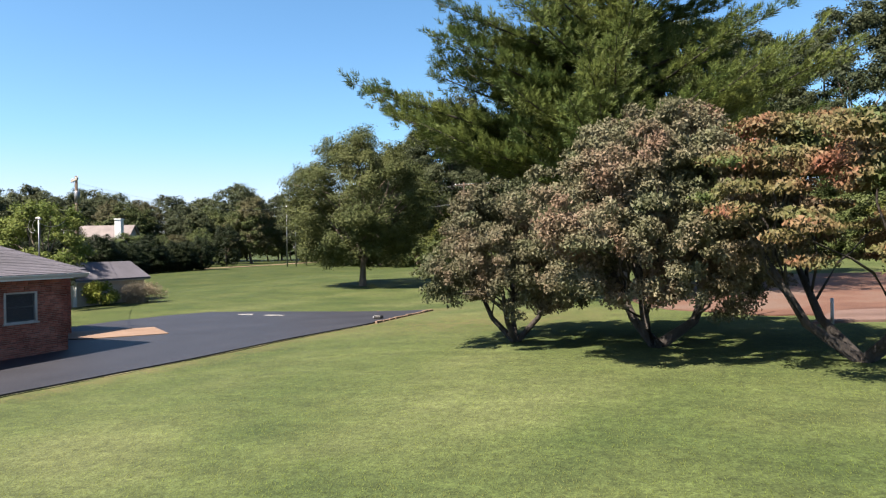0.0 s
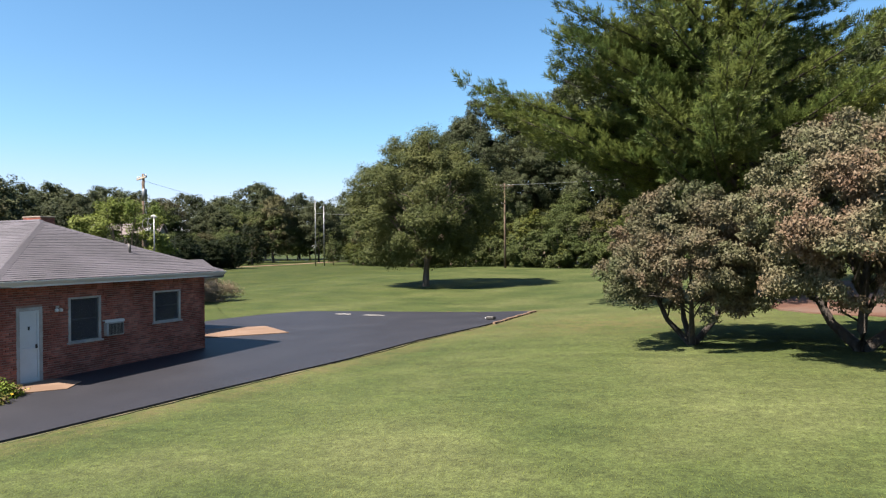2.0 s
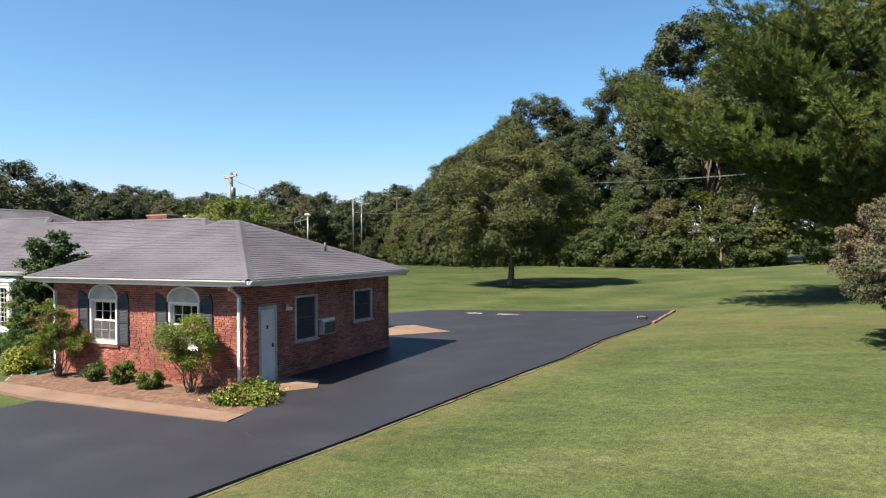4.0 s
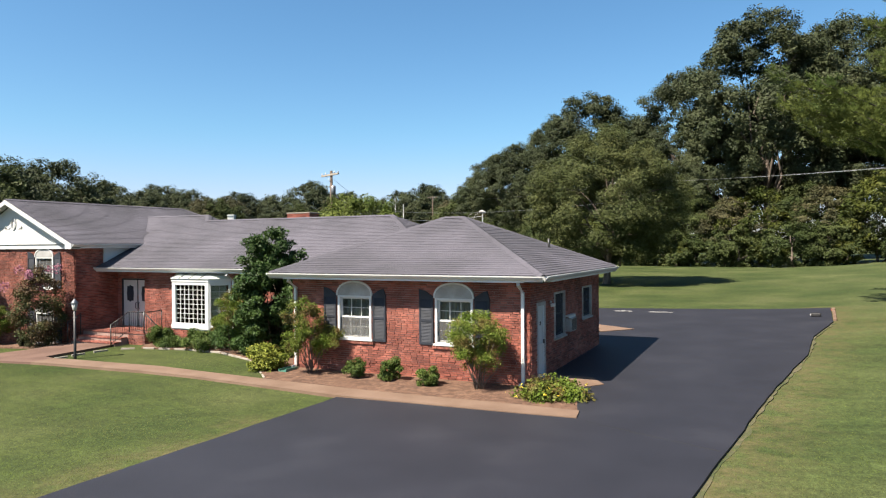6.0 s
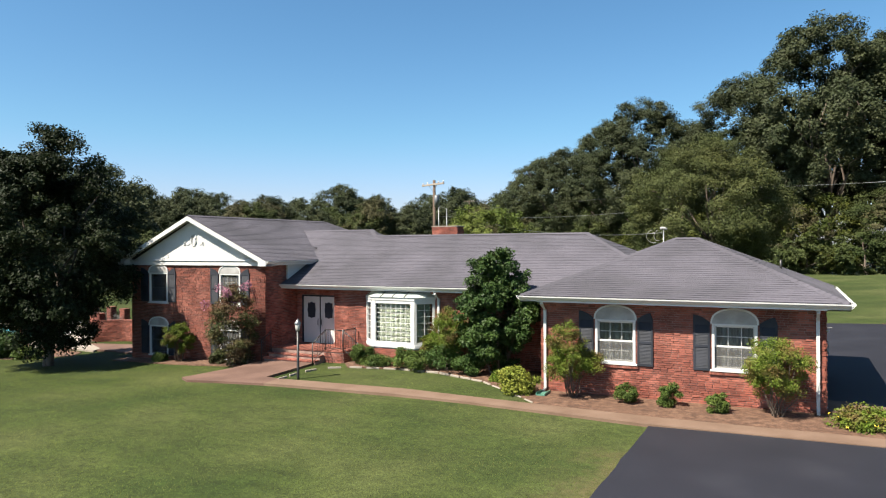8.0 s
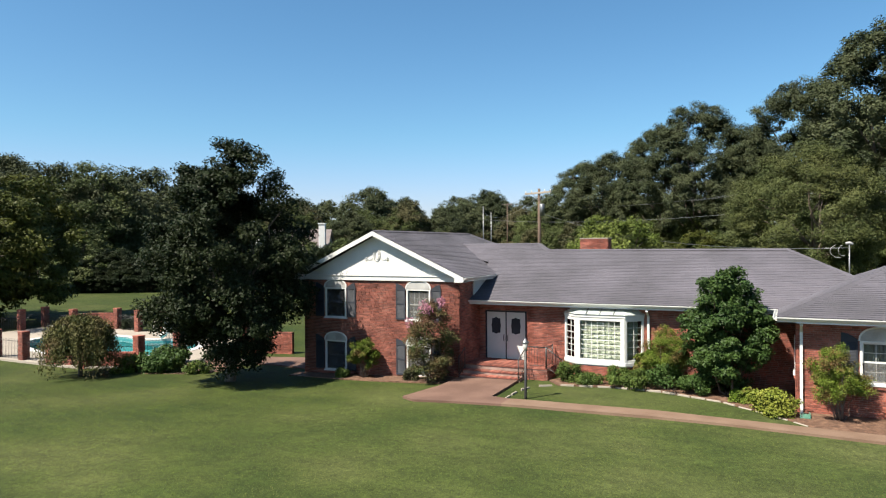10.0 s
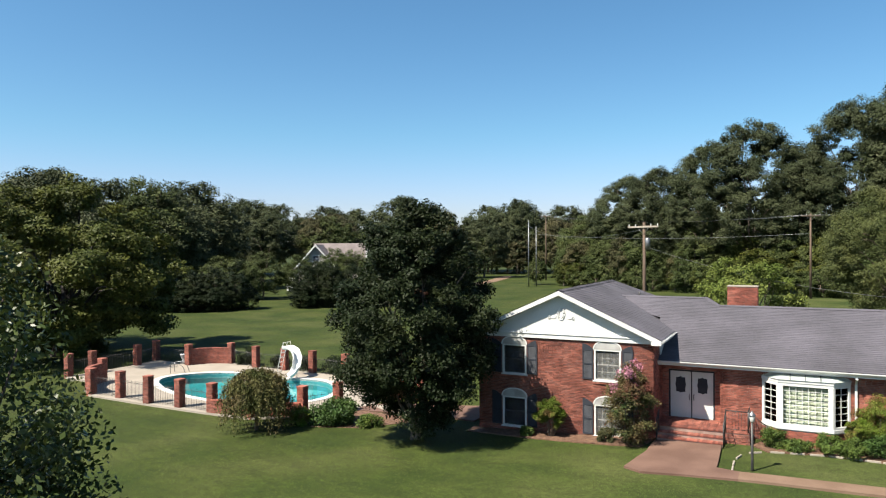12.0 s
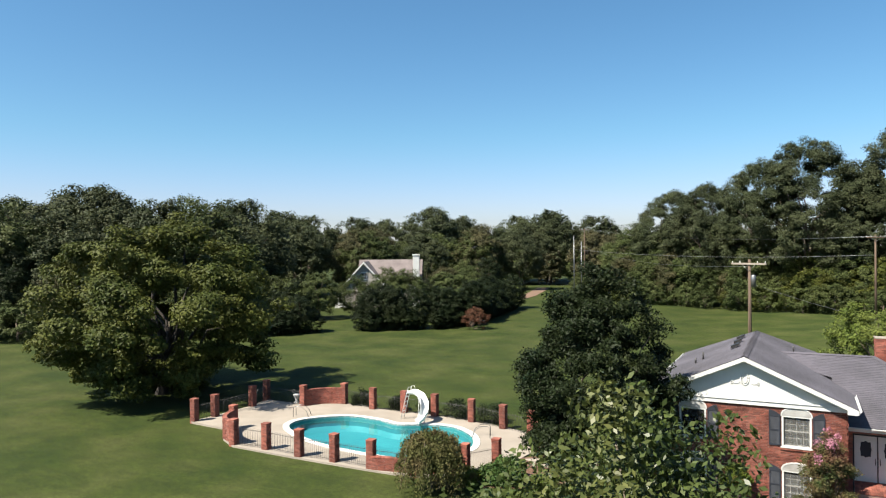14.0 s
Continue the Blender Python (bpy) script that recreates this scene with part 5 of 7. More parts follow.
for p, q in list(zip(FRONT, FRONT[1:])) + [pq for i, pq in enumerate(zip(BACK, BACK[1:])) if i != 4]:
    fence(p, q)


def curved_wall(a, b, bulge, height, name="curved_brick_wall"):
    """A garden wall of bricks bent between two columns."""
    a, b = Vector(a), Vector(b)
    mid, way = (a + b) / 2, (b - a)
    side = Vector((-way.y, way.x)).normalized()
    pts = [a.lerp(b, s) + side * bulge * math.sin(math.pi * s) for s in np.linspace(0, 1, 13)]
    ob = thing(name, a.x, a.y, DECK_Z - 0.1, "low curved red-brick wall at the pool deck", "wall")
    verts, faces, bv, bf = [], [], [], []
    rng = random.Random(1)
    for p, q in zip(pts, pts[1:]):
        p, q = p - a, q - a
        d = (q - p).normalized()
        n = Vector((-d.y, d.x)) * 0.11
        i = len(verts)
        verts += [(*(p - n), -0.1), (*(q - n), -0.1), (*(q + n), -0.1), (*(p + n), -0.1), (*(p - n), height), (*(q - n), height), (*(q + n), height), (*(p + n), height)]
        faces += [(i, i + 1, i + 5, i + 4), (i + 2, i + 3, i + 7, i + 6), (i + 4, i + 5, i + 6, i + 7)]
        for s in (1, -1):
            o, u = (p - n, d) if s > 0 else (q + n, -d)
            w = Wall(o.x, o.y, u.x, u.y, (q - p).length, -0.1, height)
            for b2 in brick_field(w, rng.randint(0, 999)):
                v, f = brick_shape(w, b2, rng)
                bf += [tuple(k + len(bv) for k in qd) for qd in f]
                bv += v
    mesh_object("core", verts, faces, M["mortar"], ob)
    tagged(mesh_object("bricks", bv, bf, M["brick"], ob), kind="stuff")
    bm = bmesh.new()
    for p, q in zip(pts, pts[1:]):
        p, q = p - a, q - a
        d = (q - p).normalized()
        m = pose(p.x, p.y, height, 0, 0, math.degrees(math.atan2(d.y, d.x)))
        k = max(1, int((q - p).length / 0.1))
        for i in range(k):
            box(bm, ((q - p).length * i / k + 0.004, -0.14, 0), ((q - p).length * (i + 1) / k - 0.004, 0.14, 0.07), m)
    part("brick_cap", bm, M["brick"], ob)


curved_wall((-80.75, 19.05), (-78.65, 20.75), 0.35, 1.22)
curved_wall((-78.3, 9.0), (-80.8, 11.5), 0.55, 1.3)
curved_wall((-61.5, 15.2), (-58.6, 16.6), 0.3, 1.2)
curved_wall((-68.0, 8.35), (-63.2, 9.7), -0.2, 0.75)

# slide and handrails
slide = thing("pool_slide", -71.4, 18.5, DECK_Z, "white curved water slide with a ladder", "slide")
path = [(-0.15, 0.15, 1.82), (0.35, 0.1, 1.86), (0.8, 0.0, 1.7), (1.18, -0.18, 1.25), (1.35, -0.45, 0.72), (1.28, -0.72, 0.32), (1.12, -0.95, 0.12)]
prof = [(-0.26, 0.2), (-0.24, 0.03), (-0.12, -0.03), (0.12, -0.03), (0.24, 0.03), (0.26, 0.2), (0.29, 0.2), (0.27, -0.01), (0.13, -0.08), (-0.13, -0.08), (-0.27, -0.01), (-0.29, 0.2)]
verts, faces = [], []
fine_path = []
for i in range(len(path) - 1):
    for s in (0, 0.33, 0.66):
        fine_path.append(Vector(path[i]).lerp(Vector(path[i + 1]), s))
fine_path.append(Vector(path[-1]))
for i, p in enumerate(fine_path):
    way = (fine_path[min(i + 1, len(fine_path) - 1)] - fine_path[max(i - 1, 0)]).normalized()
    side = way.cross(Vector((0, 0, 1))).normalized()
    up = side.cross(way)
    verts += [p + side * a + up * b for a, b in prof]
m = len(prof)
for i in range(len(fine_path) - 1):
    for k in range(m):
        faces.append((i * m + k, i * m + (k + 1) % m, (i + 1) * m + (k + 1) % m, (i + 1) * m + k))
faces += [tuple(range(m))[::-1], tuple(range((len(fine_path) - 1) * m, len(fine_path) * m))]
mesh_object("chute", verts, faces, M["white"], slide, smooth=True)
for s in (-0.22, 0.22):
    tubes("ladder_rail", [([(-0.75, 0.2 + s, -0.02), (-0.25, 0.15 + s, 1.75), (-0.1, 0.15 + s, 2.25), (0.12, 0.14 + s, 2.3), (0.25, 0.13 + s, 1.95)], [0.025] * 5)], M["white"], slide, sides=6)
for k in range(5):
    s = (k + 0.6) / 5.2
    p = (-0.75 + 0.5 * s, 0.2 - 0.05 * s, 1.75 * s)
    tubes("rung", [([(p[0], p[1] - 0.22, p[2]), (p[0], p[1] + 0.22, p[2])], [0.03, 0.03])], M["white"], slide, sides=6)
tubes("strut", [([(0.55, 0.05, -0.02), (0.7, 0.03, 1.68)], [0.025] * 2)], M["white"], slide, sides=6)
tubes("strut", [([(1.3, -0.4, -0.02), (1.33, -0.42, 0.7)], [0.025] * 2)], M["white"], slide, sides=6)
for x, y, a in ((-78.9, 16.2, 20), (-65.2, 16.6, 200)):
    hr = thing("pool_handrail", x, y, DECK_Z, "bent chrome pool handrail", "handrail", "pool handrails", a)
    for s in (-0.3, 0.3):
        tubes("rail", [([(-0.5, s, 0), (-0.5, s, 0.6), (-0.35, s, 0.75), (0.1, s, 0.72), (0.45, s, 0.45), (0.6, s, 0.05)], [0.022] * 6)], M["grey_metal"], hr, sides=6)

planter = thing("garden_urn", -81.9, 19.4, DECK_Z, "small white garden urn beside the curved wall", "urn")
tubes("urn", [([(0, 0, 0), (0, 0, 0.08), (0, 0, 0.2), (0, 0, 0.45), (0, 0, 0.62), (0, 0, 0.68)], [0.2, 0.18, 0.09, 0.2, 0.27, 0.3])], M["white"], planter, sides=14)

# ---- trees and shrubs ----
def leaf_cloud(name, pts, out, size, rng, mat, parent, label="", droop=0.0, length=1.6, facing=0.4, corners=4):
    """One small bent leaf at each point, facing partly outwards."""
    n = len(pts)
    nor = facing * out + (1 - facing) * rng.normal(size=(n, 3)) * 0.8 + np.array([0, 0, 0.35])
    nor /= np.linalg.norm(nor, axis=1)[:, None]
    a = np.cross(nor, rng.normal(size=(n, 3)))
    a[:, 2] -= droop
    a /= np.linalg.norm(a, axis=1)[:, None]
    b = np.cross(nor, a)
    b /= np.linalg.norm(b, axis=1)[:, None]
    s = size * rng.uniform(0.6, 1.35, size=(n, 1))
    l = s * length
    c = corners
    verts = np.empty((n, c, 3))
    verts[:, 0] = pts - a * l * 0.5
    verts[:, 1] = pts + b * s * (0.5 if c == 4 else 0.75) - nor * s * 0.12
    verts[:, 2] = pts + a * l * 0.5 - nor * s * 0.1
    if c == 4:
        verts[:, 3] = pts - b * s * 0.5 - nor * s * 0.12
    me = bpy.data.meshes.new(name)
    me.vertices.add(n * c)
    me.vertices.foreach_set("co", verts.ravel())
    me.loops.add(n * c)
    me.loops.foreach_set("vertex_index", np.arange(n * c, dtype=np.int32))
    me.polygons.add(n)
    me.polygons.foreach_set("loop_start", np.arange(0, n * c, c, dtype=np.int32))
    me.update(calc_edges=True)
    me.validate()
    me.materials.append(mat)
    ob = new(name, me)
    if parent:
        ob.parent = parent
    if label:
        ob["label"] = label
    return ob


def crown_lumps(rng, centre, radii, count, lump, low=-0.6, shape=1.0, fill=0.45):
    """Centres of leaf clumps inside an ellipsoid, more of them near its skin. shape < 1 narrows the top."""
    out = []
    while len(out) < count:
        d = rng.normal(size=3)
        d /= np.linalg.norm(d)
        if d[2] < low:
            continue
        r = rng.uniform(fill, 1.0) ** 0.6
        p = d * r
        k = 1 - (1 - shape) * max(0.0, p[2])
        c = np.array(centre) + p * np.array(radii) * np.array([k, k, 1])
        out.append((c, lump * rng.uniform(0.65, 1.3)))
    return out


def lump_leaves(rng, lumps, n, flat=0.7, shell=0.12):
    """Points on the skins of the clumps, denser on top, and the outward ways there."""
    k = rng.choice(len(lumps), size=n, p=np.array([l[1] ** 2 for l in lumps]) / sum(l[1] ** 2 for l in lumps))
    d = rng.normal(size=(n, 3))
    d[:, 2] += 0.25
    d /= np.linalg.norm(d, axis=1)[:, None]
    cs, rs = np.array([l[0] for l in lumps])[k], np.array([l[1] for l in lumps])[k]
    r = rs * rng.uniform(shell, 1.12, size=n) ** 0.65
    pts = cs + d * r[:, None] * np.array([1, 1, flat])
    heart = np.mean([l[0] for l in lumps], axis=0)
    away = (pts - heart) / np.maximum(np.ptp(pts, axis=0), 0.05)
    away /= np.maximum(np.linalg.norm(away, axis=1), 1e-6)[:, None]
    out = 0.6 * d + 0.4 * away
    return pts, out / np.maximum(np.linalg.norm(out, axis=1), 1e-6)[:, None]


def tufts(rng, lumps, each):
    """Each clump broken into smaller tufts on its upper and outer skin."""
    out = []
    for c, r in lumps:
        for _ in range(each):
            d = rng.normal(size=3) + np.array([0, 0, 0.35])
            d /= np.linalg.norm(d)
            out.append((c + d * r * rng.uniform(0.3, 0.78) * np.array([1, 1, 0.8]), r * rng.uniform(0.42, 0.66)))
    return out


def limb(rng, a, b, r0, r1, sag=0.0, bits=5, wander=0.06):
    a, b = np.array(a, float), np.array(b, float)
    length = np.linalg.norm(b - a)
    pts, rad = [], []
    for i in range(bits + 1):
        s = i / bits
        p = a + (b - a) * s + np.array([0, 0, -sag * math.sin(math.pi * s)])
        if 0 < i < bits:
            p = p + rng.normal(size=3) * wander * length * 0.5
        pts.append(tuple(p))
        rad.append(r0 + (r1 - r0) * s)
    return pts, rad


def broad_tree(name, x, y, height, radii, seed, leaf_mat, label, lumps=60, lump=1.2, leaf_n=12000, leaf=0.2, trunk=0.3, clear=0.25, stems=1, shape=0.85,
               low=-0.6, spread=0.5, facing=0.38, droop=0.0, limbs=26, group="", category="tree", length=1.6, fill=0.45, z=None, flat=0.7, corners=4, split=False, shell=0.12, bark=None, each=0, sides=7, tip=0.02, stout=0.34):
    """A broad-leaved tree: forked trunk, limbs to the clumps, and a crown of single leaves."""
    rng = np.random.default_rng(seed)
    tree = thing(name, x, y, land(x, y) - 0.05 if z is None else z, label, category, group)
    centre = (0, 0, height - radii[2])
    blobs = crown_lumps(rng, centre, radii, lumps, lump, low, shape, fill)
    runs, tips = [], []
    for s in range(stems):
        a = 2 * math.pi * s / stems + rng.uniform(0, 1)
        lean = spread if stems > 1 else spread * 0.15
        foot = (0.12 * trunk * math.cos(a) * stems, 0.12 * trunk * math.sin(a) * stems, 0)
        top = (radii[0] * lean * math.cos(a), radii[1] * lean * math.sin(a), height * (clear + 0.3))
        mid = tuple(foot[i] * 0.55 + top[i] * 0.45 + rng.normal() * 0.1 * trunk * 4 for i in range(2)) + (height * clear * 0.8,)
        r = trunk / math.sqrt(stems)
        runs.append(([(foot[0], foot[1], -0.15), (foot[0], foot[1], 0.12), mid, top], [r * 1.5, r * 1.1, r * 0.8, r * 0.42]))
        tips.append((mid, top, r))
    order = sorted(blobs, key=lambda q: -q[1])[:limbs]
    for i, (c, _) in enumerate(order):
        mid, top, r = tips[int(np.argmin([np.linalg.norm(np.array(t[1][:2]) - c[:2]) for t in tips]))]
        s = rng.uniform(0.0, 1.0)
        if c[2] < height * 0.55:
            s *= 0.4
        start = [mid[k] + (top[k] - mid[k]) * s for k in range(3)]
        runs.append(limb(rng, start, c, r * stout, tip + r * 0.05, sag=-0.04 * height))
    if split:
        for k in range(stems):
            tubes("trunk", [runs[k]], M[bark or "bark"], tree, sides=8)
        for run in runs[stems:]:
            tubes("limb", [run], M[bark or "bark"], tree, sides=6)
    else:
        tubes("trunk", runs, M["bark"], tree, sides=sides)
    if each:
        blobs = tufts(rng, blobs, each)
    pts, out = lump_leaves(rng, blobs, leaf_n, flat, shell)
    leaf_cloud("crown", pts, out, leaf, rng, leaf_mat, tree, "", droop, length, facing, corners)
    return tree


def shrub(name, x, y, height, radius, seed, mat, label, n=2500, leaf=0.06, lumps=14, stems=5, category="shrub", group="", bare=0.0, squash=1.0, each=0):
    """A shrub: thin stems from the ground and clumps of leaves."""
    rng = np.random.default_rng(seed)
    ob = thing(name, x, y, land(x, y) - 0.02, label, category, group)
    half = height * (1 - bare) / 2
    blobs = crown_lumps(rng, (0, 0, height - half), (radius, radius, half * squash), lumps, radius * 0.42, -0.9, 0.9, 0.3)
    runs = []
    for k in range(stems):
        c = blobs[k % len(blobs)][0]
        a = rng.uniform(0, 6.28)
        runs.append(limb(rng, (0.1 * radius * math.cos(a), 0.1 * radius * math.sin(a), -0.05), c, 0.008 + 0.005 * height, 0.005, bits=4))
    for run in runs:
        tubes("stem", [run], M["bark"], ob, sides=5)
    if each:
        blobs = tufts(rng, blobs, each)
    pts, out = lump_leaves(rng, blobs, n, 0.8)
    pts[:, 2] = np.maximum(pts[:, 2], 0.03)
    leaf_cloud("leaves", pts, out, leaf, rng, mat, ob)
    return ob


def pine_tree(name, x, y, height, seed, label):
    """A white pine: straight trunk, long rising limbs, each a flat plume of side twigs set with tufts of needles."""
    rng = np.random.default_rng(seed)
    tree = thing(name, x, y, land(x, y) - 0.05, label, "tree")
    tubes("trunk", [([(0, 0, -0.2), (0, 0, 0.3), (0.1, 0, height * 0.5), (0, 0.1, height)], [0.75, 0.55, 0.36, 0.05])], M["bark"], tree, sides=10)
    tip_z, reach = (4.0, 6.0, 8.0, 10.7, 11.8, 13.8, 17.0, 22.0, 28.0), (5.0, 8.2, 10.6, 12.0, 9.2, 8.2, 7.6, 4.8, 0.7)
    # three great limbs stand out to the west
    limbs_at = [(math.atan2(-5.4, -11.4), 12.7, 10.7), (math.atan2(-5.2, -6.6), 8.6, 13.8), (math.atan2(-6.6, -6.5), 9.4, 12.0), (math.atan2(-2.0, -11.0), 11.6, 9.9), (math.atan2(-7.0, -9.0), 10.6, 8.6)]
    limbs_at += [(a + turn, r * short, top - drop) for a, r, top in limbs_at for turn, short, drop in ((0.13, 0.93, 0.5), (-0.14, 0.9, 0.9))]
    z = 4.2
    while z < height - 0.5:
        turn, count = rng.uniform(0, 6.28), 8 if z < 18 else 6
        for k in range(count):
            a = turn + 2 * math.pi * k / count + rng.normal() * 0.25
            r = float(np.interp(z, tip_z, reach)) * rng.uniform(0.6, 0.95) * (0.84 if 3.9 < a % 6.2832 < 5.3 else 1.0)
            limbs_at.append((a, r, z + rng.normal() * 0.25))
        z += rng.uniform(0.75, 1.0)
    starts, ways, ups = [], [], []
    for a, length, top in limbs_at:
        way = np.array([math.cos(a), math.sin(a), 0])
        side = np.array([-way[1], way[0], 0])
        rise, bow = 0.24 * length, 0.05 * length

        def along(s):
            return way * length * s + np.array([0, 0, max(2.2, top - rise) + (top - max(2.2, top - rise)) * s - bow * math.sin(math.pi * s)])

        f = min(1.0, max(0.0, top / height))
        tubes("limb", [([tuple(along(s)) for s in (0, 0.25, 0.5, 0.75, 1)], [0.12 * (1 - f) + 0.04, 0.09 * (1 - f) + 0.03, 0.06 * (1 - f) + 0.02, 0.035, 0.012])], M["dark_bark"], tree, sides=6)
        d = 0.22 * length
        while d < length:
            s = d / length
            for lr in (-1, 1):
                span = (0.3 * length * (1.05 - s) + 0.5) * rng.uniform(0.6, 1.1)
                grow = way * 0.75 + side * lr * 0.65 + np.array([0, 0, rng.uniform(0.05, 0.3)])
                grow /= np.linalg.norm(grow)
                base, n = along(s), max(2, int(span / 0.3))
                for q in range(n):
                    g = (q + rng.uniform(0.3, 1.0)) / n
                    starts.append(base + grow * span * g + np.array([0, 0, 0.12 * g]) + rng.normal(size=3) * np.array([0.12, 0.12, 0.2]))
                    ways.append(grow + np.array([0, 0, 0.35]))
            starts.append(along(s) + np.array([0, 0, 0.1]) + rng.normal(size=3) * 0.08)
            ways.append(way + np.array([0, 0, 0.4]))
            d += rng.uniform(0.42, 0.62)
    sp, sw = np.array(starts), np.array(ways)
    sw /= np.linalg.norm(sw, axis=1)[:, None]
    needles = max(12, int(720000 / len(sp)))
    p, w = np.repeat(sp, needles, 0), np.repeat(sw, needles, 0)
    n = len(p)
    fan = rng.normal(size=(n, 3))
    fan -= (fan * w).sum(1, keepdims=True) * w
    fan /= np.linalg.norm(fan, axis=1)[:, None]
    p = p + w * rng.uniform(-0.26, 0.2, size=(n, 1)) + fan * rng.uniform(0.0, 0.1, size=(n, 1))
    w = w * 0.7 + fan * 0.75 + np.array([0, 0, 0.2])
    w /= np.linalg.norm(w, axis=1)[:, None]
    flat_side = np.cross(w, fan + rng.normal(size=(n, 3)) * 0.4)
    flat_side /= np.linalg.norm(flat_side, axis=1)[:, None]
    l = rng.uniform(0.15, 0.27, size=(n, 1))
    verts = np.empty((n, 3, 3))
    verts[:, 0], verts[:, 1], verts[:, 2] = p - flat_side * 0.017, p + flat_side * 0.017, p + w * l
    me = bpy.data.meshes.new("needles")
    me.vertices.add(n * 3)
    me.vertices.foreach_set("co", verts.ravel())
    me.loops.add(n * 3)
    me.loops.foreach_set("vertex_index", np.arange(n * 3, dtype=np.int32))
    me.polygons.add(n)
    me.polygons.foreach_set("loop_start", np.arange(0, n * 3, 3, dtype=np.int32))
    me.update(calc_edges=True)
    me.materials.append(M["pine_needle"])
    ob = new("needles", me)
    ob.parent = tree
    return tree


# lawn trees
pine_tree("white_pine", -7.2, 34.2, 28, 11, "tall white pine with wide sweeping limbs and long green needles")
broad_tree("willow_oak", -32.0, 50.6, 12.7, (6.1, 6.1, 5.7), 21, M["willow_leaf"], "round-crowned willow oak standing on the back lawn", lumps=300, lump=1.15, leaf_n=190000, leaf=0.08, trunk=0.3,
           clear=0.16, length=2.4, low=-0.95, shape=0.95, corners=3, fill=0.62, each=7, split=True, facing=0.6, limbs=30)
broad_tree("dogwood", -7.2, 19.85, 4.8, (2.6, 3.2, 2.1), 31, M["dogwood_leaf"], "small dogwood with several stems and browning leaves", lumps=240, lump=0.42, leaf_n=130000, leaf=0.054, trunk=0.19,
           clear=0.2, stems=4, spread=0.55, droop=0.6, group="dogwoods on the lawn", split=True, bark="dark_bark", low=-0.8, shape=0.75, fill=0.35, facing=0.45, flat=0.7, tip=0.008, stout=0.28, corners=3, each=4)
broad_tree("dogwood", -2.9, 18.7, 6.2, (3.6, 4.6, 2.8), 32, M["dogwood_leaf"], "large dogwood with leaning stems and dull pinkish-brown leaves", lumps=460, lump=0.46, leaf_n=290000, leaf=0.056, trunk=0.25,
           clear=0.14, stems=3, spread=0.5, droop=0.6, group="dogwoods on the lawn", split=True, bark="dark_bark", low=-0.84, shape=0.7, fill=0.35, facing=0.45, flat=0.7, tip=0.008, stout=0.28, corners=3, each=4)
broad_tree("dogwood", 1.5, 16.8, 5.2, (3.7, 4.6, 1.9), 33, M["dogwood_red"], "dogwood with layered limbs turning orange and red", lumps=66, lump=0.8, leaf_n=90000, leaf=0.066, trunk=0.24,
           clear=0.2, stems=4, spread=0.55, droop=0.6, group="dogwoods on the lawn", split=True, bark="dark_bark", flat=0.3, each=5, facing=0.55, tip=0.008, stout=0.28, corners=3)
broad_tree("lawn_tree", -55.78, 8.6, 10.5, (3.6, 3.6, 5.0), 41, M["dark_leaf"], "dense dark evergreen tree beside the gabled end", lumps=170, lump=0.85, leaf_n=150000, leaf=0.095, trunk=0.24, clear=0.1, shape=0.66, low=-0.93,
           stems=2, spread=0.2, fill=0.45, each=6, facing=0.45, corners=3, split=True)
broad_tree("front_tree", -48.85, -16.45, 9.85, (3.15, 3.15, 4.35), 51, M["front_leaf"], "young broad-leaved tree with glossy leaves and upright twigs", lumps=260, lump=0.42, leaf_n=130000, leaf=0.040, trunk=0.13, clear=0.12, shape=0.66,
           droop=0.1, limbs=190, length=1.9, fill=0.2, facing=0.2, split=True, low=-0.35, flat=1.2, tip=0.003, stout=0.14)
broad_tree("young_tree", -51.82, -17.69, 8.95, (1.0, 1.0, 2.6), 52, M["front_leaf"], "slim young tree with glossy green leaves", lumps=26, lump=0.36, leaf_n=5000, leaf=0.05, trunk=0.06, clear=0.2, shape=0.5,
           droop=0.1, limbs=20, length=2.2, fill=0.25, facing=0.2, split=True, flat=1.2, tip=0.003, stout=0.2)
broad_tree("maple", -95.0, 18.0, 14.0, (10.5, 9.5, 7.1), 61, M["yellow_leaf"], "spreading maple with yellowing leaves beyond the pool", lumps=170, lump=1.6, leaf_n=150000, leaf=0.19, trunk=0.45, clear=0.1, low=-0.99, corners=3, shell=0.4, flat=0.6, fill=0.4,
           each=6, split=True, facing=0.6, bark="dark_bark")
broad_tree("small_tree", -43.0, 29.5, 7.3, (3.4, 3.4, 3.3), 62, leaves("bright_green_leaves", (0.070, 0.100, 0.018), (0.118, 0.140, 0.032), scale=0.5), "small bright yellow-green tree behind the house", lumps=90, lump=0.75, leaf_n=30000, leaf=0.10, trunk=0.14, clear=0.12, low=-0.9, corners=3, each=5, split=True, facing=0.5)

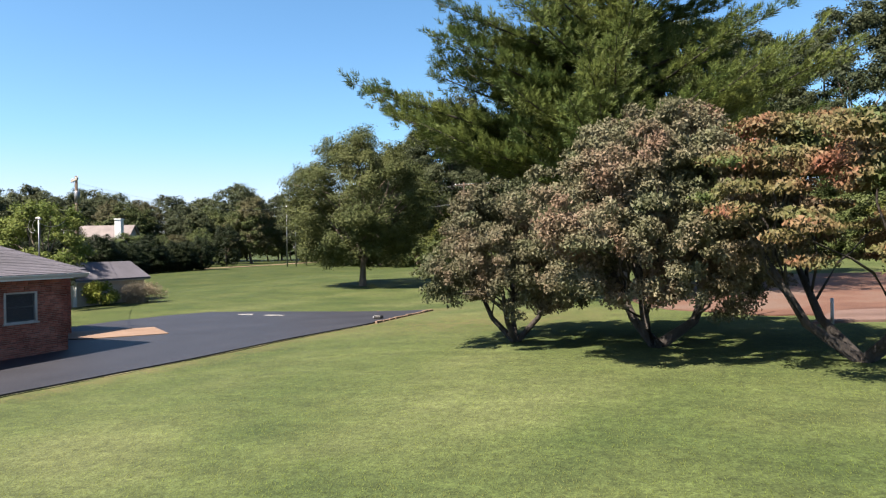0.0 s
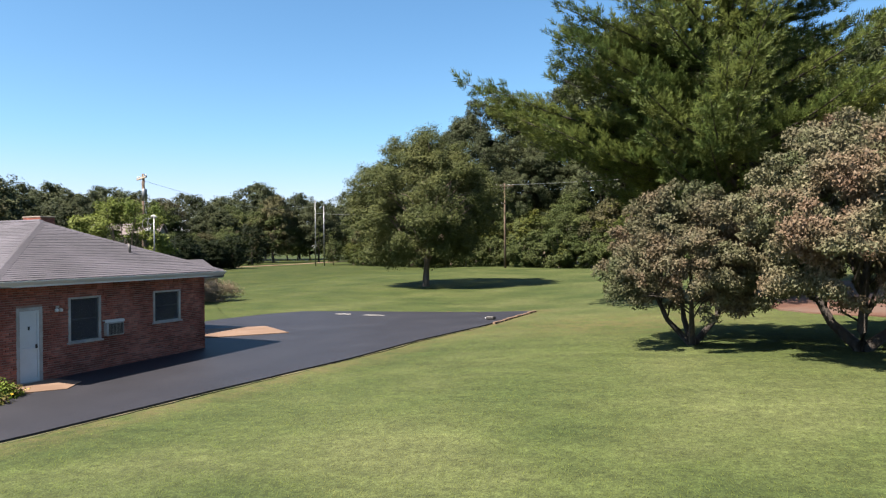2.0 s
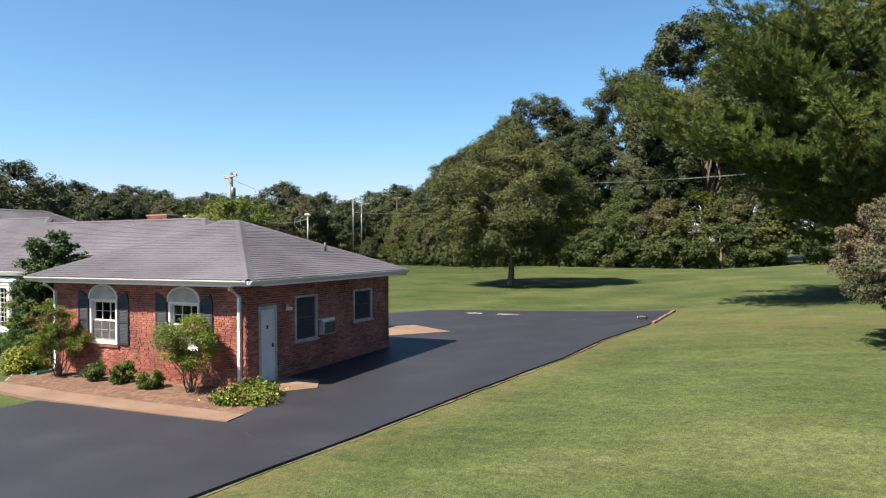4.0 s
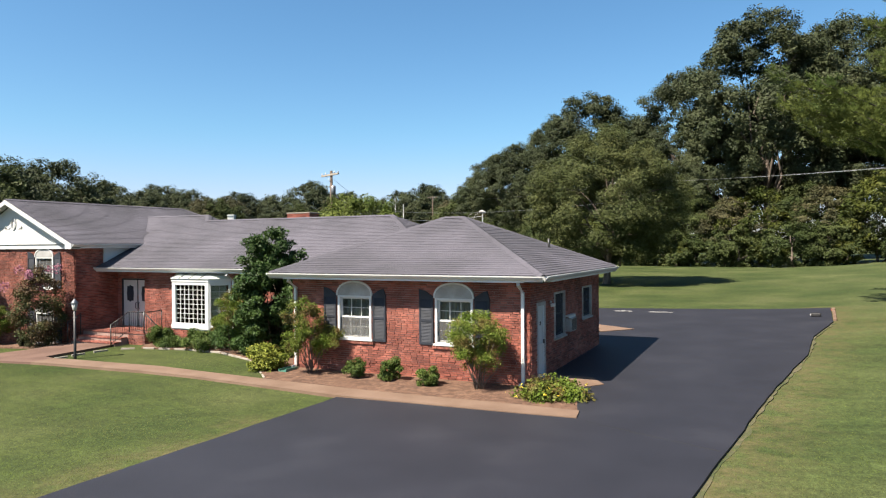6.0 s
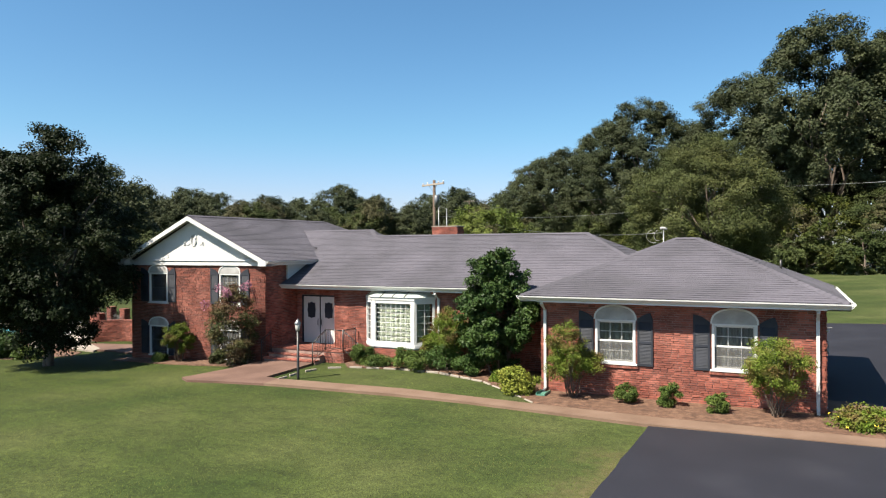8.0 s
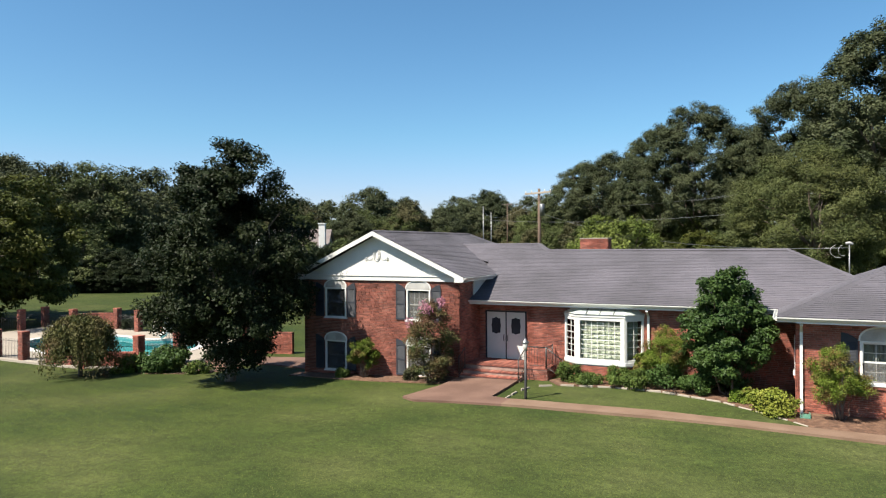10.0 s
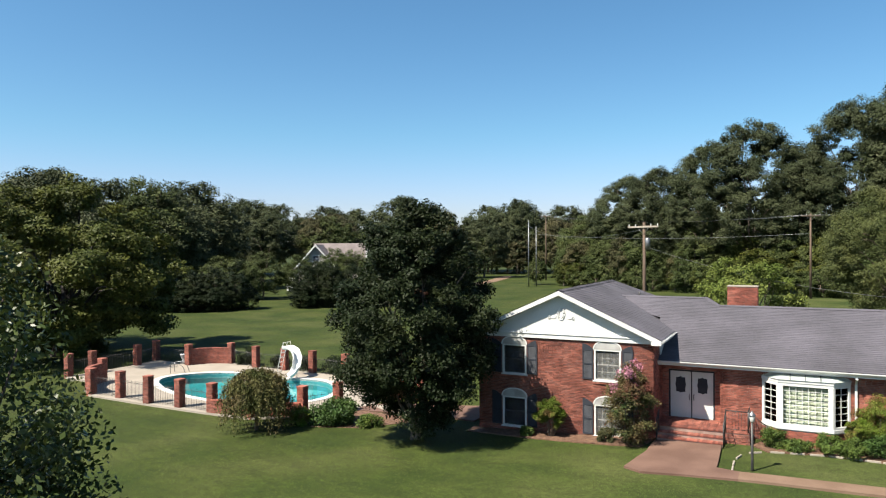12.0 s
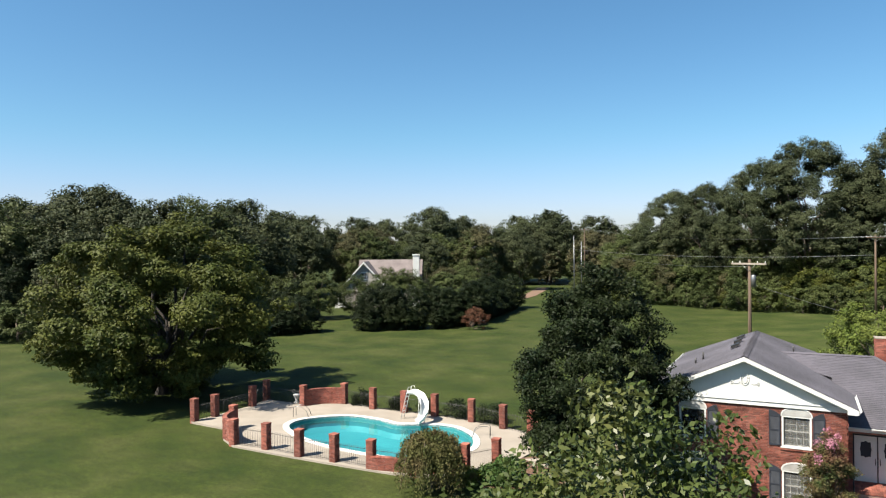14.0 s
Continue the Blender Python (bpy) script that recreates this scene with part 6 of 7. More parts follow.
# far woods: a few kinds, each built once and repeated
KINDS = {}
for key, h, r, mat, seed, lumps, lump, n, size in (("tall", 26, (8.4, 8.4, 11.0), "oak_leaf", 70, 250, 1.45, 110000, 0.18), ("oak", 20, (8.0, 8.0, 9.0), "oak_leaf", 71, 210, 1.6, 34000, 0.29),
                                                   ("green", 14, (5.5, 5.5, 6.4), "green_leaf", 72, 165, 1.25, 25000, 0.20), ("dark", 12, (4.0, 4.0, 6.0), "dark_leaf", 73, 120, 1.0, 15000, 0.19),
                                                   ("rust", 13, (5.2, 5.2, 6.0), "rust_leaf", 74, 150, 1.15, 19000, 0.215), ("yellow", 9, (4.2, 4.2, 4.4), "yellow_leaf", 75, 90, 1.05, 12000, 0.19),
                                                   ("bush", 4, (2.6, 2.4, 2.1), "green_leaf", 76, 50, 0.66, 8000, 0.125)):
    KINDS[key] = (broad_tree({"bush": "hedgerow_bush"}.get(key, "woodland_tree"), 0, -400 - 30 * len(KINDS), h, r, seed, M[mat],
                             {"tall": "tall dark-green oak standing behind the back lawn", "oak": "broad green oak at the wood's edge", "green": "leafy green tree in the far woods", "dark": "dark evergreen tree in the far woods",
                              "rust": "brownish tree in the far woods", "yellow": "yellow-green tree at the wood's edge", "bush": "green bush along the wood's edge"}[key], lumps=lumps, lump=lump, leaf_n=n, leaf=size,
                             trunk=0.08 + 0.014 * h, clear=0.16, low=-0.7 if key in ("oak", "tall") else -0.95, limbs=22 if key == "tall" else 5, corners=3, each=6, facing=0.6, fill=0.6, sides=7 if key == "tall" else 5,
                             group="woods round the lawn", category="bush" if key == "bush" else "tree", split=key == "tall"), h)
wood_rng = random.Random(8)
first_used = set()


def plant(kind, x, y, height, wide=1.0):
    """A far tree of that kind and height; the first of a kind is the built one itself."""
    ob, h = KINDS[kind]
    s = height / h
    m = pose(x, y, land(x, y) - 0.1, 0, 0, wood_rng.uniform(0, 360)) @ Matrix.Diagonal((s * wide, s * wide, s, 1))
    if kind in first_used:
        copy_thing(ob, m)
    else:
        first_used.add(kind)
        later.append((ob, m))


later = []
# tall oaks behind the lawn
for x, y, h, w in ((-32, 104, 28, 0.9), (-21.5, 97, 33, 1.0), (-11.5, 101, 31.5, 0.95), (-46.5, 103, 26.0, 1.0), (-53.5, 108, 24, 0.9), (-39, 101, 20.5, 0.9), (-27, 96, 19, 0.9), (-4, 96, 27, 1.0), (8, 88, 26, 1.0),
                   (-16, 109, 30, 1.0), (-63, 114, 21.2, 1.1), (-70, 122, 20.8, 1.15)):
    plant("tall", x, y, h * 1.03, w * 1.03)
for x, y, h, w in ((18, 78, 24, 1.0), (22, 64, 22, 1.0), (30, 50, 20, 1.0)):
    plant("oak", x, y, h, w)


# openings in the hedge before the neighbour's porch
GAPS = ((-105.5, 57.8, 2.4), (-113.0, 69.3, 2.6))


def row(points, step, kinds, heights, depth=0.0, wide=(0.9, 1.2)):
    """Trees along a line, jittered."""
    for (x0, y0), (x1, y1) in zip(points, points[1:]):
        length = math.hypot(x1 - x0, y1 - y0)
        n = max(1, int(length / step))
        for k in range(n):
            s = (k + wood_rng.random()) / n
            kind, x, y = wood_rng.choice(kinds), x0 + (x1 - x0) * s + wood_rng.uniform(-1, 1) * depth, y0 + (y1 - y0) * s + wood_rng.uniform(-1, 1) * depth
            tall, broad = wood_rng.uniform(*heights), wood_rng.uniform(*wide)
            if not any(math.hypot(x - gx, y - gy) < gr for gx, gy, gr in GAPS):
                plant(kind, x, y, tall, broad)


plant("oak", -176, 72, 24.5, 1.15)
plant("oak", -186, 62, 22, 1.1)
row([(-82, 115), (-60, 104), (-38, 91), (-18, 84), (0, 74), (12, 62)], 2.2, ["bush", "bush", "bush", "yellow"], (3.0, 5.4), 1.0)
row([(-84, 120), (-60, 109), (-38, 96), (-18, 89), (2, 79), (16, 64)], 3.3, ["green", "green", "yellow", "green", "rust"], (6.5, 10.5), 1.6)
row([(-6, 79), (6, 69.5), (17, 58)], 1.8, ["bush", "green", "bush"], (3.5, 5.8), 1.0)
row([(-82, 128), (-60, 117), (-38, 104)], 5.0, ["green", "green"], (10.5, 14), 2.0)
row([(-96, 150), (-70, 140), (-52, 128)], 5.0, ["green", "rust", "green"], (12, 15.5), 4.0)
# hedge and wood before the neighbour's house
row([(-94, 95), (-92.5, 80), (-91, 69), (-93, 65)], 1.9, ["dark"], (4.6, 6.6), 0.8, (1.0, 1.3))
row([(-93, 65), (-105, 58), (-110, 52), (-120, 48)], 2.1, ["dark"], (5.0, 6.6), 0.8, (1.0, 1.3))
row([(-93.5, 94), (-91.5, 80), (-90, 69), (-92.5, 63.5), (-104, 57)], 1.5, ["dark"], (2.4, 3.6), 0.4, (1.6, 2.1))
row([(-107.5, 55), (-110, 50.5), (-120, 46.5)], 1.5, ["dark"], (2.4, 3.6), 0.4, (1.6, 2.1))
row([(-118, 49), (-135, 40), (-146, 30), (-165, 10), (-190, -20)], 2.6, ["bush", "bush", "dark"], (3.5, 6), 1.2)
row([(-119, 52), (-136, 43), (-148, 32), (-167, 12), (-192, -18)], 4.0, ["green", "dark", "green", "rust"], (7, 11), 2.0)
row([(-128, 66), (-144, 56), (-160, 36), (-184, 10)], 5.5, ["oak", "green", "oak"], (16.5, 20), 4.0)
row([(-142, 84), (-172, 50), (-202, 20)], 8.0, ["oak", "green"], (18.5, 22.5), 6.0)
row([(-114, 146), (-128, 132), (-150, 110), (-170, 90)], 5.0, ["oak", "green", "rust"], (14, 17), 5.0)
row([(-96, 190), (-150, 170), (-200, 130), (-240, 80)], 9.0, ["oak", "oak", "green"], (19.5, 24), 9.0)
row([(-104, 172), (-126, 168), (-150, 150)], 4.0, ["green", "rust"], (10, 13), 2.0)
row([(-60, 190), (-100, 200), (-140, 190)], 9.0, ["green", "rust"], (15, 19), 6.0)
row([(-108, 118), (-114, 110), (-120, 100)], 4.5, ["green", "rust", "dark"], (6, 9), 2.0)
row([(-128, 62), (-114, 70), (-106, 80), (-101, 94)], 3.4, ["dark", "green", "bush"], (5.5, 8), 1.5)
red_bush = broad_tree("red_bush", -87.4, 64.4, 3.0, (1.9, 1.9, 1.5), 79, leaves("red_brown_leaves", (0.075, 0.030, 0.018), (0.115, 0.055, 0.030), scale=1.0), "red-brown bush standing before the dark hedge", lumps=40, lump=0.55, leaf_n=9000, leaf=0.08, trunk=0.08, clear=0.1, stems=3, low=-0.95, corners=3, each=4, facing=0.5, category="bush")
plant("green", -88.0, 118.0, 5.5, 1.0)
for ob, m in later:
    ob.matrix_basis = m

# ---- shrubs by the house ----
def round_shrub(x, y, h, r, seed, label="small round clipped shrub with yellow-green tips", mat="shrub", n=6000, leaf=0.03):
    return shrub("round_shrub", x, y, h, r, seed, M[mat], label, n=n, leaf=leaf, lumps=16, stems=4, group="shrubs in the front bed", squash=1.0)


for i, (x, y, h) in enumerate(((-30.1, 9.45, 0.62), (-28.8, 9.4, 0.66), (-27.5, 9.3, 0.58))):
    round_shrub(x, y, h, 0.34, 100 + i)
for i, (x, y, h, r) in enumerate(((-31.75, 9.45, 2.3, 0.86), (-25.95, 9.3, 2.15, 0.84), (-37.4, 12.2, 2.3, 0.85), (-50.1, 10.9, 1.75, 0.62), (-38.15, 12.3, 1.45, 0.4))):
    shrub("nandina", x, y, h, r, 110 + i, M["nandina"], "feathery nandina with yellow-green leaves on bare canes", n=27000, leaf=0.026, lumps=34, stems=14, bare=0.22, each=4, group="nandinas along the wall")
broad_tree("magnolia_shrub", -35.15, 11.75, 4.6, (1.6, 1.25, 2.25), 120, M["magnolia"], "tall glossy dark-green shrub against the house", lumps=210, lump=0.38, leaf_n=56000, leaf=0.058, trunk=0.1, clear=0.06, stems=4, spread=0.4, shape=0.66, each=4, facing=0.5, fill=0.35, split=True, tip=0.006,
           low=-0.95, category="shrub", length=2.0)
crape = broad_tree("crape_myrtle", -46.5, 10.5, 3.35, (1.05, 0.95, 1.65), 121, M["crape"], "crape myrtle with pink flower heads", lumps=80, lump=0.32, leaf_n=19000, leaf=0.045, trunk=0.09, clear=0.06, stems=5, spread=0.5, low=-0.95,
                   category="shrub", split=True, tip=0.006)
M["pink"] = material("pink_petals", [(0.30, 0.11, 0.17), (0.42, 0.19, 0.25)], scale=6, island=0.3, leaf=0.2)
M["yellow_petal"] = material("yellow_petals", [(0.75, 0.52, 0.04), (0.85, 0.66, 0.10)], scale=6, island=0.2)
frng = np.random.default_rng(9)
heads = [(np.array([frng.normal() * 0.5, frng.normal() * 0.45 - 0.25, 2.6 + frng.uniform(0, 0.75)]), 0.2) for _ in range(10)]
fp, fo = lump_leaves(frng, heads, 900, 1.2)
leaf_cloud("flower_head", fp, fo, 0.045, frng, M["pink"], crape, "pink flower heads")
shrub("golden_shrub", -33.6, 9.6, 0.85, 0.72, 130, M["gold_shrub"], "bright golden-green mounded shrub at the corner", n=8000, leaf=0.05, lumps=24)
for i, (x, y, h, r, mt) in enumerate(((-41.05, 11.95, 0.85, 0.45, "shrub"), (-39.1, 11.95, 0.75, 0.5, "shrub"), (-38.3, 11.8, 0.8, 0.55, "shrub"), (-37.2, 11.8, 1.0, 0.65, "magnolia"), (-36.3, 11.6, 0.85, 0.55, "magnolia"), (-34.6, 10.9, 0.5, 0.4, "nandina"),
                                      (-40.2, 11.9, 0.4, 0.55, "shrub"), (-47.6, 10.7, 0.6, 0.35, "rust_leaf"), (-51.2, 10.8, 0.4, 0.35, "shrub"))):
    shrub("bed_shrub", x, y, h, r, 140 + i, M[mt], "low leafy green shrub in the bed under the window", n=5200, leaf=0.04, lumps=22, group="low shrubs in the curved bed")
lantana = shrub("lantana", -23.75, 9.05, 0.26, 0.85, 160, M["nandina"], "spreading lantana dotted with yellow flowers", n=7000, leaf=0.05, lumps=34, category="flower")
lp, lo_ = lump_leaves(frng, [(np.array([frng.normal() * 0.45, frng.normal() * 0.42, 0.22 + frng.uniform(0, 0.08)]), 0.04) for _ in range(46)], 320, 0.6)
leaf_cloud("flowers", lp, lo_, 0.03, frng, M["yellow_petal"], lantana, "small yellow flowers")
# round the pool
weep = thing("weeping_cherry", -63.6, 6.85, land(-63.6, 6.85), "small weeping tree with a drooping umbrella crown", "tree")
wr = np.random.default_rng(17)
runs = [([(0, 0, -0.1), (0.05, 0, 1.0), (-0.05, 0.05, 2.2)], [0.11, 0.08, 0.06])]
pts_w, out_w = [], []
for k in range(230):
    a, r = wr.uniform(0, 6.283), wr.uniform(0.4, 2.0) ** 0.9
    top = 2.8 - 0.27 * r * r * 0.6
    tip = np.array([r * math.cos(a), r * math.sin(a), max(0.25, top - wr.uniform(0.8, 2.2))])
    crest = np.array([0.75 * r * math.cos(a), 0.75 * r * math.sin(a), top + 0.1])
    if k < 40:
        runs.append(([(-0.05, 0.05, 2.15), tuple(crest), tuple(tip)], [0.03, 0.018, 0.006]))
    for _ in range(140):
        s = wr.random()
        p = crest * (1 - s) + tip * s + wr.normal(size=3) * 0.09
        pts_w.append(p)
        out_w.append(np.array([math.cos(a), math.sin(a), 0.3]))
tubes("trunk", runs[:1], M["bark"], weep, sides=8)
for run in runs[1:]:
    tubes("branch", [run], M["bark"], weep, sides=5)
leaf_cloud("crown", np.array(pts_w), np.array(out_w), 0.05, wr, leaves("weeping_leaves", (0.043, 0.050, 0.014), (0.082, 0.080, 0.028), (0.095, 0.075, 0.034), scale=1.2), weep, "", 1.2, 2.4)
shrub("pool_shrub", -60.9, 9.5, 1.15, 1.05, 170, M["magnolia"], "large broad-leaved shrub beside the pool path", n=9000, leaf=0.08, lumps=36)
shrub("pool_shrub", -62.5, 8.6, 0.9, 0.7, 171, M["nandina"], "yellow-green shrub in the shade of the weeping tree", n=3600, leaf=0.06, lumps=18)
shrub("pool_shrub", -58.9, 9.7, 0.5, 0.7, 172, M["shrub"], "low green shrub beside the pool path", n=2600, leaf=0.06, lumps=16)
for i, (x, y, h, r) in enumerate(((-77.2, 21.2, 1.25, 0.85), (-73.8, 21.0, 1.0, 0.7), (-68.9, 20.9, 1.1, 0.9), (-66.2, 20.4, 1.2, 1.0), (-71.6, 21.0, 1.2, 0.8))):
    shrub("fence_shrub", x, y, h, r, 180 + i, M["dark_leaf"], "dark clipped shrub behind the iron fence", n=3600, leaf=0.06, lumps=22, group="shrubs behind the pool fence")
# behind the house
shrub("shed_shrub", -40.6, 32.0, 1.5, 0.95, 190, M["gold_shrub"], "bright green bush at the shed's end", n=5000, leaf=0.08, lumps=22)
shrub("grass_clump", -39.6, 34.6, 1.15, 1.5, 191, material("dry_grass_heads", [(0.13, 0.10, 0.065), (0.20, 0.16, 0.105)], scale=4, island=0.3, leaf=0.2), "broad clump of tan ornamental grass", n=11000, leaf=0.045, lumps=30)

# ---- lamp post ----
lamp = thing("lamp_post", -41.72, 8.63, land(-41.72, 8.63), "black lamp post with a white lantern head on the front lawn", "lamp post")
tubes("post", [([(0, 0, -0.1), (0, 0, 0.1), (0, 0, 1.75)], [0.06, 0.05, 0.045])], M["iron"], lamp, sides=10)
tubes("ladder_bar", [([(-0.16, 0, 1.5), (0.16, 0, 1.5)], [0.012] * 2)], M["iron"], lamp)
tubes("lantern", [([(0, 0, 1.75), (0, 0, 1.8), (0, 0, 2.02)], [0.05, 0.075, 0.11])], material("frosted_lantern", [(0.26, 0.26, 0.25), (0.34, 0.34, 0.32)], rough=0.3), lamp, "frosted lantern", sides=6)
tubes("lantern_roof", [([(0, 0, 2.02), (0, 0, 2.04), (0, 0, 2.14), (0, 0, 2.2)], [0.14, 0.14, 0.05, 0.015])], M["grey_metal"], lamp, sides=6)

# ---- poles and wires ----
def utility_pole(x, y, top, arm=2.6, drum=True, turn=0.0, label="wooden utility pole with a crossarm and a transformer", mat=None, thick=1.0):
    z = land(x, y)
    p = thing("utility_pole", x, y, z, label, "utility pole", "utility poles", turn)
    h = top - z
    tubes("pole", [([(0, 0, -0.3), (0, 0, h)], [0.17 * thick, 0.11 * thick])], mat or M["pole_wood"], p, sides=9)
    if arm:
        bm = bmesh.new()
        box(bm, (-arm / 2, -0.18, h - 0.42), (arm / 2, -0.06, h - 0.28), None, 0.01)
        part("crossarm", bm, M["deck"] if drum else M["pole_wood"], p)
        for s in (-1, 1):
            tubes("brace", [([(s * 0.6, -0.12, h - 0.38), (0, -0.1, h - 0.95)], [0.02] * 2)], M["grey_metal"], p, sides=4)
            for o in (0.94, 0.5):
                tubes("insulator", [([(s * arm / 2 * o, -0.12, h - 0.28), (s * arm / 2 * o, -0.12, h - 0.12)], [0.05, 0.03])], M["coping"], p, sides=6)
    if drum:
        tubes("transformer", [([(0.34, 0, h - 2.2), (0.34, 0, h - 1.3), (0.34, 0, h - 1.22)], [0.2, 0.2, 0.12])], M["grey_metal"], p, "grey transformer drum", sides=10)
    return p


utility_pole(-51.2, 38.3, 9.95, 3.0, True, -28)
utility_pole(-38.6, 87.0, 12.3, 2.4, False, 20, "tall brown utility pole at the wood's edge")
utility_pole(-87.0, 110.5, 13.2, 0.0, False, 0, "tall grey utility pole beside the dirt track", M["grey_metal"], 0.7)
utility_pole(-85.9, 111.8, 12.0, 0.0, False, 0, "tall grey utility pole beside the dirt track", M["grey_metal"], 0.7)
utility_pole(-92.3, 137.0, 15.3, 2.4, False, 0, "distant utility pole above the trees")
utility_pole(-150.0, 60.0, 12.5, 2.4, False, 0, "distant utility pole above the trees")


def wire(a, b, sag, r=0.014, label="thin black overhead wire"):
    a, b = Vector(a), Vector(b)
    holder = thing("overhead_wire", a.x, a.y, a.z, label, "wire", "overhead wires")
    pts = [a.lerp(b, s) - a - Vector((0, 0, sag * 4 * s * (1 - s))) for s in np.linspace(0, 1, 14)]
    tubes("cable", [(pts, [r] * 14)], M["grey_metal"], holder, sides=4)


for o in (-1.1, 0.0, 1.1):
    wire((-92.3 + o, 137, 15.1), (-38.6 + o, 87, 12.1), 1.2)
    wire((-38.6 + o, 87, 12.1), (30 + o, 52, 12.5), 1.2)
wire((-87, 110.5, 12.0), (-51.2, 38.3, 9.4), 1.4, 0.012)
wire((-38.6, 87, 9.6), (-87, 110.5, 10.5), 0.8, 0.028, "thick pale overhead cable")
wire((-51.0, 38.2, 8.0), (-30.75, 21.05, 5.2), 0.9, 0.012)

# ---- shed and neighbour's house ----
shed = thing("garden_shed", -43.3, 33.7, land(-43, 33), "low tan garden shed with a grey shingle roof", "shed")
tan = material("tan_siding", [(0.30, 0.25, 0.20), (0.40, 0.34, 0.28)], scale=1.2, fine=0.2, rough=0.8)
bm = bmesh.new()
box(bm, (-1.75, -2.7, -0.3), (1.75, 2.7, 1.75))
part("body", bm, tan, shed)
for s in (-1, 1):
    bm = bmesh.new()
    prism(bm, [(s * 2.05, -3.0, 1.62), (0, -3.0, 2.75), (0, -3.0, 2.87), (s * 2.05, -3.0, 1.74)], (0, 6.0, 0))
    part("roof_slope", bm, M["shingle"], shed)
bm = bmesh.new()
prism(bm, [(-1.75, -2.72, 1.7), (1.75, -2.72, 1.7), (0, -2.72, 2.7)], (0, 5.44, 0))
part("gable", bm, tan, shed)
bm = bmesh.new()
box(bm, (1.76, -2.95, 1.55), (2.02, 2.95, 1.62))
part("fascia", bm, M["white_worn_shaded"], shed)
bm = bmesh.new()
for k in range(9):
    box(bm, (-1.75 + k * 0.39, -2.76, -0.2), (-1.75 + k * 0.39 + 0.37, -2.71, 1.72))
part("white_cladding", bm, M["white"], shed)

nb = thing("neighbour_house", -118.0, 92.0, land(-118, 92), "grey-roofed neighbouring house with a white chimney half hidden by trees", "house", turn=25.7)
roofm = material("brown_grey_shingle", [(0.11, 0.09, 0.088), (0.15, 0.125, 0.122)], scale=0.6, fine=0.2, bump=0.3, bump_scale=8)
siding = material("grey_siding", [(0.22, 0.20, 0.18), (0.30, 0.28, 0.26)], scale=1.0, fine=0.1)
bm = bmesh.new()
box(bm, (-5.5, -1.0, -1), (6.0, 7.0, 4.9))
part("wall", bm, siding, nb)
bm = bmesh.new()
prism(bm, [(-6.0, -1.6, 4.7), (-6.0, 3.0, 8.8), (-6.0, 3.2, 8.8), (-6.0, 7.8, 4.7), (-6.0, 7.6, 4.6), (-6.0, 3.1, 8.6), (-6.0, -1.4, 4.6)], (12.4, 0, 0))
part("roof", bm, roofm, nb)
bm = bmesh.new()
prism(bm, [(-5.5, -1.0, 4.9), (-5.5, 7.0, 4.9), (-5.5, 3.1, 8.5)], (11.5, 0, 0))
part("gable_wall", bm, siding, nb)
bm = bmesh.new()
box(bm, (-7.6, -4.4, -1), (-0.7, 1.0, 4.7))
wing_ob = part("cross_wing", bm, siding, nb)
bm = bmesh.new()
prism(bm, [(-7.5, -4.38, 4.7), (-0.8, -4.38, 4.7), (-4.15, -4.38, 8.25)], (0, 7.0, 0))
part("wing_gable", bm, siding, nb)
bm = bmesh.new()
prism(bm, [(-8.1, -4.9, 4.25), (-4.15, -4.9, 8.55), (-0.2, -4.9, 4.25), (-0.45, -4.9, 4.15), (-4.15, -4.9, 8.3), (-7.85, -4.9, 4.15)], (0, 8.0, 0))
part("wing_roof", bm, roofm, nb)
for s in (-1, 1):
    bm = bmesh.new()
    prism(bm, [(-4.15 + s * 3.98, -4.93, 4.2), (-4.15, -4.93, 8.56), (-4.15, -4.93, 8.2), (-4.15 + s * 3.7, -4.93, 4.15)], (0, -0.08, 0))
    part("bargeboard", bm, M["white"], nb)
bm = bmesh.new()
box(bm, (-4.75, -4.5, 5.2), (-3.55, -4.4, 6.6))
win = part("window", bm, M["white"], nb)
for k in range(2):
    for j in range(2):
        bm = bmesh.new()
        box(bm, (-4.66 + 0.54 * k, -4.53, 5.3 + 0.62 * j), (-4.18 + 0.54 * k, -4.5, 5.86 + 0.62 * j))
        part("pane", bm, M["shutter"], win)
bm = bmesh.new()
box(bm, (-9.6, -4.0, 2.8), (-7.6, 1.0, 3.0))
prism(bm, [(-10.0, -4.4, 3.0), (-7.6, -4.4, 4.4), (-7.6, -4.4, 4.55), (-10.0, -4.4, 3.15)], (0, 5.6, 0))
part("porch_roof", bm, roofm, nb)
for k in range(5):
    bm = bmesh.new()
    box(bm, (-9.6 + 0.45 * k, -4.1, 1.0), (-9.42 + 0.45 * k, -3.95, 2.9))
    part("porch_post", bm, M["white"], nb)
bm = bmesh.new()
box(bm, (-9.7, -4.15, -1), (-7.6, -3.9, 0.9))
part("porch_skirt", bm, M["white"], nb)
bm = bmesh.new()
box(bm, (4.8, -2.2, -1), (6.0, -1.0, 9.6), None, 0.02)
box(bm, (4.7, -2.3, 9.6), (6.1, -0.9, 9.85), None, 0.02)
part("chimney", bm, M["white"], nb)
# more dwellings show only as white scraps between trunks: one low wall beyond the wood
far_shed = thing("far_outbuilding", 6.0, 98.0, land(6, 98), "small white outbuilding glimpsed through the wood", "shed")
bm = bmesh.new()
box(bm, (-3, -2, 0), (3, 2, 2.2))
part("body", bm, M["white_worn_shaded"], far_shed)
bm = bmesh.new()
prism(bm, [(-3.3, -2.3, 2.5), (3.3, -2.3, 2.5), (0, -2.3, 4.0)], (0, 4.6, 0))
part("roof", bm, roofm, far_shed)

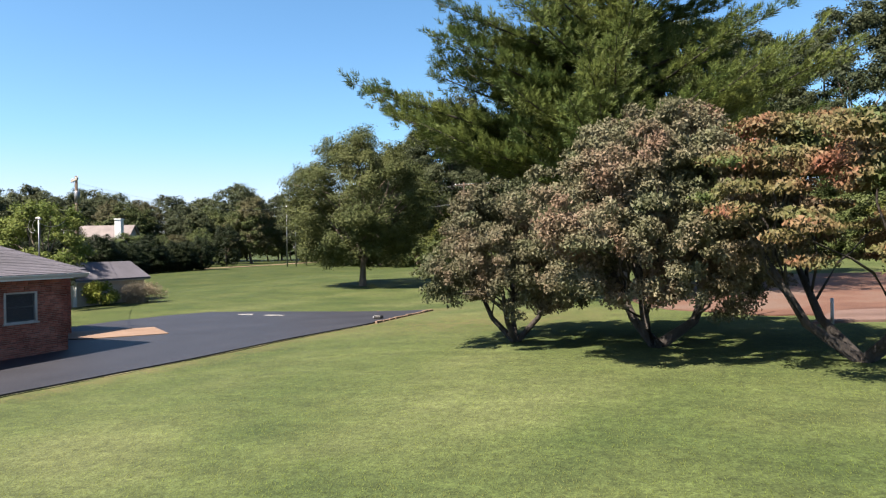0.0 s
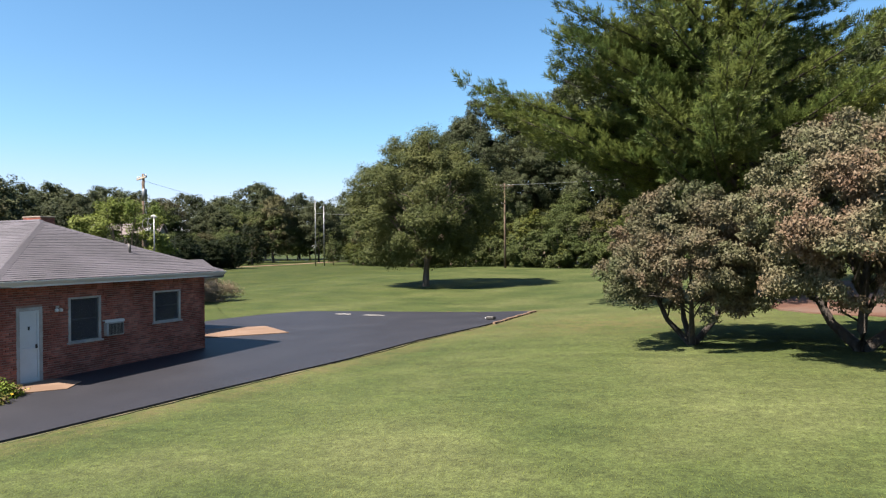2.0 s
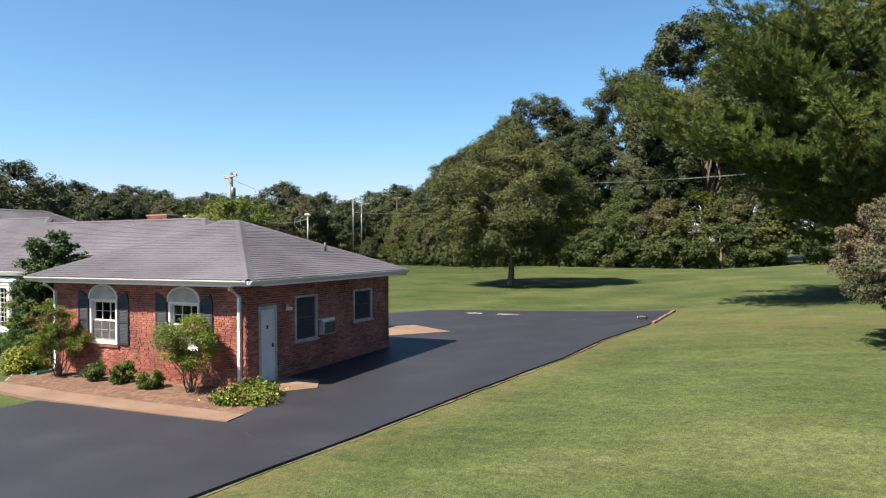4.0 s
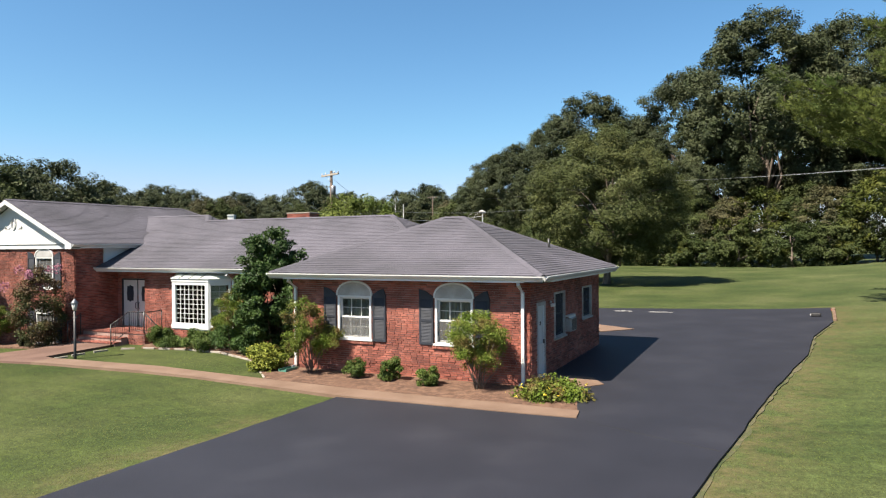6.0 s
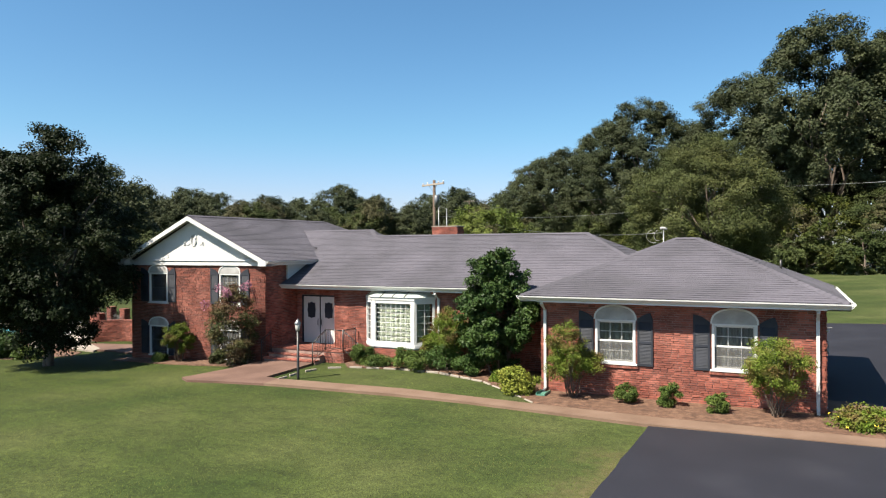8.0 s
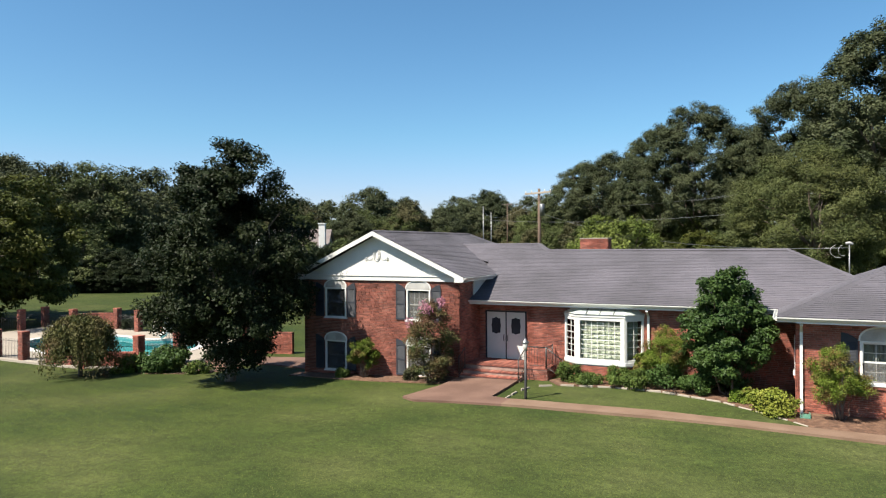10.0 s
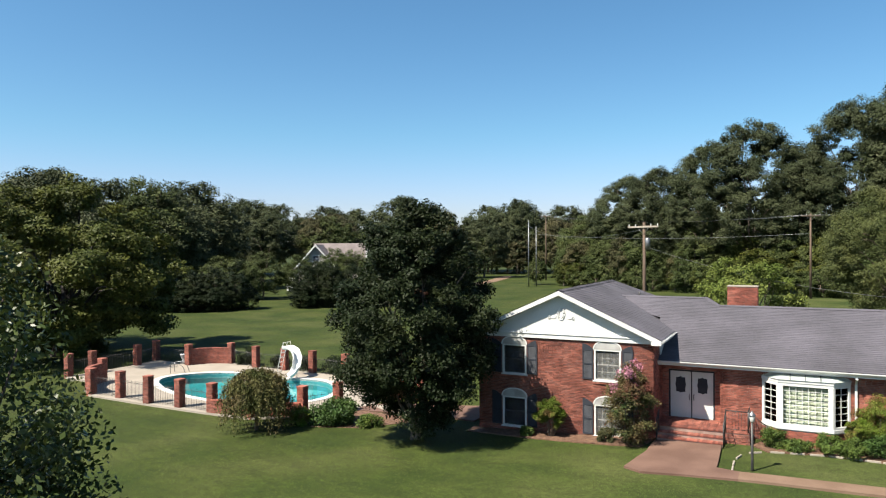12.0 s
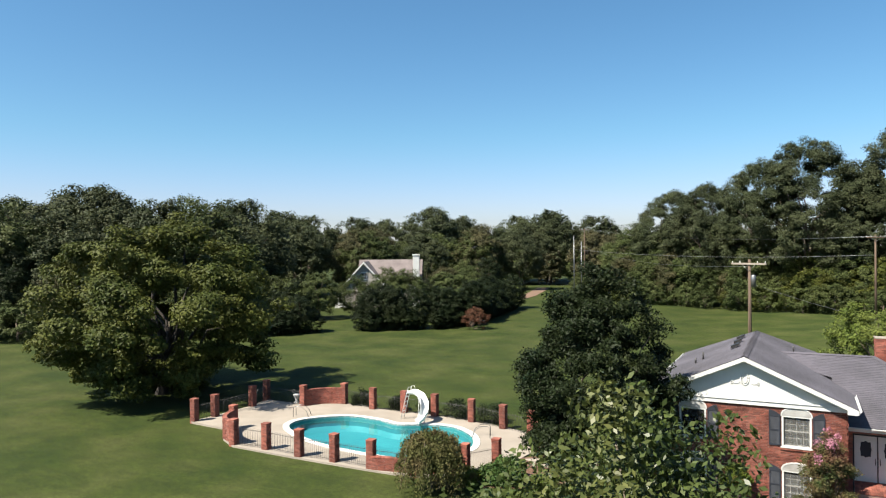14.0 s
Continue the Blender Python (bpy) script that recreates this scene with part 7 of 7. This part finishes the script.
# ---- small things on the lawn ----
post = thing("white_post", -1.43, 24.2, land(-1.43, 24.2), "slim white post at the edge of the pine straw", "post")
tubes("shaft", [([(0, 0, -0.1), (0, 0, 3.1)], [0.05, 0.045])], M["white_worn_shaded"], post, sides=8)
tubes("cap", [([(0, 0, 3.1), (0, 0, 3.18)], [0.06, 0.03])], M["grey_metal"], post, sides=8)
post2 = thing("white_post", 1.3, 23.0, land(1.3, 23.0), "short white post beside the gravel lane", "post")
tubes("shaft", [([(0, 0, -0.1), (0, 0, 0.75)], [0.05, 0.045])], M["white_worn_shaded"], post2, sides=8)
lawn_light = thing("drive_light", -17.1, 28.4, land(-17.1, 28.4) + 0.05, "small black drive marker lying on the asphalt's edge", "marker")
bm = bmesh.new()
box(bm, (-0.2, -0.14, 0), (0.2, 0.14, 0.17), None, 0.04)
part("base", bm, M["iron"], lawn_light)
bm = bmesh.new()
box(bm, (-0.25, -0.1, 0.04), (-0.202, 0.1, 0.13), None, 0.015)
part("reflector", bm, M["white_worn_shaded"], lawn_light)
splash = thing("splash_block", -32.7, 9.6, land(-32.7, 9.6) + 0.03, "green plastic splash block under a downspout", "splash block")
bm = bmesh.new()
box(bm, (-0.12, -0.35, 0), (0.12, 0.25, 0.03))
box(bm, (-0.15, -0.35, 0), (-0.12, 0.25, 0.09))
box(bm, (0.12, -0.35, 0), (0.15, 0.25, 0.09))
part("tray", bm, material("green_plastic", [(0.05, 0.16, 0.12), (0.07, 0.2, 0.15)], rough=0.4), splash)

# a crack in the asphalt and the dry verge along the drive
M["crack"] = material("asphalt_crack", [(0.008, 0.008, 0.009), (0.012, 0.012, 0.013)], scale=4)
crack_line = [(-22.3 + 2.9 * s + 0.10 * noise.noise((s * 9, 1.0, 0)), 6.9 - 1.4 * s + 0.12 * noise.noise((s * 11, 4.0, 0))) for s in np.linspace(0, 1, 16)]
patch("asphalt_crack", [(x, y + 0.012) for x, y in crack_line] + [(x, y - 0.012) for x, y in crack_line[::-1]], M["crack"], 0.064, "thin crack across the dark asphalt", "crack", kind="structure", skirt=0.004, cell=3)
# pale stains on the asphalt
def stain(name, loop, mat, label):
    patch(name, loop, mat, 0.066, label, "stain", kind="structure", skirt=0.004, cell=3)


M["spill"] = material("worn_spilled_paint", [(0.04, 0.04, 0.042), (0.24, 0.235, 0.22)], scale=3.5, fine=0.3, stops=(0.4, 0.6))
for cx, cy, rx, ry in ((-26.2, 29.65, 0.5, 0.28), (-24.3, 29.64, 0.62, 0.25)):
    stain("paint_stain", [(cx + rx * math.cos(a) * (1 + 0.3 * noise.noise((cx, a * 1.5, 2))), cy + ry * math.sin(a) * (1 + 0.4 * noise.noise((a * 1.7, cy, 5)))) for a in np.linspace(0, 6.28, 22, endpoint=False)], M["spill"], "pale spilled paint on the asphalt")

# ---- bricks of the house, the nearest wall's as pieces ----
for k, (wall, owner) in enumerate(brick_walls):
    field = brick_field(wall, 200 + k)
    near = []
    if wall is wing_front:
        near = [b for b in field if 3.35 < b[0] < 4.75 and 0.0 < b[2] < 2.95][:300]
    far_b = [b for b in field if b not in near] if near else field
    ob = brick_mesh("bricks", wall, far_b, 300 + k)
    tagged(ob, kind="stuff")
    if owner is None:
        ob.parent, ob.matrix_parent_inverse = bay, HOUSE_INV
    else:
        sub(ob, owner)
    rng = random.Random(7)
    for b in near:
        v, f = brick_shape(wall, b, rng)
        sub(mesh_object("brick", v, f, M["brick"]), owner)

# ---- grass blades on the nearer lawn ----
def grass_blades():
    rng = np.random.default_rng(77)
    walks = [DRIVE, WALK, [(-46.2, 6.8), (-41.9, 7.1), (-42.2, 11.5), (-45.8, 11.5)], [(-24, 8.4), (-33, 8.3), (-37, 11.4), (-41.5, 11.2), (-42, 13.2), (-24, 13.2)]]
    pts = []
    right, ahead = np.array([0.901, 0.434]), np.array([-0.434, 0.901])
    while len(pts) < 90000:
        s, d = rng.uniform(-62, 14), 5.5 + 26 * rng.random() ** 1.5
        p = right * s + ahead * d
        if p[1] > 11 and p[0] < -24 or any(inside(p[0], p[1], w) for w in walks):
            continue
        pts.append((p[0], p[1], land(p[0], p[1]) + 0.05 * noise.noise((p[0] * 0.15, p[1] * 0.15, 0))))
    p = np.array(pts)
    p = np.repeat(p, 3, 0)
    n = len(p)
    p[:, :2] += rng.normal(size=(n, 2)) * 0.16
    a = 0.45 + rng.normal(size=n) * 0.4
    side = np.stack([np.cos(a), np.sin(a), np.zeros(n)], 1)
    tall = rng.uniform(0.012, 0.03, (n, 1))
    # blades lean away from the camera path, which hides their dark undersides
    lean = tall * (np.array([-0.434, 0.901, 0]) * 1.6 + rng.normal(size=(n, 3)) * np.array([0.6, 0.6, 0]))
    verts = np.empty((n, 3, 3))
    verts[:, 0], verts[:, 1] = p - side * 0.004, p + side * 0.004
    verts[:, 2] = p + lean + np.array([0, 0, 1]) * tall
    me = bpy.data.meshes.new("grass_blades")
    me.vertices.add(n * 3)
    me.vertices.foreach_set("co", verts.ravel())
    me.loops.add(n * 3)
    me.loops.foreach_set("vertex_index", np.arange(n * 3, dtype=np.int32))
    me.polygons.add(n)
    me.polygons.foreach_set("loop_start", np.arange(0, n * 3, 3, dtype=np.int32))
    me.update(calc_edges=True)
    # shading normals set near upright, so blades take light like the ground
    tilt = np.repeat(rng.normal(size=(n, 3)) * 0.22 + np.array([0, 0, 1]), 3, 0)
    me.normals_split_custom_set_from_vertices((tilt / np.linalg.norm(tilt, axis=1)[:, None]).tolist())
    me.materials.append(M["blade"])
    tagged(new("grass_blades", me), "short mown grass blades of the lawn", "grass", kind="stuff")


M["blade"] = leaves("grass_blade", (0.115, 0.160, 0.038), (0.145, 0.178, 0.050), (0.170, 0.182, 0.066), scale=0.4, through=0.5, spec=0.05)
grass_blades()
